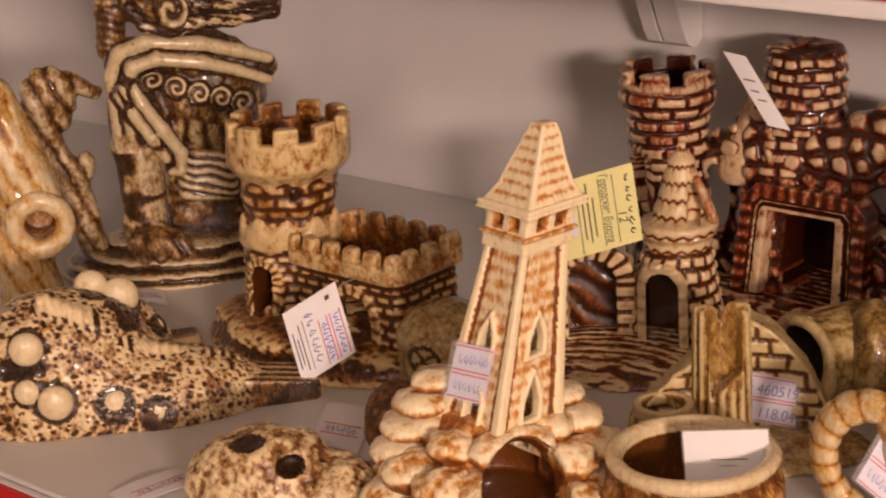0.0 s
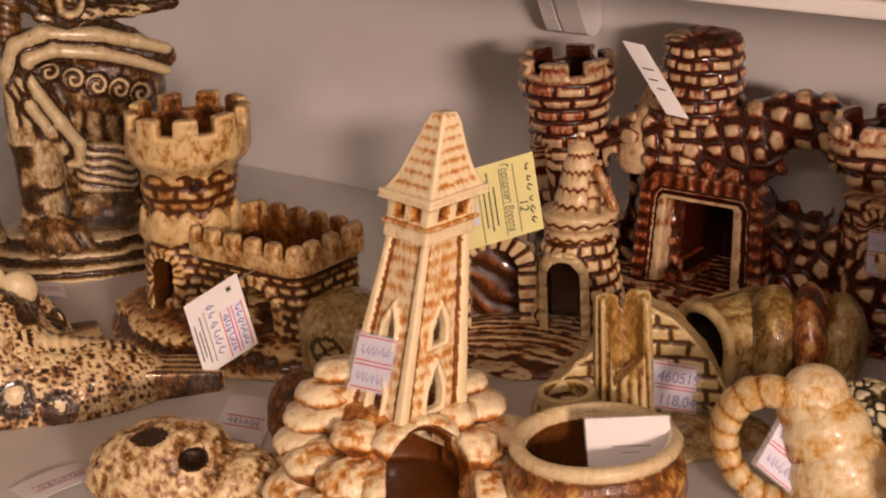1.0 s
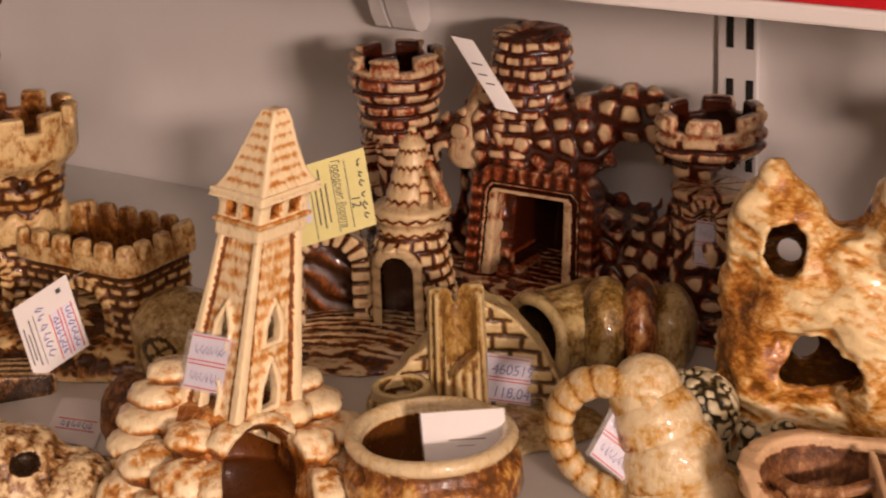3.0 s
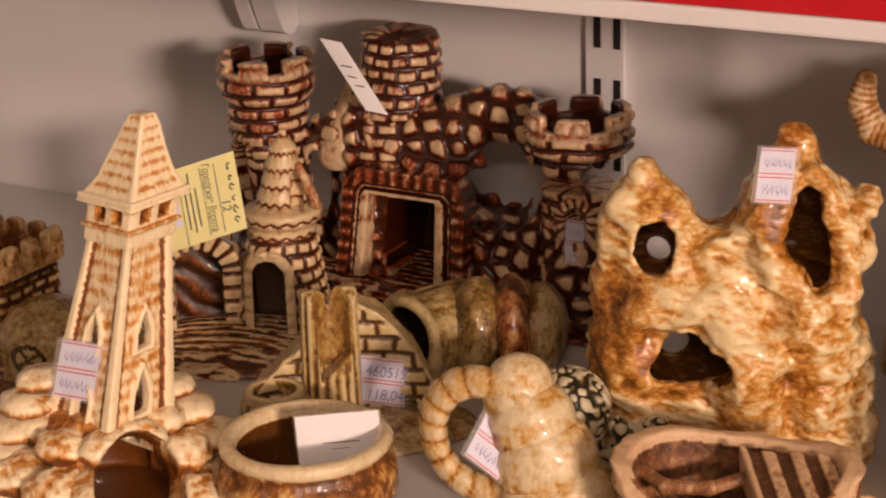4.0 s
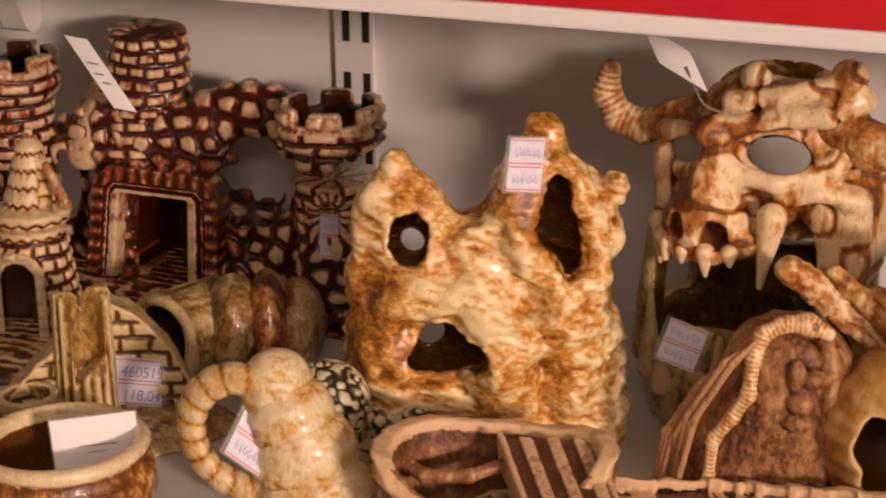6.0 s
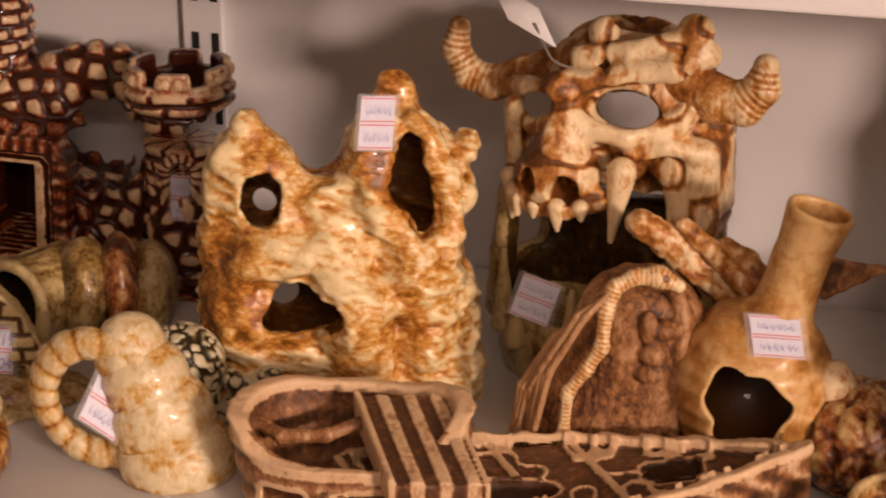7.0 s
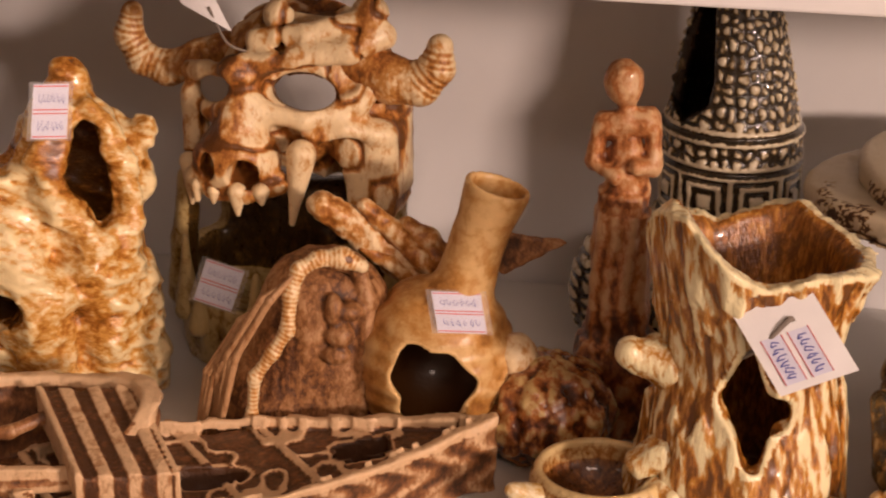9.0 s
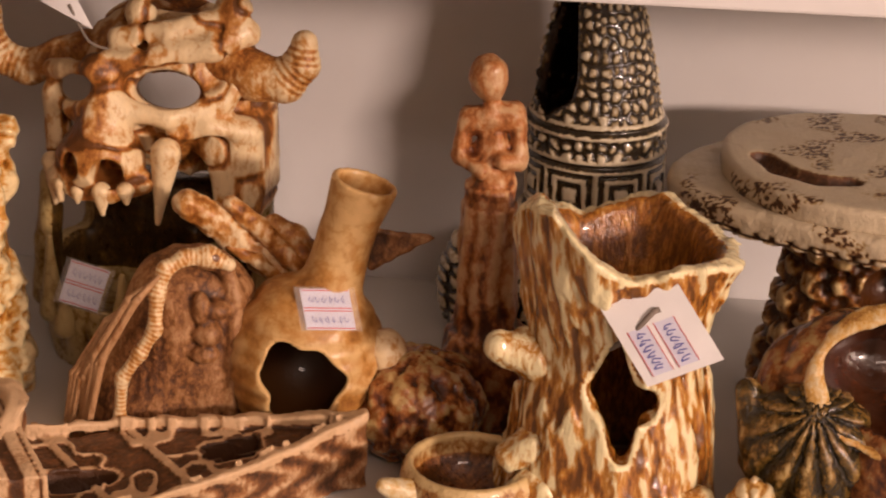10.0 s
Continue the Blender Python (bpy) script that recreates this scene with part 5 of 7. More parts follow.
def jug():
    ob = thing("amphora_ornament", "honey-coloured ceramic amphora with a slanted neck and a broken hole", "ornament", -0.152, 1.075, 8)

    def body(x, y, z):
        lump = lumps(x, y, z, 2.4, 5)
        d = ball(x, y, z, (0.2, 0, 5.5), (5.1, 4.9, 5.5)) - 0.3 * (lump - 0.5) - 0.05 * np.sin(z * 5 + 2 * lump)
        d = join(d, rod(x, y, z, (1.5, 0, 9.6), (2.6, 0, 13.8), 2.0, 1.65), 0.7)
        d = join(d, rod(x, y, z, (2.6, 0, 13.8), (3.6, 0, 16.9), 1.6, 2.05), 0.5)
        u = (x - 1.5) * 0.27 + (z - 9.6) * 0.963
        d = np.maximum(d, u - 7.9)
        d = cut(d, rod(x, y, z, (2.3, 0, 12), (3.8, 0, 17.6), 1.1, 1.75), 0.2)
        d = cut(d, ball(x, y, z, (0.2, 0, 5.4), (4.5, 4.3, 4.9)), 0.1)
        th = np.arctan2(z - 5.3, x + 0.1)
        rr = 2.35 + 0.3 * np.sin(th * 3 + 0.8) + 0.14 * np.sin(th * 7)
        hole = np.maximum(np.hypot(x + 0.1, (z - 5.6) * 0.86) - rr, y + 1.0)
        d = cut(d, hole, 0.15)
        g = 0.56 + 0.7 * (lump - 0.5) + 0.25 * (grain(x, y, z * 2.2, 1.0, 8) - 0.5)
        g = np.where((hole < 0.22) & (y < -1), 0.95, g)
        # inner wall coloured near-black, so the hole's shade is in the colour
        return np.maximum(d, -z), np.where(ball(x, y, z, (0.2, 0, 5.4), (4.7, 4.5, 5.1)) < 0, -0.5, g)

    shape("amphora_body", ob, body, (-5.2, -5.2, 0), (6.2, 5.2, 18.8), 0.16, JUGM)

    def handle(x, y, z):
        lump = grain(x, y, z, 0.7, 2)
        web = np.maximum(np.maximum(z - 13.9 + 0.08 * x, 12.0 + 0.42 * (x - 5.1) - z), np.maximum(np.abs(y - 0.8) - 0.22, 3.6 - x)) * 0.85
        d = join(web, path(x, y, z, [(4.2, 0.7, 11.4, 0.32), (5.2, 0.8, 12.0, 0.28), (6.4, 0.8, 12.6, 0.22), (7.6, 0.9, 13.2, 0.15)]), 0.25)
        d = join(d, path(x, y, z, [(4.4, 0.7, 13.7, 0.2), (6.2, 0.8, 13.4, 0.16), (7.6, 0.9, 13.3, 0.12)]), 0.2)
        return d - 0.12 * (lump - 0.5), 0.25 + 0.4 * lump

    shape("broken_handle", ob, handle, (3.2, -0.4, 8.8), (8.4, 1.8, 14.2), 0.12, WOODY, "dark broken handle")
    return ob


JUG = jug()


def knobbed_shell():
    ob = thing("ribbed_ball_ornament", "brown ribbed ceramic ball with a pale knob", "ornament", -0.085, 1.065, 4)

    def fn(x, y, z):
        a = np.arctan2(y, x - 0.4)
        rib = np.abs(np.sin(a * 5 + 0.25 * z))
        lump = lumps(x, y, z, 0.9, 4)
        d = ball(x, y, z, (0.4, 0.6, 3.0), (4.4, 4.0, 3.6)) - 0.25 * (rib - 0.5) - 0.8 * (lump - 0.5)
        return np.maximum(d, -z), np.where(z > 5.6, 0.5, 0.22 + 0.25 * rib) + 0.8 * (lump - 0.4)

    shape("ribbed_body", ob, fn, (-4.8, -4.4, 0), (5.4, 5.2, 8.6), 0.17, REDOLIVE)

    def knob(x, y, z):
        lump = lumps(x, y, z, 0.9, 2)
        return ball(x, y, z, (-1.6, 0.6, 6.4), (1.5, 1.4, 1.6)) - 0.3 * (lump - 0.5), 0.3 + 0.6 * lump

    shape("knob", ob, knob, (-3.4, -1.0, 4.5), (0.2, 2.4, 8.4), 0.16, BONE, "pale rust-stained knob")
    return ob


knobbed_shell()


def statue():
    ob = thing("statue_ornament", "flushed clay draped statue on a square pedestal", "ornament", -0.038, 1.117, 2)

    def fn(x, y, z):
        xs = (x + 0.3 + 0.01 * z) * np.where(z > 6.5, 1.22, 1.0)
        lump = lumps(x, y, z, 1.4, 3)
        fold = 0.5 + 0.5 * np.sin(np.arctan2(y, xs) * 9 + 1.2 * np.sin(z * 0.8))
        d = block(xs, y, z, (-2.6, -2.4, 0), (2.9, 2.4, 5.6), 0.5)
        d = join(d, block(xs, y, z, (-2.2, -2.1, 5.2), (2.5, 2.1, 6.4), 0.5), 0.3)
        d = join(d, drum(xs * 0.9, y, z, (0.1, 0), 5.5, 16.2, 2.1, 1.75) - 0.25 * fold * (z < 15), 0.6)
        d = join(d, ball(xs, y, z, (0.2, 0, 17.4), (1.7, 1.3, 2.6)), 0.8)
        d = join(d, rod(xs, y, z, (-1.5, 0, 20.3), (1.7, 0, 20.6), 0.95, 0.95), 0.6)
        d = join(d, path(xs, y, z, [(-1.9, 0, 20.0, 0.7), (-2.2, -0.3, 18.0, 0.6), (-0.6, -1.4, 17.4, 0.5)]), 0.3)
        d = join(d, path(xs, y, z, [(2.0, 0, 20.2, 0.75), (2.2, -0.4, 18.0, 0.65), (0.8, -1.5, 18.2, 0.5)]), 0.3)
        d = join(d, rod(xs, y, z, (-0.1, 0, 20.8), (-0.3, 0, 22.2), 0.7, 0.6), 0.3)
        d = join(d, ball(xs, y, z, (-0.3, -0.1, 23.0), (1.5, 1.35, 1.45)), 0.3)
        g = np.clip(0.25 + 0.55 * lump + 0.2 * fold * (z < 15) + 0.1 * (z > 16) + 0.12 * ((z > 9) & (z < 15.5)) - 0.22 * (z < 8.5), 0, 1)
        return np.maximum(d - 0.3 * (lump - 0.5) - 0.35 * (lumps(x, y, z, 0.8, 12) - 0.5), -z), g

    shape("statue", ob, fn, (-4.0, -3.2, 0), (4.0, 3.2, 25), 0.16, FIRED)
    return ob


statue()


def stupa():
    ob = thing("bell_tower_ornament", "black and bone ceramic bell-shaped tower with spirals and pebbled bands", "ornament", 0.03, 1.265, -1)

    def fn(x, y, z):
        xs = x + 0.5 + 0.03 * (z - 10)
        q, a = np.hypot(xs, y), np.arctan2(y, xs)
        prof = np.interp(z, [0, 8, 9.5, 10, 16.2, 16.8, 20, 24, 30], [5.4, 5.0, 5.3, 4.75, 4.85, 4.5, 4.0, 3.1, 1.6]).astype(np.float32)
        peb = cobbles(a * 4.6 + 0.5 * grain(x, y, z, 1.3, 5), z + 0.5 * grain(x, y, z, 1.1, 6), 0.85, 0.24, 3) * (0.45 + 0.75 * grain(x, y, z, 0.8, 9))
        line = np.minimum(np.minimum(np.abs(z - 10.0), np.abs(z - 14.0)), np.abs(z - 16.4))
        u = ((a * 4.8 / 3.7) % 1 - 0.5) * 3.7
        sq = np.maximum(np.abs(u), np.abs(z - 11.9))
        key = np.where(sq > 1.65, 0.85, np.where(sq > 1.25, 0.05, np.where(sq > 0.9, 0.9, np.where(sq > 0.5, 0.05, 0.9))))
        g = np.where((z > 10) & (z < 14), key, peb)
        g = np.where(line < 0.22, 0.03, np.where(line < 0.5, 0.9, g))
        d = (q - prof) * 0.97 - 0.3 * (g - 0.5)
        d = np.maximum(d, np.maximum(-z, z - 30))
        slit = np.maximum(np.abs(u * 0 + xs + 2.9 - 0.18 * (z - 19)) - 1.45 * np.clip((27 - z) / 7, 0, 1) * step(16.6, 18.6, z), np.maximum(16.8 - z, y))
        d = cut(d, slit, 0.25)
        d = cut(d, np.maximum(q - prof + 1.0, 12 - z), 0.2)
        # slit and inner wall painted darkest for the shade within
        g = np.where((slit < 0.1) | ((q < prof - 0.75) & (z > 12)), 0.0, g)
        return d, g

    shape("bell_body", ob, fn, (-6.8, -6.2, 0), (5.8, 6.2, 30.2), 0.17, GREY)

    def wing(x, y, z):
        peb = cobbles(x * 1.1 + 0.2 * y, z, 0.9, 0.2, 5)
        d = ball(x, y, z, (-6.8, 0.0, 3.2), (4.4, 3.4, 5.6)) - 0.28 * (peb - 0.5)
        return np.maximum(d, -z), peb * 0.85

    shape("pebbled_wing", ob, wing, (-11.6, -3.9, 0), (-2.0, 3.9, 9.2), 0.16, GREY)
    return ob


stupa()


def tree_stump():
    ob = thing("hollow_stump_ornament", "cream and rust glazed hollow ceramic tree stump with ragged rim", "ornament", 0.046, 1.01, -2.6)

    def fn(x, y, z):
        xs, ys = x + 0.9 - 0.02 * z, y - 0.5
        q, a = np.hypot(xs, ys), np.arctan2(ys, xs)
        wob = grain(a * 2.2, z * 0.16, z * 0, 1.0, 3)
        drip = lumps(x + 0.10 * z, y, z * 0.20, 1.15, 2)
        fine = lumps(x, y, z * 0.35 + 0.2 * x, 0.6, 6)
        prof = np.interp(z, [0, 3, 6.5, 10.5, 14, 17, 20], [6.9, 6.1, 5.6, 5.0, 5.7, 6.4, 6.7]).astype(np.float32) + 0.9 * (wob - 0.5)
        front = np.interp(x, [-8, -6.6, -5.6, -4.6, -3.6, -2, 0.0, 0.8, 2.4, 3.8, 5.0, 6.4], [17.6, 19.2, 20.2, 20.3, 19.2, 17.9, 16.9, 17.1, 17.6, 17.4, 17.2, 16.6]).astype(np.float32)
        back = np.interp(x, [-8, -6, -3.3, -1, 1.5, 3.5, 6.4], [17.6, 17.8, 16.6, 17.3, 17.9, 17.3, 16.6]).astype(np.float32)
        rim = front + (back - front) * step(-2.2, 1.6, ys) + 0.5 * (fine - 0.5)
        d = (q - prof) * 0.93 - 0.75 * (drip - 0.5) - 0.5 * (fine - 0.5)
        d = np.maximum(d, np.maximum(-z, (z - rim) * 0.7))
        d = cut(d, np.maximum(q - prof + 1.35, 1.0 - z), 0.6)
        flat = 0 * x
        gap = join(rod(x, flat, z, (-0.7, 0, 12.4), (-0.8, 0, 9.8), 0.3, 1.25), rod(x, flat, z, (-0.5, 0, 9.3), (1.0, 0, 9.0), 1.3, 0.9), 0.4)
        gap = join(gap, rod(x, flat, z, (-0.2, 0, 8.6), (0.0, 0, 6.0), 1.3, 0.35), 0.4) + 0.5 * (fine - 0.5)
        hole = np.maximum(gap, ys + 2.0)
        d = cut(d, hole, 0.3)
        run = lumps(x * 1.2 + 0.2 * z, y * 1.2, z * 0.26, 0.52, 11)
        g = 0.46 + 1.9 * (run - 0.5) + 0.6 * (fine - 0.5) + 0.9 * (drip - 0.5)
        g = np.where((hole < 0.4) & (hole > 0.05) & (ys < -2), 0.85, g)
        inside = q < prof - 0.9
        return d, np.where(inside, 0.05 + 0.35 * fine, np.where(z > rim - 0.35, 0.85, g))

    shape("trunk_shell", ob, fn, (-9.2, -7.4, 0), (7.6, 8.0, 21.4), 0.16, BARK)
    for a, b, ra, rb, n in (((-5.2, -1.3, 10.2), (-7.2, -2.0, 10.9), 1.7, 0.9, "branch_knot"), ((-4.6, -3.4, 2.6), (-6.8, -4.8, 0.4), 1.7, 1.0, "root_spur"), ((-5.0, -2.8, 5.2), (-6.4, -3.4, 4.6), 1.4, 0.8, "branch_knot"), ((4.4, -3.4, 2.2), (6.0, -5.0, 0.3), 1.5, 0.9, "root_spur")):
        def knot(x, y, z, a=a, b=b, ra=ra, rb=rb):
            lump = lumps(x, y, z * 0.6, 1.0, 5)
            return np.maximum(rod(x, y, z, a, b, ra, rb) - 0.6 * (lump - 0.5), -z), 0.15 + 0.9 * lump
        shape(n, ob, knot, [min(p, q) - ra - 0.4 for p, q in zip(a, b)], [max(p, q) + ra + 0.4 for p, q in zip(a, b)], 0.16, BARK)
    return ob


STUMP = tree_stump()


def mushroom():
    ob = thing("mushroom_table_ornament", "speckled grey-beige ceramic mushroom with two flat caps on a carved stem", "ornament", 0.22, 1.185, -8)

    def speck(x, y, z):
        return np.maximum(spots(x, y + z, 0.42, 5), spots(x + 0.2, y + z, 0.3, 8)) * step(0.50, 0.62, grain(x, y, z, 2.2, 9))

    def lower(x, y, z):
        lump = lumps(x, y, z, 1.2, 3)
        wide = np.hypot(x / 1.42, y) + 0.25 * np.sin(np.arctan2(y, x) * 5)
        edge = np.hypot(np.maximum(wide - 9.9, 0), np.maximum(np.abs(z - 14.5) - 0.25, 0)) - 0.55
        dish = np.maximum(np.maximum(wide - 10.2, 12.3 + 0.02 * np.maximum(wide - 4, 0) ** 2 * 1.5 - z), z - 14.5)
        d = join(edge, dish, 0.3) - 0.18 * (lump - 0.5)
        pit = cobbles(np.arctan2(y, x) * 9, z * 1.6, 0.9, 0.2, 4)
        rim = (z < 14.0)
        return d - 0.25 * rim * (pit - 0.5), np.where(rim, 0.75 * pit + 0.3 * (lump - 0.5), 0.82 - 1.1 * speck(x, y, z))

    shape("lower_cap", ob, lower, (-15.4, -11.2, 12.0), (15.4, 11.2, 15.6), 0.17, PLATE)

    def upper(x, y, z):
        lump = lumps(x, y, z, 1.4, 13)
        wide = np.hypot((x - 0.6) / 1.2, y - 0.4) + 0.3 * np.sin(np.arctan2(y, x) * 4 + 1)
        d = np.hypot(np.maximum(wide - 10.0, 0), np.maximum(np.abs(z - 15.9) - 0.4, 0)) - 0.45 - 0.15 * (lump - 0.5)
        slot = path(x, y, z, [(-8.9, -1.4, 16.7, 0.75), (-7.4, -3.8, 16.7, 0.95), (-5.2, -5.0, 16.7, 0.95), (-3.2, -4.8, 16.7, 0.7)])
        d = cut(d, slot, 0.15)
        # slot coloured dark inside
        return d, np.where(slot < 0.12, 0.1, 0.82 - 1.1 * speck(x + 3, y, z))

    shape("upper_cap", ob, upper, (-12.6, -10.8, 14.8), (13.8, 11.6, 17.2), 0.17, PLATE)

    def stem(x, y, z):
        lump = lumps(x, y, z, 1.1, 4)
        a = np.arctan2(y, x + 2.0)
        stone = cobbles(a * 5.2, z, 2.1, 0.22, 6)
        pore = spots(a * 5.2, z, 1.1, 12)
        prof = np.interp(z, [0, 3, 6, 9.5, 11.5, 13.5], [6.6, 6.2, 5.6, 4.9, 5.2, 7.0]).astype(np.float32)
        d = (np.hypot(x + 2.0, y) - prof) * 0.85 - 0.55 * (stone - 0.5) - 0.3 * (lump - 0.5) + 0.25 * pore
        d = np.maximum(d, np.maximum(-z, z - 13.4))
        d = cut(d, ball(x, y, z, (0.0, -4.6, 9.2), (1.7, 3, 2.0)), 0.3)
        # stem hole takes a near-black tone in place of shade
        return d, np.where(ball(x, y, z, (0.0, -4.6, 9.2), (1.8, 3.1, 2.1)) < 0, -0.3, 0.10 + 0.7 * stone - 0.4 * pore + 0.5 * (lump - 0.4))

    shape("carved_stem", ob, stem, (-9.6, -7.4, 0), (5.8, 7.4, 13.6), 0.17, TAN)
    return ob


mushroom()


def conch():
    ob = thing("conch_ornament", "amber-green glazed ceramic conch with ribbed sides and a wide mouth", "ornament", 0.185, 1.03, -10)

    def mouth(x, y, z):
        return ball(x, y, z, (1.9, -3.4, 10.4), (4.7, 4.6, 3.0))

    def fn(x, y, z):
        lump = lumps(x, y, z, 1.2, 3)
        turn = np.arctan2(z - 4.0, x - 3.0)
        rib = np.abs(np.sin(turn * 9 + 0.5 * y))
        d = ball(x, y, z, (1.0, 0.6, 5.8), (7.6, 5.2, 6.8)) - 0.25 * (rib - 0.5) * (y > -1.5) - 0.25 * (lump - 0.5)
        d = join(d, ball(x, y, z, (4.0, -2.6, 4.6), (5.0, 4.2, 5.4)), 0.8)
        d = cut(d, mouth(x, y, z), 0.3)
        g = 0.30 + 0.25 * rib + 0.7 * (lump - 0.5)
        # shade in the wide mouth is painted into its inner colour
        return np.maximum(d, -z), np.where(mouth(x, y, z) < 0.15, -0.2 + 0.3 * lump, g)

    shape("conch_body", ob, fn, (-7.6, -8, 0), (9.6, 6.6, 13.4), 0.16, REDOLIVE)

    def lip(x, y, z):
        lump = lumps(x, y, z, 1.1, 5)
        a = np.arctan2(z - 10.2, (x - 1.9) * 0.66)
        q = np.hypot((x - 1.9) / 1.52, z - 10.2 - 0.25 * (y + 3.4)) - 3.05
        d = np.hypot(q, y + 3.6 - 0.55 * (z - 10.2)) - 0.32 - 0.12 * np.sin(a * 4) - 0.2 * (lump - 0.5)
        return d, 0.42 + 0.5 * (lump - 0.4)

    shape("mouth_lip", ob, lip, (-4.2, -7.6, 6.2), (8.0, 0.2, 14.6), 0.14, IVORY, "cream lip round the wide mouth")

    def fan(x, y, z):
        lump = lumps(x, y, z, 0.8, 8)
        a = np.arctan2(z - 8.6, x + 2.4)
        rib = np.abs(np.sin(a * 9 + 0.6 * lump))
        d = ball(x, y, z, (-2.6, -3.6, 5.2), (3.9, 2.6, 4.0)) - 0.45 * (rib - 0.5) - 0.25 * (lump - 0.5)
        d = join(d, path(x, y, z, [(-6.4, -3.0, 8.2, 0.8), (-5.6, -4.2, 5.6, 1.0), (-4.6, -5.0, 3.0, 1.1)]), 0.4)
        return np.maximum(d, -z), 0.0 + 0.3 * rib + 0.7 * (lump - 0.35)

    shape("ribbed_fan", ob, fan, (-8.2, -7.6, 0), (2.2, 0, 10.4), 0.14, MOSS, "dark green and amber ribbed fan")

    def tuft(x, y, z):
        lump = cobbles(x, z, 0.8, 0.2, 3)
        d = ball(x, y, z, (-5.3, -7.6, 3.0), (1.5, 1.4, 2.0))
        d = join(d, rod(x, y, z, (-5.0, -7.2, 0), (-5.2, -7.4, 2.4), 1.5, 1.3), 0.3)
        d = join(d, ball(x, y, z, (-3.0, -7.2, 1.4), (1.5, 1.4, 1.6)), 0.3)
        return np.maximum(d - 0.2 * (lump - 0.5), -z), 0.4 + 0.5 * lump

    shape("coral_tuft", ob, tuft, (-7.2, -9.4, 0), (-1.2, -5.4, 5.4), 0.14, IVORY)
    return ob


conch()


def bowl():
    ob = thing("beaked_bowl_ornament", "small tan ceramic bowl with a beak-like lip", "ornament", -0.041, 0.985, 2)

    def fn(x, y, z):
        q = np.hypot(x, y)
        lump = lumps(x, y, z, 1.2, 3)
        d = ball(x, y, z, (0, 0, 2.6), (4.1, 4.1, 3.0)) - 0.15 * (lump - 0.5)
        d = np.maximum(d, np.maximum(-z, z - 3.9))
        d = cut(d, np.maximum(ball(x, y, z, (0, 0, 3.4), (3.3, 3.3, 2.8)), -9), 0.3)
        g = np.where(q < 3.2, 0.15 + 0.3 * lump, 0.45 + 0.4 * lump)
        return d, np.where((z > 3.5) & (q > 3.1), 0.85, g)

    shape("bowl_body", ob, fn, (-4.6, -4.6, 0), (4.6, 4.6, 4.2), 0.16, TAN)

    def beak(x, y, z):
        lump = lumps(x, y, z, 0.9, 2)
        return rod(x, y, z, (-3.0, -1.8, 2.4), (-4.9, -2.8, 3.5), 1.1, 0.45) - 0.2 * (lump - 0.5), 0.55 + 0.5 * (lump - 0.4)

    shape("beak", ob, beak, (-6, -4.2, 1.0), (-1.6, -0.4, 4.4), 0.15, IVORY, "pale pointed beak")
    return ob


bowl()


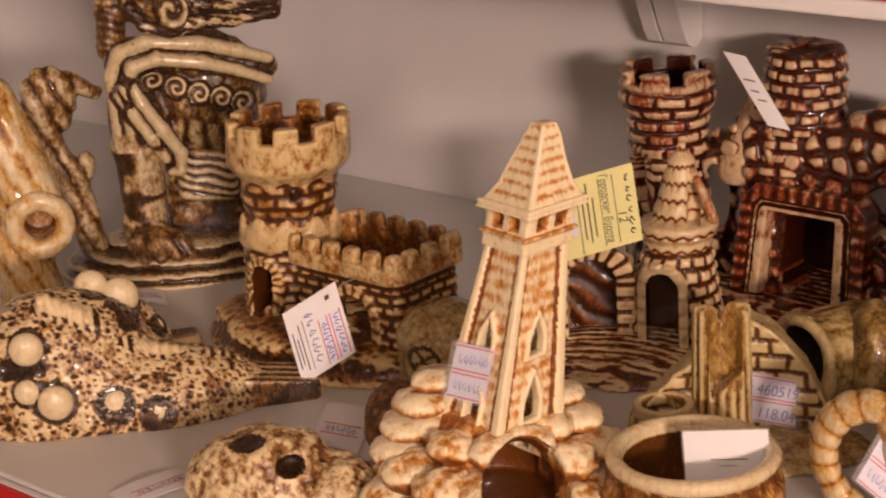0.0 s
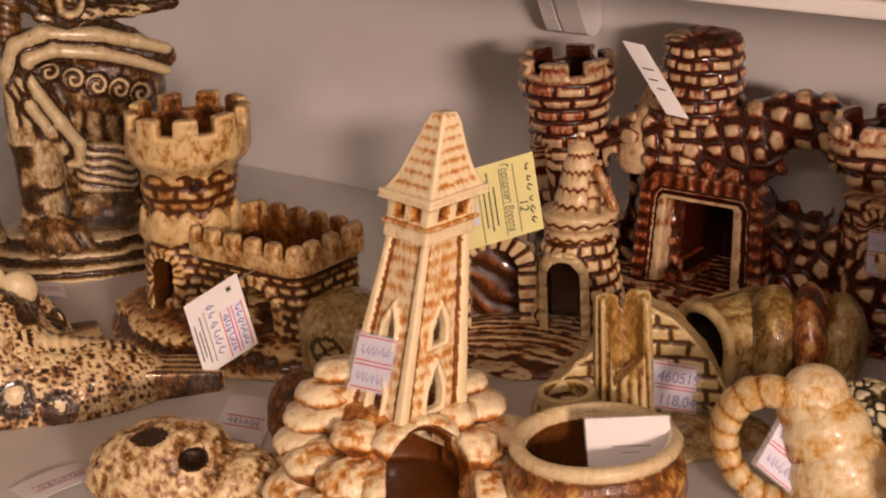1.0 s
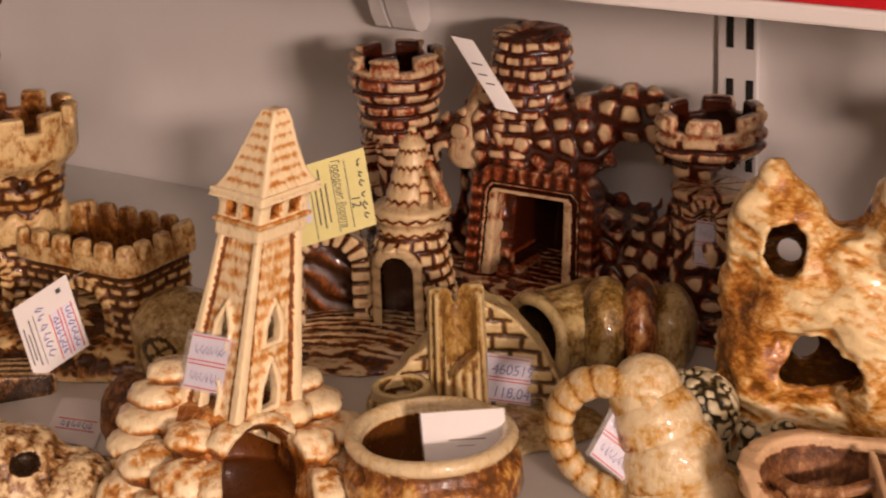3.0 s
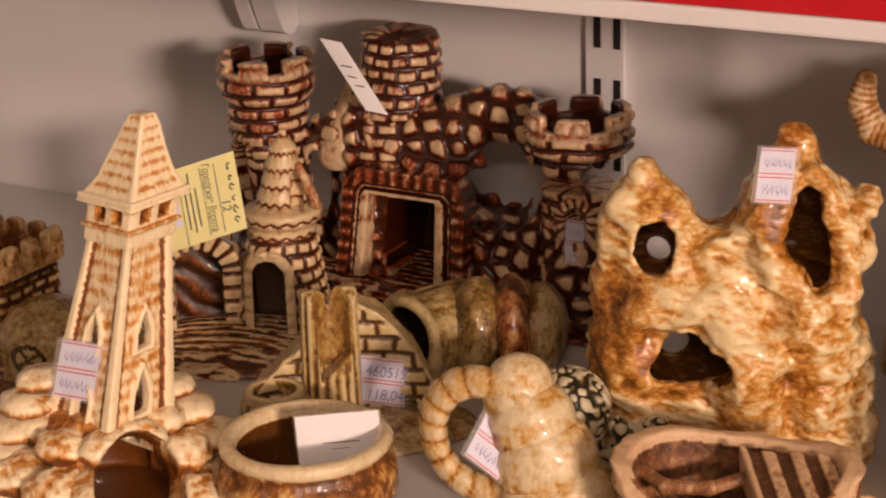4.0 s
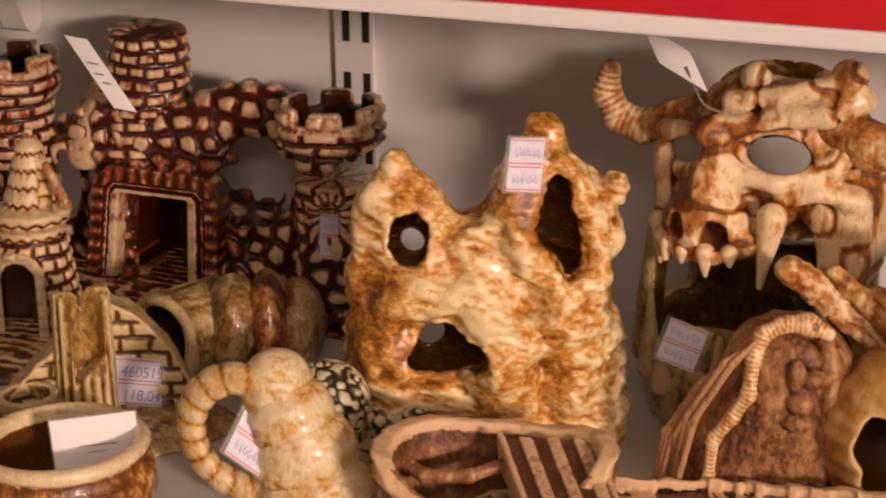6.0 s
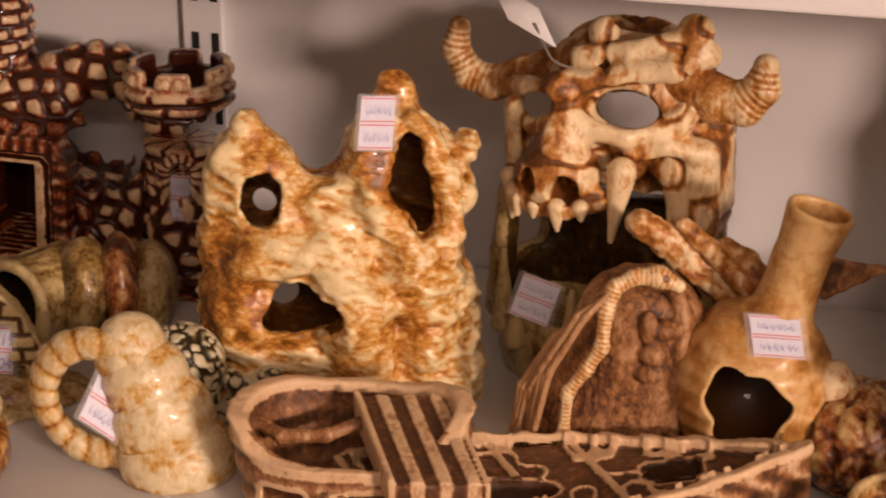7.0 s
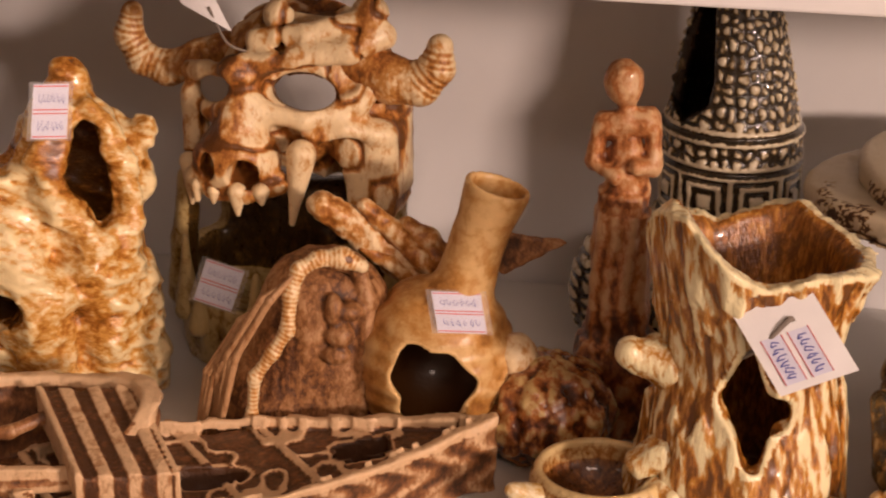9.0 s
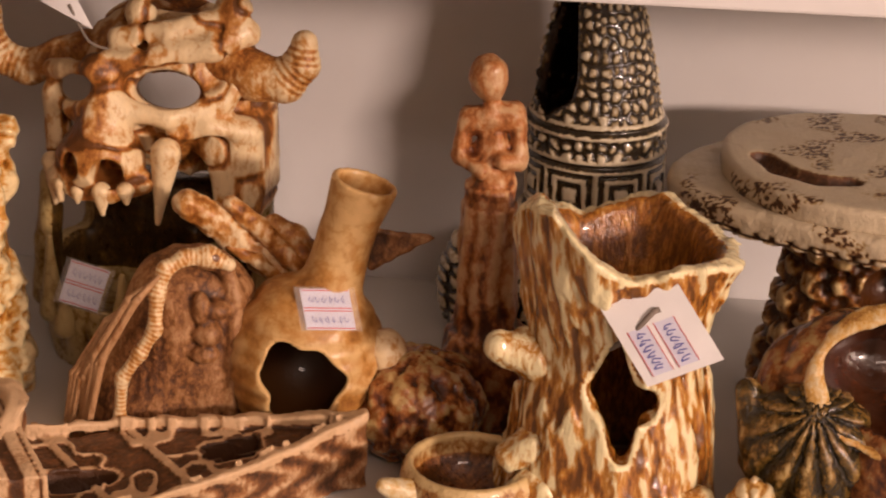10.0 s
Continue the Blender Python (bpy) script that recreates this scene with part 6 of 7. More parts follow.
# ---- left end: dragon, driftwood tube, spotted fish, snail, barrel ----
def dragon():
    ob = thing("dragon_ornament", "grey-brown ceramic dragon on clawed legs over a rippled base", "ornament", -1.30, 1.06, 51)

    def body(x, y, z):
        lump = lumps(x, y, z, 1.1, 5)
        d = ball(x, y, z, (2.4, 2.0, 15.6), (6.4, 4.6, 5.8))
        d = join(d, block(x, y, z, (-1.2, 1.2, 0.5), (8.2, 6, 13), 1.5), 1.0)
        d = join(d, rod(x, y, z, (-3.4, -1.0, 4.0), (-3.0, -0.4, 14.8), 1.9, 2.3), 0.9)
        d = join(d, rod(x, y, z, (-3.9, -0.9, 12.0), (-3.6, -0.9, 19.6), 1.7, 1.7), 0.7)
        d = join(d, path(x, y, z, [(-3.4, -1.0, 20.0, 1.7), (2.0, -1.2, 19.9, 1.7), (8.4, -0.6, 18.0, 1.3)]), 0.7)
        d = join(d, rod(x, y, z, (-2.8, -1.6, 16.6), (0.0, -1.5, 11.2), 1.3, 1.2), 0.7)
        g = 0.42 + 0.9 * (lump - 0.5)
        d = d - 0.35 * (lump - 0.5)
        fur = np.abs(np.sin(1.7 * x + 2.4 * lumps(x, y, z * 0.4, 1.8, 8)))
        under = step(15.4, 13.6, z + 0.35 * x) * step(0.0, 1.2, x) * (z > 10.5)
        d = d - 0.3 * under * (fur - 0.5)
        g = np.where(under > 0.3, 0.05 + 0.75 * fur, g)
        bands = (
            [(-4.7, -2.2, 12.0, 0.55), (-4.8, -2.3, 18.6, 0.65), (-3.9, -2.4, 20.6, 0.7), (-1.6, -2.6, 21.4, 0.75), (3.0, -2.6, 20.9, 0.7), (6.4, -2.3, 19.9, 0.6), (8.9, -1.8, 18.9, 0.5)],
            [(-3.6, -2.6, 13.2, 0.5), (-3.7, -2.9, 17.6, 0.55), (-2.9, -3.0, 19.4, 0.6), (-0.8, -3.1, 20.0, 0.6), (3.2, -3.0, 19.3, 0.6), (6.2, -2.6, 18.2, 0.5), (8.7, -2.0, 17.0, 0.45)],
            [(-3.4, -2.8, 18.4, 0.45), (-2.4, -3.1, 16.2, 0.55), (-0.9, -3.2, 13.7, 0.6), (0.5, -3.0, 11.4, 0.55), (0.3, -2.9, 9.8, 0.45), (-0.5, -2.8, 9.7, 0.35)],
            [(-4.4, -2.6, 17.0, 0.4), (-3.2, -2.9, 15.2, 0.5), (-1.9, -3.0, 12.9, 0.5), (-0.9, -2.9, 11.0, 0.45)])
        for pts in bands:
            rope = path(x, y, z, pts, 0.3)
            g = np.where(rope < 0.05, 0.92, np.where((rope < 0.38) & (y < 0.5), -0.05, g))
            d = join(d, rope, 0.12)
        for cx, cz in ((-1.3, 18.0), (0.7, 17.2), (2.6, 16.5), (4.5, 15.9), (6.3, 15.2)):
            q, a = np.hypot(x - cx, z - cz), np.arctan2(z - cz, x - cx)
            coil = 0.5 + 0.5 * np.cos(q * 9.0 - a)
            on = (q < 1.0) & (y < 0.5)
            d = np.where(on, d - 0.30 * coil - 0.25, d)
            g = np.where(on, 0.10 + 0.85 * coil, np.where((q < 1.25) & (y < 0.5), 0.0, g))
        for k, cx in enumerate((-4.6, -3.2, -1.8, -0.6)):
            d = join(d, path(x, y, z, [(-3.0, -2.2, 4.6, 0.9), (cx + 0.3, -4.0, 3.6, 0.75), (cx + 0.9, -5.2 + 0.2 * k, 2.6, 0.6)]), 0.2)
        scar = np.abs(grain(x, y, z, 2.2, 19) - 0.5)
        leg = (x < -1.0) & (z < 13.5) & (z > 5)
        g = np.where(leg, 0.80 - 0.7 * (1 - step(0.03, 0.12, scar)), g)
        d = cut(d, rod(x, y, z, (0.2, -1.5, 5.6), (2.4, -1.5, 4.9), 0.75), 0.2)
        return np.maximum(d, -z), g

    shape("legs_and_chest", ob, body, (-7, -6.4, 0.4), (10.4, 7.2, 23), 0.16, RELIC)

    def feathers(x, y, z):
        line = np.abs(np.sin(z * 3.6 + 0.9 * x + 2.0 * grain(x, y, z, 1.5, 4)))
        d = block(x, y, z, (0.0, -1.6, 6.2), (5.2, 1.8, 10.8), 0.7) - 0.22 * (line - 0.5)
        return d, 0.05 + 0.85 * line

    shape("feathered_flank", ob, feathers, (-0.6, -2.4, 5.8), (6.0, 2.4, 11.4), 0.13, RELIC, "finely grooved grey-brown flank")

    def head(x, y, z):
        lump = lumps(x, y, z, 1.2, 4)
        d = ball(x, y, z, (2.2, 0.2, 24.8), (6.2, 3.9, 2.9))
        d = join(d, rod(x, y, z, (5, -1.0, 23.6), (9.6, -1.2, 23.6), 1.7, 1.0), 0.8)
        d = join(d, rod(x, y, z, (-4.6, -0.4, 20.8), (-4.0, 0, 27), 1.2, 1.4), 0.6)
        g = 0.45 + 0.8 * (lump - 0.5)
        for pts in ([(-2.6, -3.0, 24.6, 0.45), (-1.4, -3.6, 23.0, 0.5), (0.8, -3.9, 22.4, 0.55), (3.4, -3.7, 23.2, 0.5), (6.0, -2.9, 22.7, 0.5), (9.8, -2.0, 22.9, 0.4)],
                    [(3.0, -3.6, 24.4, 0.4), (5.6, -3.0, 24.2, 0.45), (9.6, -2.0, 24.2, 0.4)], [(-2.0, -3.2, 26.0, 0.4), (0.8, -3.7, 26.2, 0.45), (4.6, -3.0, 25.8, 0.4), (9.0, -2.0, 25.2, 0.4)]):
            rope = path(x, y, z, pts, 0.2)
            g = np.where(rope < 0.05, 0.92, np.where(rope < 0.35, 0.0, g))
            d = join(d, rope, 0.12)
        q = np.hypot(x - 0.9, z - 24.3)
        coil = 0.5 + 0.5 * np.cos(q * 4.6 - np.arctan2(z - 24.3, x - 0.9))
        on = (q < 1.5) & (y < 0)
        d = np.where(on, d - 0.35 * coil - 0.2, d)
        g = np.where(on, 0.10 + 0.85 * coil, g)
        fine = np.abs(np.sin(z * 4.5 + x * 1.2 + 3 * lump))
        return d - 0.12 * fine - 0.3 * (lump - 0.5), np.where(x > 4.5, g + 0.3 * (fine - 0.5), g)

    shape("head", ob, head, (-7, -5.0, 19), (11.6, 5.2, 29), 0.16, RELIC)

    def wing(x, y, z):
        lump = lumps(x, y, z, 1.3, 5)
        d = join(ball(x, y, z, (-10.6, 0.2, 16.4), (2.4, 1.5, 3.2)), rod(x, y, z, (-9.0, 0.2, 18.0), (-6.4, 1.4, 16.6), 1.0, 0.6), 0.6)
        d = join(d, path(x, y, z, [(-10.8, 0.2, 13.4, 1.1), (-10.2, 0.2, 11.2, 1.0), (-9.0, 0.0, 9.6, 1.4), (-8.0, -0.2, 10.8, 0.9)]), 0.5)
        d = join(d, rod(x, y, z, (-9.4, 0.4, 9.5), (-8.2, 0.4, 3.0), 1.2, 1.4), 0.5)
        vein = np.abs(np.sin((x + 0.45 * z) * 1.9 + 1.2 * lump))
        return d - 0.28 * (vein - 0.5) - 0.3 * (lump - 0.5), 0.15 + 0.35 * vein + 0.5 * lump

    shape("curled_leaf", ob, wing, (-14, -2.6, 1.5), (-4.8, 3.8, 20.8), 0.16, RELIC)

    def base(x, y, z):
        lump = lumps(x, y, z, 2.2, 6)
        wave = np.sin(z * 6.4 + 3 * lump + 0.25 * x)
        d = ball(x, y, z, (-0.6, 1.0, 0), (10.6, 7.4, 3.6)) - 0.2 * wave
        return np.maximum(d, -z), 0.5 + 0.5 * wave

    shape("rippled_base", ob, base, (-11.4, -6.8, 0), (10.2, 8.6, 3.9), 0.16, RELIC)
    return ob


dragon()


def driftwood():
    ob = thing("driftwood_tube_ornament", "white and amber glazed ceramic driftwood tube with an open ring end", "ornament", -1.30, 0.95, 54)

    def fn(x, y, z):
        lump = lumps(x, y, z * 0.5, 1.1, 3)
        fold = np.abs(np.sin(x * 1.6 + z * 0.9 + 2 * lump))
        d = path(x, y, z, [(-4.0, 0.5, 8.6, 2.9), (-5.0, 0.8, 13, 2.6), (-6.6, 1.0, 18.6, 2.2)], 0.8)
        d = join(d, path(x, y, z, [(-5.0, 0.6, 0.4, 2.8), (-5.4, 0.6, 7, 2.2)]), 0.8)
        d = d - 0.2 * (fold - 0.5) - 0.3 * (lump - 0.5)
        hole = np.maximum(np.hypot(x + 3.6, z - 8.2) - 1.5, np.abs(y + 2) - 3.4)
        d = cut(d, hole, 0.35)
        g = 0.40 + 0.22 * fold + 0.8 * (lump - 0.5)
        return np.maximum(d, -z), np.where(hole < 0.1, 0.35, g)

    shape("tube_body", ob, fn, (-9.6, -3.6, 0), (0, 4.4, 21.2), 0.18, IVORY)

    def end_ring(x, y, z):
        lump = lumps(x, y, z, 1.2, 2)
        d = np.hypot(np.hypot(x + 3.6, z - 8.2) - 2.1, y + 2.4) - 0.85 - 0.2 * (lump - 0.5)
        return d, 0.5 + 0.6 * (lump - 0.3)

    shape("open_ring", ob, end_ring, (-7, -3.8, 4.8), (-0.2, -1.2, 11.6), 0.16, IVORY, "glossy ring round the open end")
    return ob


driftwood()


def fish():
    ob = thing("spotted_fish_ornament", "cream ceramic flatfish with dark speckles, a toothed ridge and round studs", "ornament", -1.08, 0.82, 53)
    studs = (((-7.6, -3.6, 7.0), 1.25), ((-6.0, -4.6, 3.0), 1.3), ((-1.8, -4.2, 2.2), 1.15), ((1.2, -4.6, 1.2), 1.1), ((-0.8, 0.9, 6.6), 1.2), ((-7.9, -4.0, 3.9), 0.95), ((-0.6, 2.4, 8.0), 1.5), ((1.6, 3.0, 5.0), 0.9), ((-2.6, 2.6, 9.0), 1.3))

    def body(x, y, z):
        pits = spots(x * 0.9 + 0.4 * y, z + 0.6 * y, 0.42, 3)
        mottle = lumps(x, y, z, 0.9, 15)
        lump = lumps(x, y, z, 2.0, 5)
        d = ball(x, y, z, (-5.4, 1.0, 2.0), (7.6, 5.4, 7.8))
        d = join(d, ball(x, y, z, (2.0, -0.8, 0.8), (7.6, 4.2, 4.0)), 2.0)
        d = join(d, ball(x, y, z, (-1.4, 4.0, 2.4), (4.6, 3.2, 5.6)), 1.2)
        ridge = path(x, y, z, [(-6.0, -0.8, 9.6, 0.5), (-3.6, -1.2, 8.3, 0.5), (-1.8, -1.4, 5.8, 0.5), (2.4, -1.0, 4.6, 0.5), (7.0, -0.8, 3.0, 0.4)], 0.3)
        teeth = 0.5 + 0.5 * np.sin(x * 8.5)
        d = d - 0.35 * (lump - 0.5) + 0.16 * pits
        d = join(d, ridge - 0.22 * teeth, 0.3)
        g = 0.66 - 0.42 * pits + 0.4 * (lump - 0.5) + 0.9 * (mottle - 0.5)
        for c, r in studs:
            g = np.where(np.sqrt((x - c[0]) ** 2 + (z - c[2]) ** 2 + 0.4 * (y - c[1]) ** 2) < r * 1.28, 0.05, g)
        g = np.where(ridge < 0.35, 0.9, np.where(ridge < 0.6, 0.05 + 0.9 * (teeth > 0.5), g))
        mouth = np.minimum(rod(x, y, z, (-9.4, -3.2, 5.6), (-6.2, -4.6, 6.0), 0.75), rod(x, y, z, (-8.6, -2.0, 9.0), (-6.4, -3.2, 8.6), 0.55))
        d = cut(d, mouth, 0.2)
        # mouth gaps coloured dark inside
        return np.maximum(d, -z), np.where(mouth < 0.15, 0.0, g)

    shape("fish_body", ob, body, (-13.2, -5.6, 0), (10, 7.4, 11), 0.16, SPECK)

    def tail(x, y, z):
        ray = 0.5 + 0.5 * np.sin(np.arctan2(z - 1.2, x - 5.0 + 0.01) * 20)
        d = np.maximum(block(x, y, z, (6.0, -3.2, 0), (13.4, 0.8, 2.4), 0.5) - 0.15 * np.sin(y * 6), z - 2.6 + 0.14 * (x - 6))
        return d, 0.48 + 0.4 * np.sin(y * 6 + x * 0.4)

    shape("tail_fin", ob, tail, (5.6, -3.6, 0), (13.8, 1.2, 2.7), 0.14, SPECK, "striped tail fin")

    def fin(x, y, z):
        d = block(x, y, z, (0.4, 4.0, 2.0), (5.2, 7.0, 3.6), 0.5) - 0.15 * np.sin(z * 5)
        return d, 0.5 + 0.5 * np.sin(z * 5 + y)

    shape("side_fin", ob, fin, (0, 3.6, 1.6), (5.6, 7.4, 4.0), 0.14, SPECK)
    for c, r in studs:
        def stud(x, y, z, c=c, r=r):
            return ball(x, y, z, (c[0], c[1] + 0.3 * r, c[2]), (r, r * 0.62, r * 1.02)), 0.80 + 0.25 * (lumps(x, y, z, 0.9, 3) - 0.5)
        shape("round_stud", ob, stud, [k - r for k in c], [k + r for k in c], 0.15, IVORY)
    return ob


fish()


def snail():
    ob = thing("pitted_shell_ornament", "pitted tan ceramic shell with small oval openings", "ornament", -0.873, 0.769, 48.6)

    def fn(x, y, z):
        lump = lumps(x, y, z, 0.8, 3)
        d = ball(x, y, z, (-1.0, 0.6, 1.6), (5.2, 3.6, 3.6))
        d = join(d, ball(x, y, z, (3.6, -1.0, 0.8), (3.6, 2.8, 2.4)), 0.8)
        ridge = np.abs(np.sin(x * 0.9 - z * 0.8))
        d = d - 0.6 * (lump - 0.5) - 0.2 * (ridge - 0.5)
        hole = np.minimum(ball(x, y, z, (0.8, -2.6, 3.6), (1.0, 1.6, 0.6)), ball(x, y, z, (-2.2, -1.0, 5.2), (1.4, 1.2, 0.6)))
        d = cut(d, hole, 0.2)
        # oval openings painted near-black to stand for their shade
        return np.maximum(d, -z), np.where(hole < 0.1, -0.4, 0.15 + 0.7 * lump + 0.15 * ridge)

    shape("shell_body", ob, fn, (-6.8, -4.4, 0), (7.8, 4.8, 5.8), 0.16, SPECK)
    return ob


snail()


def barrel():
    ob = thing("barrel_ornament", "olive-tan pitted ceramic barrel stump with a carved round seal", "ornament", -0.905, 0.965, 44)

    def fn(x, y, z):
        lump = lumps(x, y, z, 1.0, 3)
        d = join(drum(x, y, z, (0.6, 0), 0, 5.2, 3.7, 3.5), ball(x, y, z, (0.6, 0, 5.0), (3.5, 3.5, 2.4)), 0.8) - 0.25 * (lump - 0.5)
        q = np.hypot(x + 1.2, z - 4.0)
        seal = (y < 0) & (q < 1.3)
        cross = np.minimum(np.abs(x + 1.2 + 0.7 * (z - 4)), np.abs(z - 4 - 0.7 * (x + 1.2)))
        g = 0.35 + 0.5 * lump
        g = np.where(seal, np.where((np.abs(q - 1.05) < 0.16) | ((cross < 0.16) & (q < 0.9)), 0.1, 0.8), g)
        return np.maximum(d, -z), g

    shape("barrel_body", ob, fn, (-3.8, -4.2, 0), (5, 4.2, 7.8), 0.16, OLIVE)
    return ob


barrel()


def nut():
    ob = thing("nut_ornament", "dark brown rough ceramic nut", "ornament", -0.852, 0.86, 45)

    def fn(x, y, z):
        lump = lumps(x, y, z, 1.0, 3)
        d = ball(x, y, z, (0.2, 0, 2.9), (2.4, 2.4, 3.1)) - 0.35 * (lump - 0.5)
        return np.maximum(d, -z), 0.1 + 0.5 * lump

    shape("nut_body", ob, fn, (-2.8, -2.8, 0), (3.2, 2.8, 6.4), 0.16, WOODY)
    return ob


nut()


# ---- price stickers, cards and threads ----
def slab(O, u, v, a0, a1, b0, b1, c0, c1):
    """A thin plate on the card O + a u + b v, from c0 to c1 in front of it."""
    O, u, v = Vector(O), Vector(u), Vector(v)
    n = v.cross(u).normalized()
    bm = bmesh.new()
    low = [bm.verts.new(O + a * u + b * v + c0 * n) for a, b in ((a0, b0), (a1, b0), (a1, b1), (a0, b1))]
    top = [bm.verts.new(O + a * u + b * v + c1 * n) for a, b in ((a0, b0), (a1, b0), (a1, b1), (a0, b1))]
    bm.faces.new(low), bm.faces.new(top[::-1])
    for i in range(4):
        j = (i + 1) % 4
        bm.faces.new((low[i], top[i], top[j], low[j]))
    bmesh.ops.recalc_face_normals(bm, faces=bm.faces)
    return bm


def curved(O, u, v, bow, thick):
    """A card that bows a little, as paper does."""
    O, u, v = Vector(O), Vector(u), Vector(v)
    n = v.cross(u).normalized()
    bm = bmesh.new()
    k, rows = 8, []
    for c in (0.0, thick):
        rows.append([[bm.verts.new(O + i / k * u + j / k * v + n * (c + bow * (1 - (2 * i / k - 1) ** 2) + 0.3 * bow * math.sin(3 * j / k))) for j in range(k + 1)] for i in range(k + 1)])
    for s in rows:
        for i in range(k):
            for j in range(k):
                bm.faces.new((s[i][j], s[i + 1][j], s[i + 1][j + 1], s[i][j + 1]))
    lo, hi = rows
    for i in range(k):
        for a, b in ((0, 0), (0, k)):
            bm.faces.new((lo[i][b], lo[i + 1][b], hi[i + 1][b], hi[i][b]))
            bm.faces.new((lo[b][i], lo[b][i + 1], hi[b][i + 1], hi[b][i]))
    bmesh.ops.recalc_face_normals(bm, faces=bm.faces)
    return bm


def hang(ob, parent):
    """Give a piece that was built in the room's place to its thing, where it stands."""
    ob.parent = parent
    if parent:
        ob.matrix_parent_inverse = Matrix(parent.matrix_basis).inverted()
    return ob


def scrawl(O, u, v, a0, a1, b, h, seed, c=0.0006):
    """Unreadable handwriting: a row of short slanted strokes."""
    rnd = random.Random(seed)
    n = Vector(v).cross(Vector(u)).normalized()
    O, u, v = Vector(O), Vector(u), Vector(v)
    bm = bmesh.new()
    k = 6
    for i in range(k):
        a = a0 + (a1 - a0) * (i + 0.2) / k
        w = (a1 - a0) / k
        pts = [(a + w * rnd.uniform(0, 0.5), b - h * rnd.uniform(0.35, 0.5)), (a + w * rnd.uniform(-0.1, 0.2), b + h * 0.1), (a + w * rnd.uniform(0.3, 0.7), b + h * rnd.uniform(0.3, 0.5)), (a + w * rnd.uniform(0.4, 0.8), b - h * rnd.uniform(0, 0.3))]
        for (p, q), (r, s) in zip(pts, pts[1:]):
            d = Vector((r - p, s - q)).normalized() * 0.008
            e = Vector((-d.y, d.x))
            quad = [(p + e.x, q + e.y), (r + e.x, s + e.y), (r - e.x, s - e.y), (p - e.x, q - e.y)]
            vs = [bm.verts.new(O + x * u + y * v + c * n) for x, y in quad]
            bm.faces.new(vs)
    return bm


def words(text, O, u, v, a, b, size, m, parent, stretch=1.0, c=0.0006):
    """Lettering in the built-in font, on the card at (a, b), size in metres."""
    cu = bpy.data.curves.new("lettering", "FONT")
    cu.body, cu.size, cu.extrude = text, size, 0.00005
    tmp = bpy.data.objects.new("lettering", cu)
    me = bpy.data.meshes.new_from_object(tmp)
    bpy.data.objects.remove(tmp)
    O, u, v = Vector(O), Vector(u), Vector(v)
    n = v.cross(u).normalized()
    x = u.normalized()
    y = n.cross(x)
    at = O + a * u + b * v + c * n
    me.transform(Matrix(((x.x * stretch, y.x, n.x, at.x), (x.y * stretch, y.y, n.y, at.y), (x.z * stretch, y.z, n.z, at.z), (0, 0, 0, 1))))
    me.materials.clear()
    me.materials.append(m)
    return hang(new("lettering", me), parent)


def sticker(parent, O, u, v, seed, number="", price="", m=LILAC):
    ob = hang(part("price_sticker", slab(O, u, v, 0, 1, 0, 1, 0, 0.0003), m, None, "lilac paper price sticker with red rules and blue figures"), parent)
    for b in (0.03, 0.46, 0.53, 0.95):
        hang(part("red_rule", slab(O, u, v, 0.02, 0.98, b, b + 0.025, 0.0003, 0.0005), INKR), ob)
    for text, b in ((number, 0.27), (price, 0.76)):
        if text:
            words(text, O, u, v, 0.08, b + 0.13, Vector(v).length * 0.32, INKB, ob, 0.85)
        else:
            hang(part("handwriting", scrawl(O, u, v, 0.12, 0.9, b, 0.2, seed + int(b * 10)), INKB), ob)
    hang(part("clear_tape", slab(O, u, v, -0.12, 1.12, -0.04, 1.04, 0.0007, 0.0008), TAPE, None, "clear glossy tape"), ob).visible_shadow = False
    return ob


def glassy(name):
    m, t, b = material(name)
    b.inputs["Base Color"].default_value = (1, 1, 1, 1)
    b.inputs["Roughness"].default_value = 0.08
    b.inputs["Alpha"].default_value = 0.10
    return m


TAPE = glassy("clear_tape")


def thread(pts, r, parent=None, name="thread"):
    cu = bpy.data.curves.new(name, "CURVE")
    cu.dimensions, cu.bevel_depth, cu.bevel_resolution = "3D", r, 2
    sp = cu.splines.new("NURBS")
    sp.points.add(len(pts) - 1)
    for p, q in zip(sp.points, pts):
        p.co = (*q, 1)
    sp.use_endpoint_u, sp.order_u = True, 3
    tmp = bpy.data.objects.new(name, cu)
    me = bpy.data.meshes.new_from_object(tmp)
    bpy.data.objects.remove(tmp)
    me.materials.clear()
    me.materials.append(THREAD)
    return hang(new(name, me), parent)


def card(name, label, O, u, v, m=PAPER, bow=0.0008):
    ob = thing(name, label, "price tag", 0, 0, group="paper price tags")
    part("card", curved(O, u, v, bow, 0.0004), m, ob)
    return ob


def lines(ob, O, u, v, rows, m=INKK, c=0.0016):
    for a0, a1, b, w in rows:
        part("printed_line", slab(O, u, v, a0, a1, b, b + w, c, c + 0.0001), m, ob)


sticker(LIGHT, (-0.7612, 0.8292, 0.1190), (0.0301, 0.0011, 0.0008), (-0.0065, -0.0071, -0.0359), 1)
sticker(RUIN, (-0.6609, 1.0101, 0.0569), (0.0226, 0.0184, -0.0067), (-0.0016, 0.0010, -0.0357), 2, "460519", "118,04")
sticker(ROCK, (-0.3964, 1.0610, 0.2220), (0.0190, 0.0095, -0.0014), (0.0025, -0.0162, -0.0293), 3)
sticker(DARK, (-0.6078, 1.2183, 0.0968), (0.0132, 0.0159, -0.0056), (0.0058, -0.0146, -0.0297), 4)
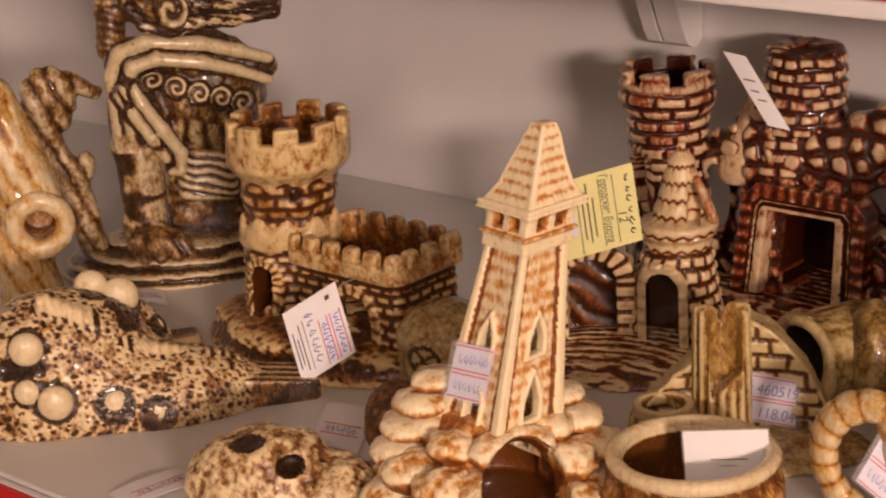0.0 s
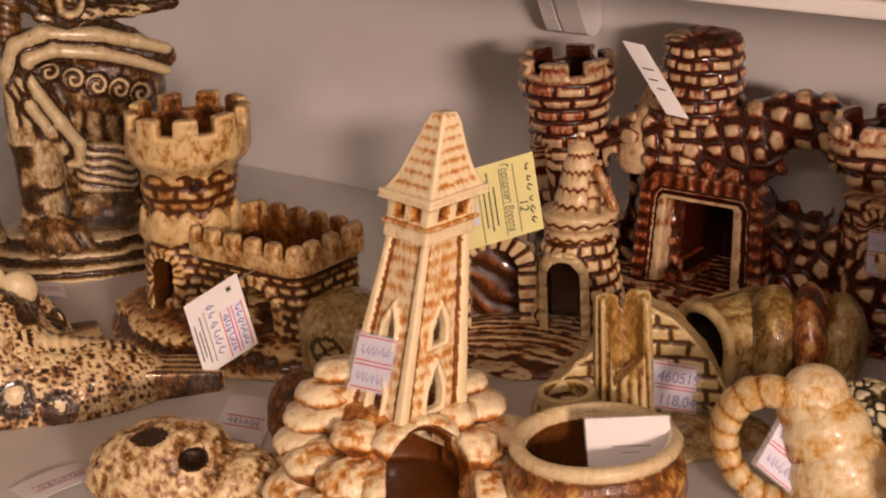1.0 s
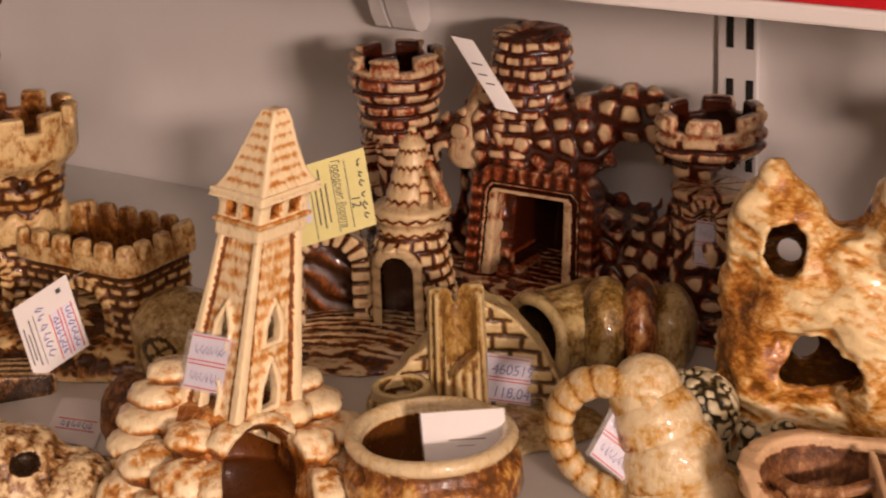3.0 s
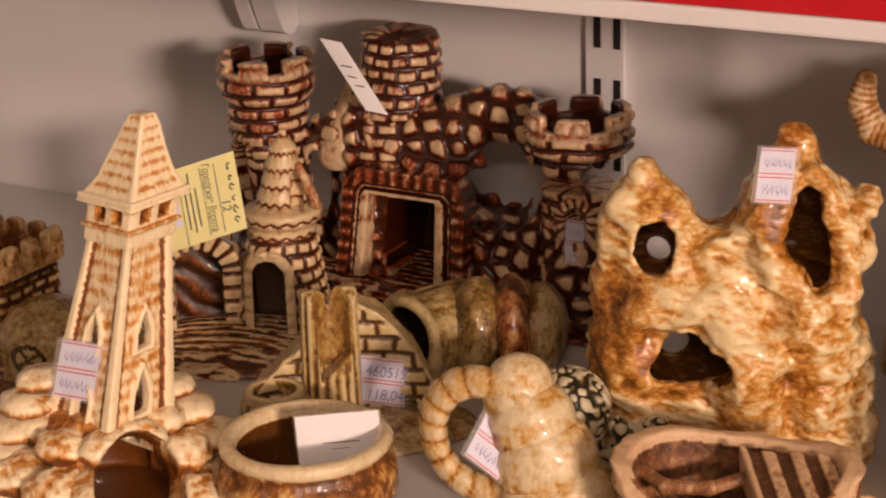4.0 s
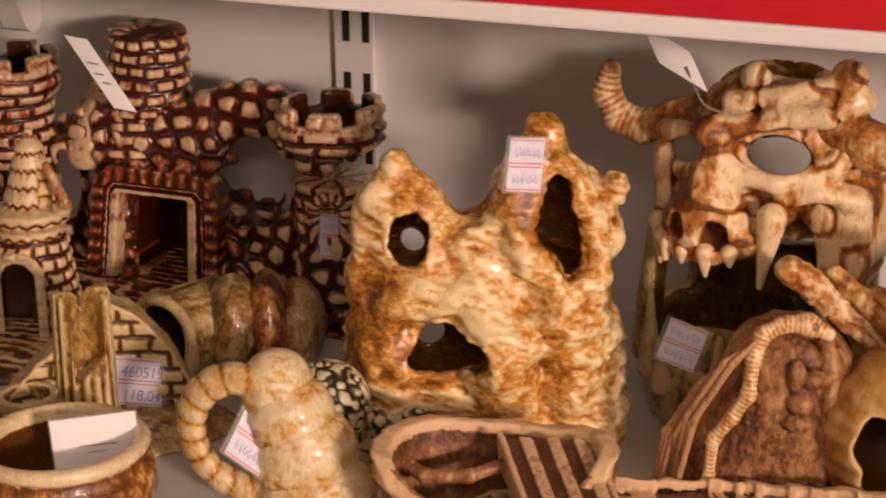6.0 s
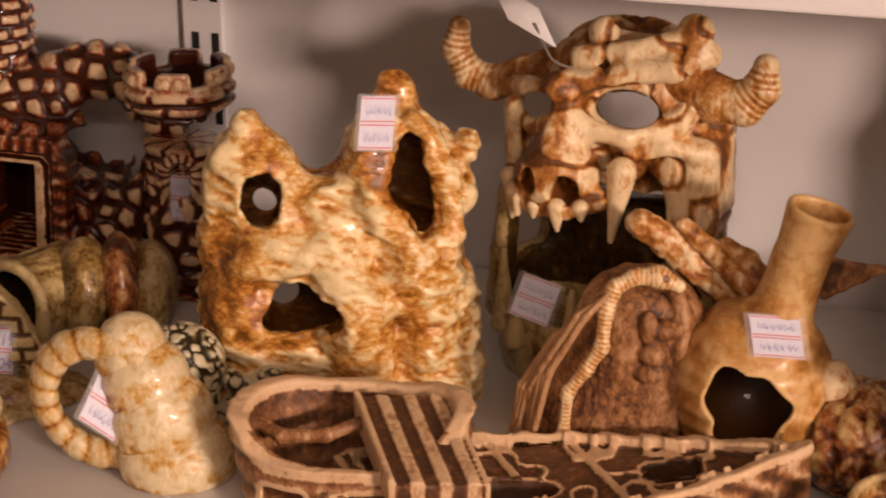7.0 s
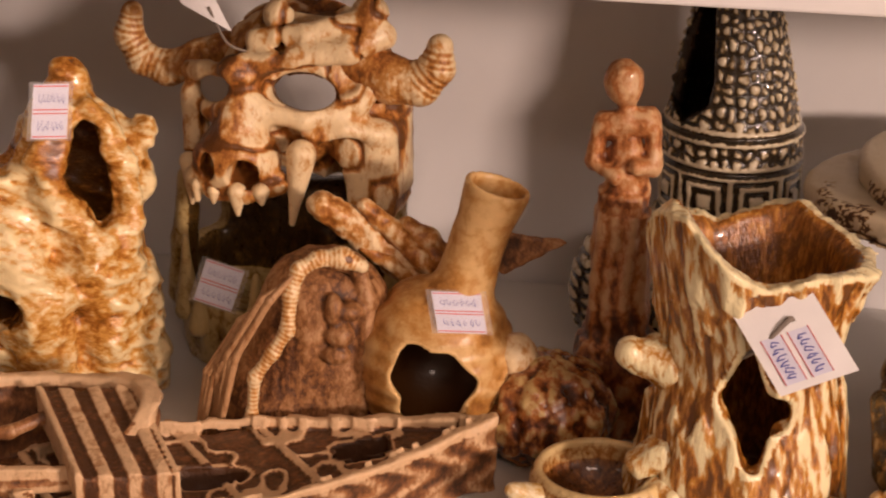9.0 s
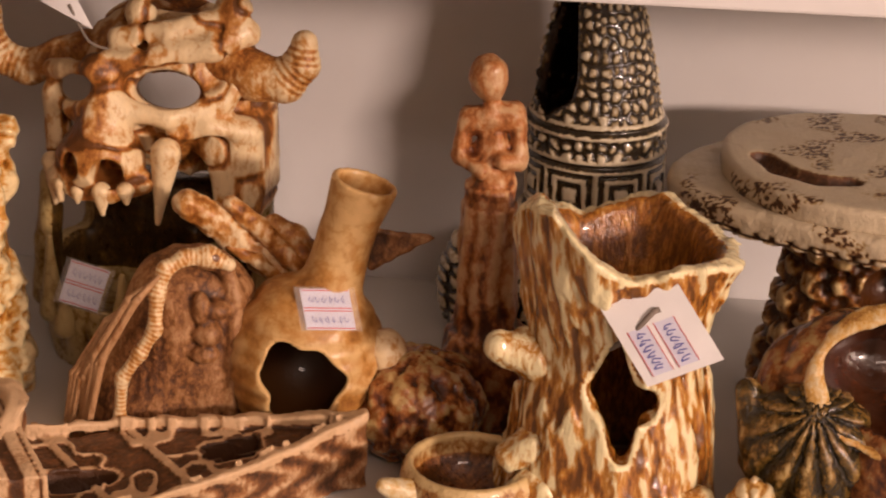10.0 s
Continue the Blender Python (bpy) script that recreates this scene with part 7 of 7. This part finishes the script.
sticker(SPIRAL, (-0.5260, 0.9470, 0.0720), (0.0210, 0.0030, -0.0140), (-0.0084, -0.0193, -0.0268), 5)
sticker(SKULL, (-0.3157, 1.1479, 0.0809), (0.0249, 0.0030, -0.0083), (-0.0065, -0.0126, -0.0248), 6)
sticker(JUG, (-0.1512, 1.0537, 0.1104), (0.0286, 0.0093, -0.0025), (0.0069, -0.0168, -0.0190), 7)

O, u, v = (-0.9847, 0.9411, 0.0818), (0.0216, -0.0053, -0.0505), (-0.0228, -0.0355, -0.0197)
c = card("hanging_price_card", "white card price tag with handwriting, tied to the tan castle", O, u, v)
part("hole", slab(O, u, v, 0.10, 0.16, 0.17, 0.25, 0.0016, 0.0017), INKK, c)
part("sticker", slab(O, u, v, 0.34, 0.96, 0.06, 0.46, 0.0013, 0.0015), LILAC, c, "lilac sticker")
lines(c, O, u, v, [(0.34, 0.96, 0.06, 0.02), (0.34, 0.96, 0.24, 0.02), (0.34, 0.96, 0.30, 0.02), (0.34, 0.96, 0.45, 0.02)], INKR)
part("handwriting", scrawl(O, u, v, 0.36, 0.92, 0.15, 0.13, 21, 0.0017), INKB, c)
part("handwriting", scrawl(O, u, v, 0.40, 0.92, 0.38, 0.13, 22, 0.0017), INKB, c)
part("handwriting", scrawl(O, u, v, 0.14, 0.86, 0.60, 0.16, 23, 0.0017), INKB, c)
lines(c, O, u, v, [(0.22, 0.9, 0.72, 0.012), (0.25, 0.88, 0.80, 0.02), (0.42, 0.78, 0.86, 0.02), (0.32, 0.82, 0.92, 0.02)])
thread([(-0.985, 0.940, 0.075), (-0.975, 0.955, 0.085), (-0.985, 0.970, 0.075)], 0.0006, c)

O, u, v = (-0.8160, 1.0905, 0.1608), (0.0156, -0.0102, -0.0545), (-0.0467, -0.0424, -0.0144)
c = card("yellow_price_card", "pale yellow printed card with black handwriting hanging on the arch", O, u, v, YELLOW)
words("Городские Ворота", O, u, v, 0.04, 0.40, 0.0085, INKK, c, 0.66, 0.0018)
words("12", O, u, v, 0.55, 0.235, 0.0095, INKK, c, 1.0, 0.0018)
part("handwriting", scrawl(O, u, v, 0.10, 0.9, 0.09, 0.06, 31, 0.0017), INKK, c)
lines(c, O, u, v, [(0.08, 0.95, 0.25, 0.008), (0.08, 0.95, 0.415, 0.008), (0.30, 0.80, 0.50, 0.016), (0.10, 0.86, 0.56, 0.016), (0.35, 0.80, 0.62, 0.016), (0.02, 0.98, 0.68, 0.008)])
part("sticker", slab(O, u, v, 0.12, 0.72, 0.72, 0.98, 0.0013, 0.0015), LILAC, c, "lilac sticker")
part("handwriting", scrawl(O, u, v, 0.2, 0.66, 0.85, 0.12, 33, 0.0017), INKB, c)
thread([(-0.848, 1.062, 0.098), (-0.852, 1.068, 0.108), (-0.846, 1.070, 0.114), (-0.838, 1.076, 0.108), (-0.845, 1.090, 0.100), (-0.862, 1.100, 0.080)], 0.0022, c, "knotted_string")
thread([(-0.846, 1.070, 0.112), (-0.832, 1.082, 0.098), (-0.826, 1.095, 0.085)], 0.0016, c, "knotted_string")

O, u, v = (-0.8100, 1.2030, 0.2208), (0.0150, 0.0080, -0.0040), (0.0356, 0.0060, -0.0556)
c = card("leaning_card", "white card price tag leaning on the chimney of the dark castle", O, u, v, PAPER, 0.0004)
lines(c, O, u, v, [(0.2, 0.7, 0.35, 0.02), (0.2, 0.6, 0.5, 0.02), (0.3, 0.7, 0.62, 0.02)])
O, u, v = (-0.6405, 0.8995, 0.0611), (0.0432, 0.0298, 0.0010), (0.0090, -0.0102, -0.0286)
c = card("pot_card", "blank white plastic-covered card hanging on the pot rim", O, u, v)
lines(c, O, u, v, [(0.3, 0.75, 0.55, 0.03), (0.4, 0.62, 0.68, 0.02)], THREAD)
part("cover", slab(O, u, v, -0.02, 1.02, -0.03, 1.03, 0.0022, 0.0023), TAPE, c, "clear glossy cover").visible_shadow = False
O, u, v = (-0.3367, 1.1351, 0.2819), (0.0307, 0.0039, -0.0171), (0.0132, -0.0028, -0.0242)
c = card("skull_card", "white card price tag tied to the horned skull", O, u, v, PAPER, 0.0015)
lines(c, O, u, v, [(0.25, 0.8, 0.3, 0.03), (0.3, 0.8, 0.45, 0.03), (0.3, 0.75, 0.6, 0.03)])
thread([(-0.3065, 1.1328, 0.2566), (-0.300, 1.137, 0.238), (-0.294, 1.137, 0.230), (-0.288, 1.152, 0.224)], 0.0009, c)
O, u, v = (0.0632, 0.9614, 0.1733), (0.0309, -0.0198, -0.0404), (-0.0397, -0.0050, -0.0169)
c = card("stump_tag", "white card price tag with blue figures tied to the tree stump", O, u, v)
part("hole", slab(O, u, v, 0.28, 0.34, 0.36, 0.45, 0.0016, 0.0017), THREAD, c)
for b in (0.26, 0.60):
    part("sticker", slab(O, u, v, 0.42, 0.92, b, b + 0.27, 0.0013, 0.0015), LILAC, c, "lilac sticker")
    part("handwriting", scrawl(O, u, v, 0.46, 0.88, b + 0.14, 0.16, int(b * 50), 0.0017), INKB, c)
    lines(c, O, u, v, [(0.42, 0.92, b, 0.012), (0.42, 0.92, b + 0.26, 0.012)], INKR)
thread([(0.0565, 0.9515, 0.1555), (0.0500, 0.9480, 0.1490), (0.0420, 0.9510, 0.1360), (0.0340, 0.9640, 0.1250)], 0.0016, c)
for n, label, O, u, v in (("loose_tag", "white paper price tag lying on the shelf", (-0.9645, 0.9038, 0.0008), (0.0408, 0.0087, 0), (0.0412, -0.0615, 0)),
                          ("loose_tag", "white paper price tag lying by the dragon base", (-1.2974, 0.9871, 0.0008), (0.0303, 0.0146, 0), (0.0344, -0.0241, 0)),
                          ("loose_tag", "pinkish paper tag lying at the shelf edge", (-0.9818, 0.7097, 0.0008), (0.0094, 0.0550, 0), (0.0312, -0.0063, 0))):
    c = card(n, label, O, u, v, PAPER, 0.002)
    lines(c, O, u, v, [(0.15, 0.9, 0.5, 0.02), (0.15, 0.9, 0.72, 0.02)], INKR, 0.0030)
    part("handwriting", scrawl(O, u, v, 0.2, 0.85, 0.62, 0.16, 77, 0.0032), INKB, c)
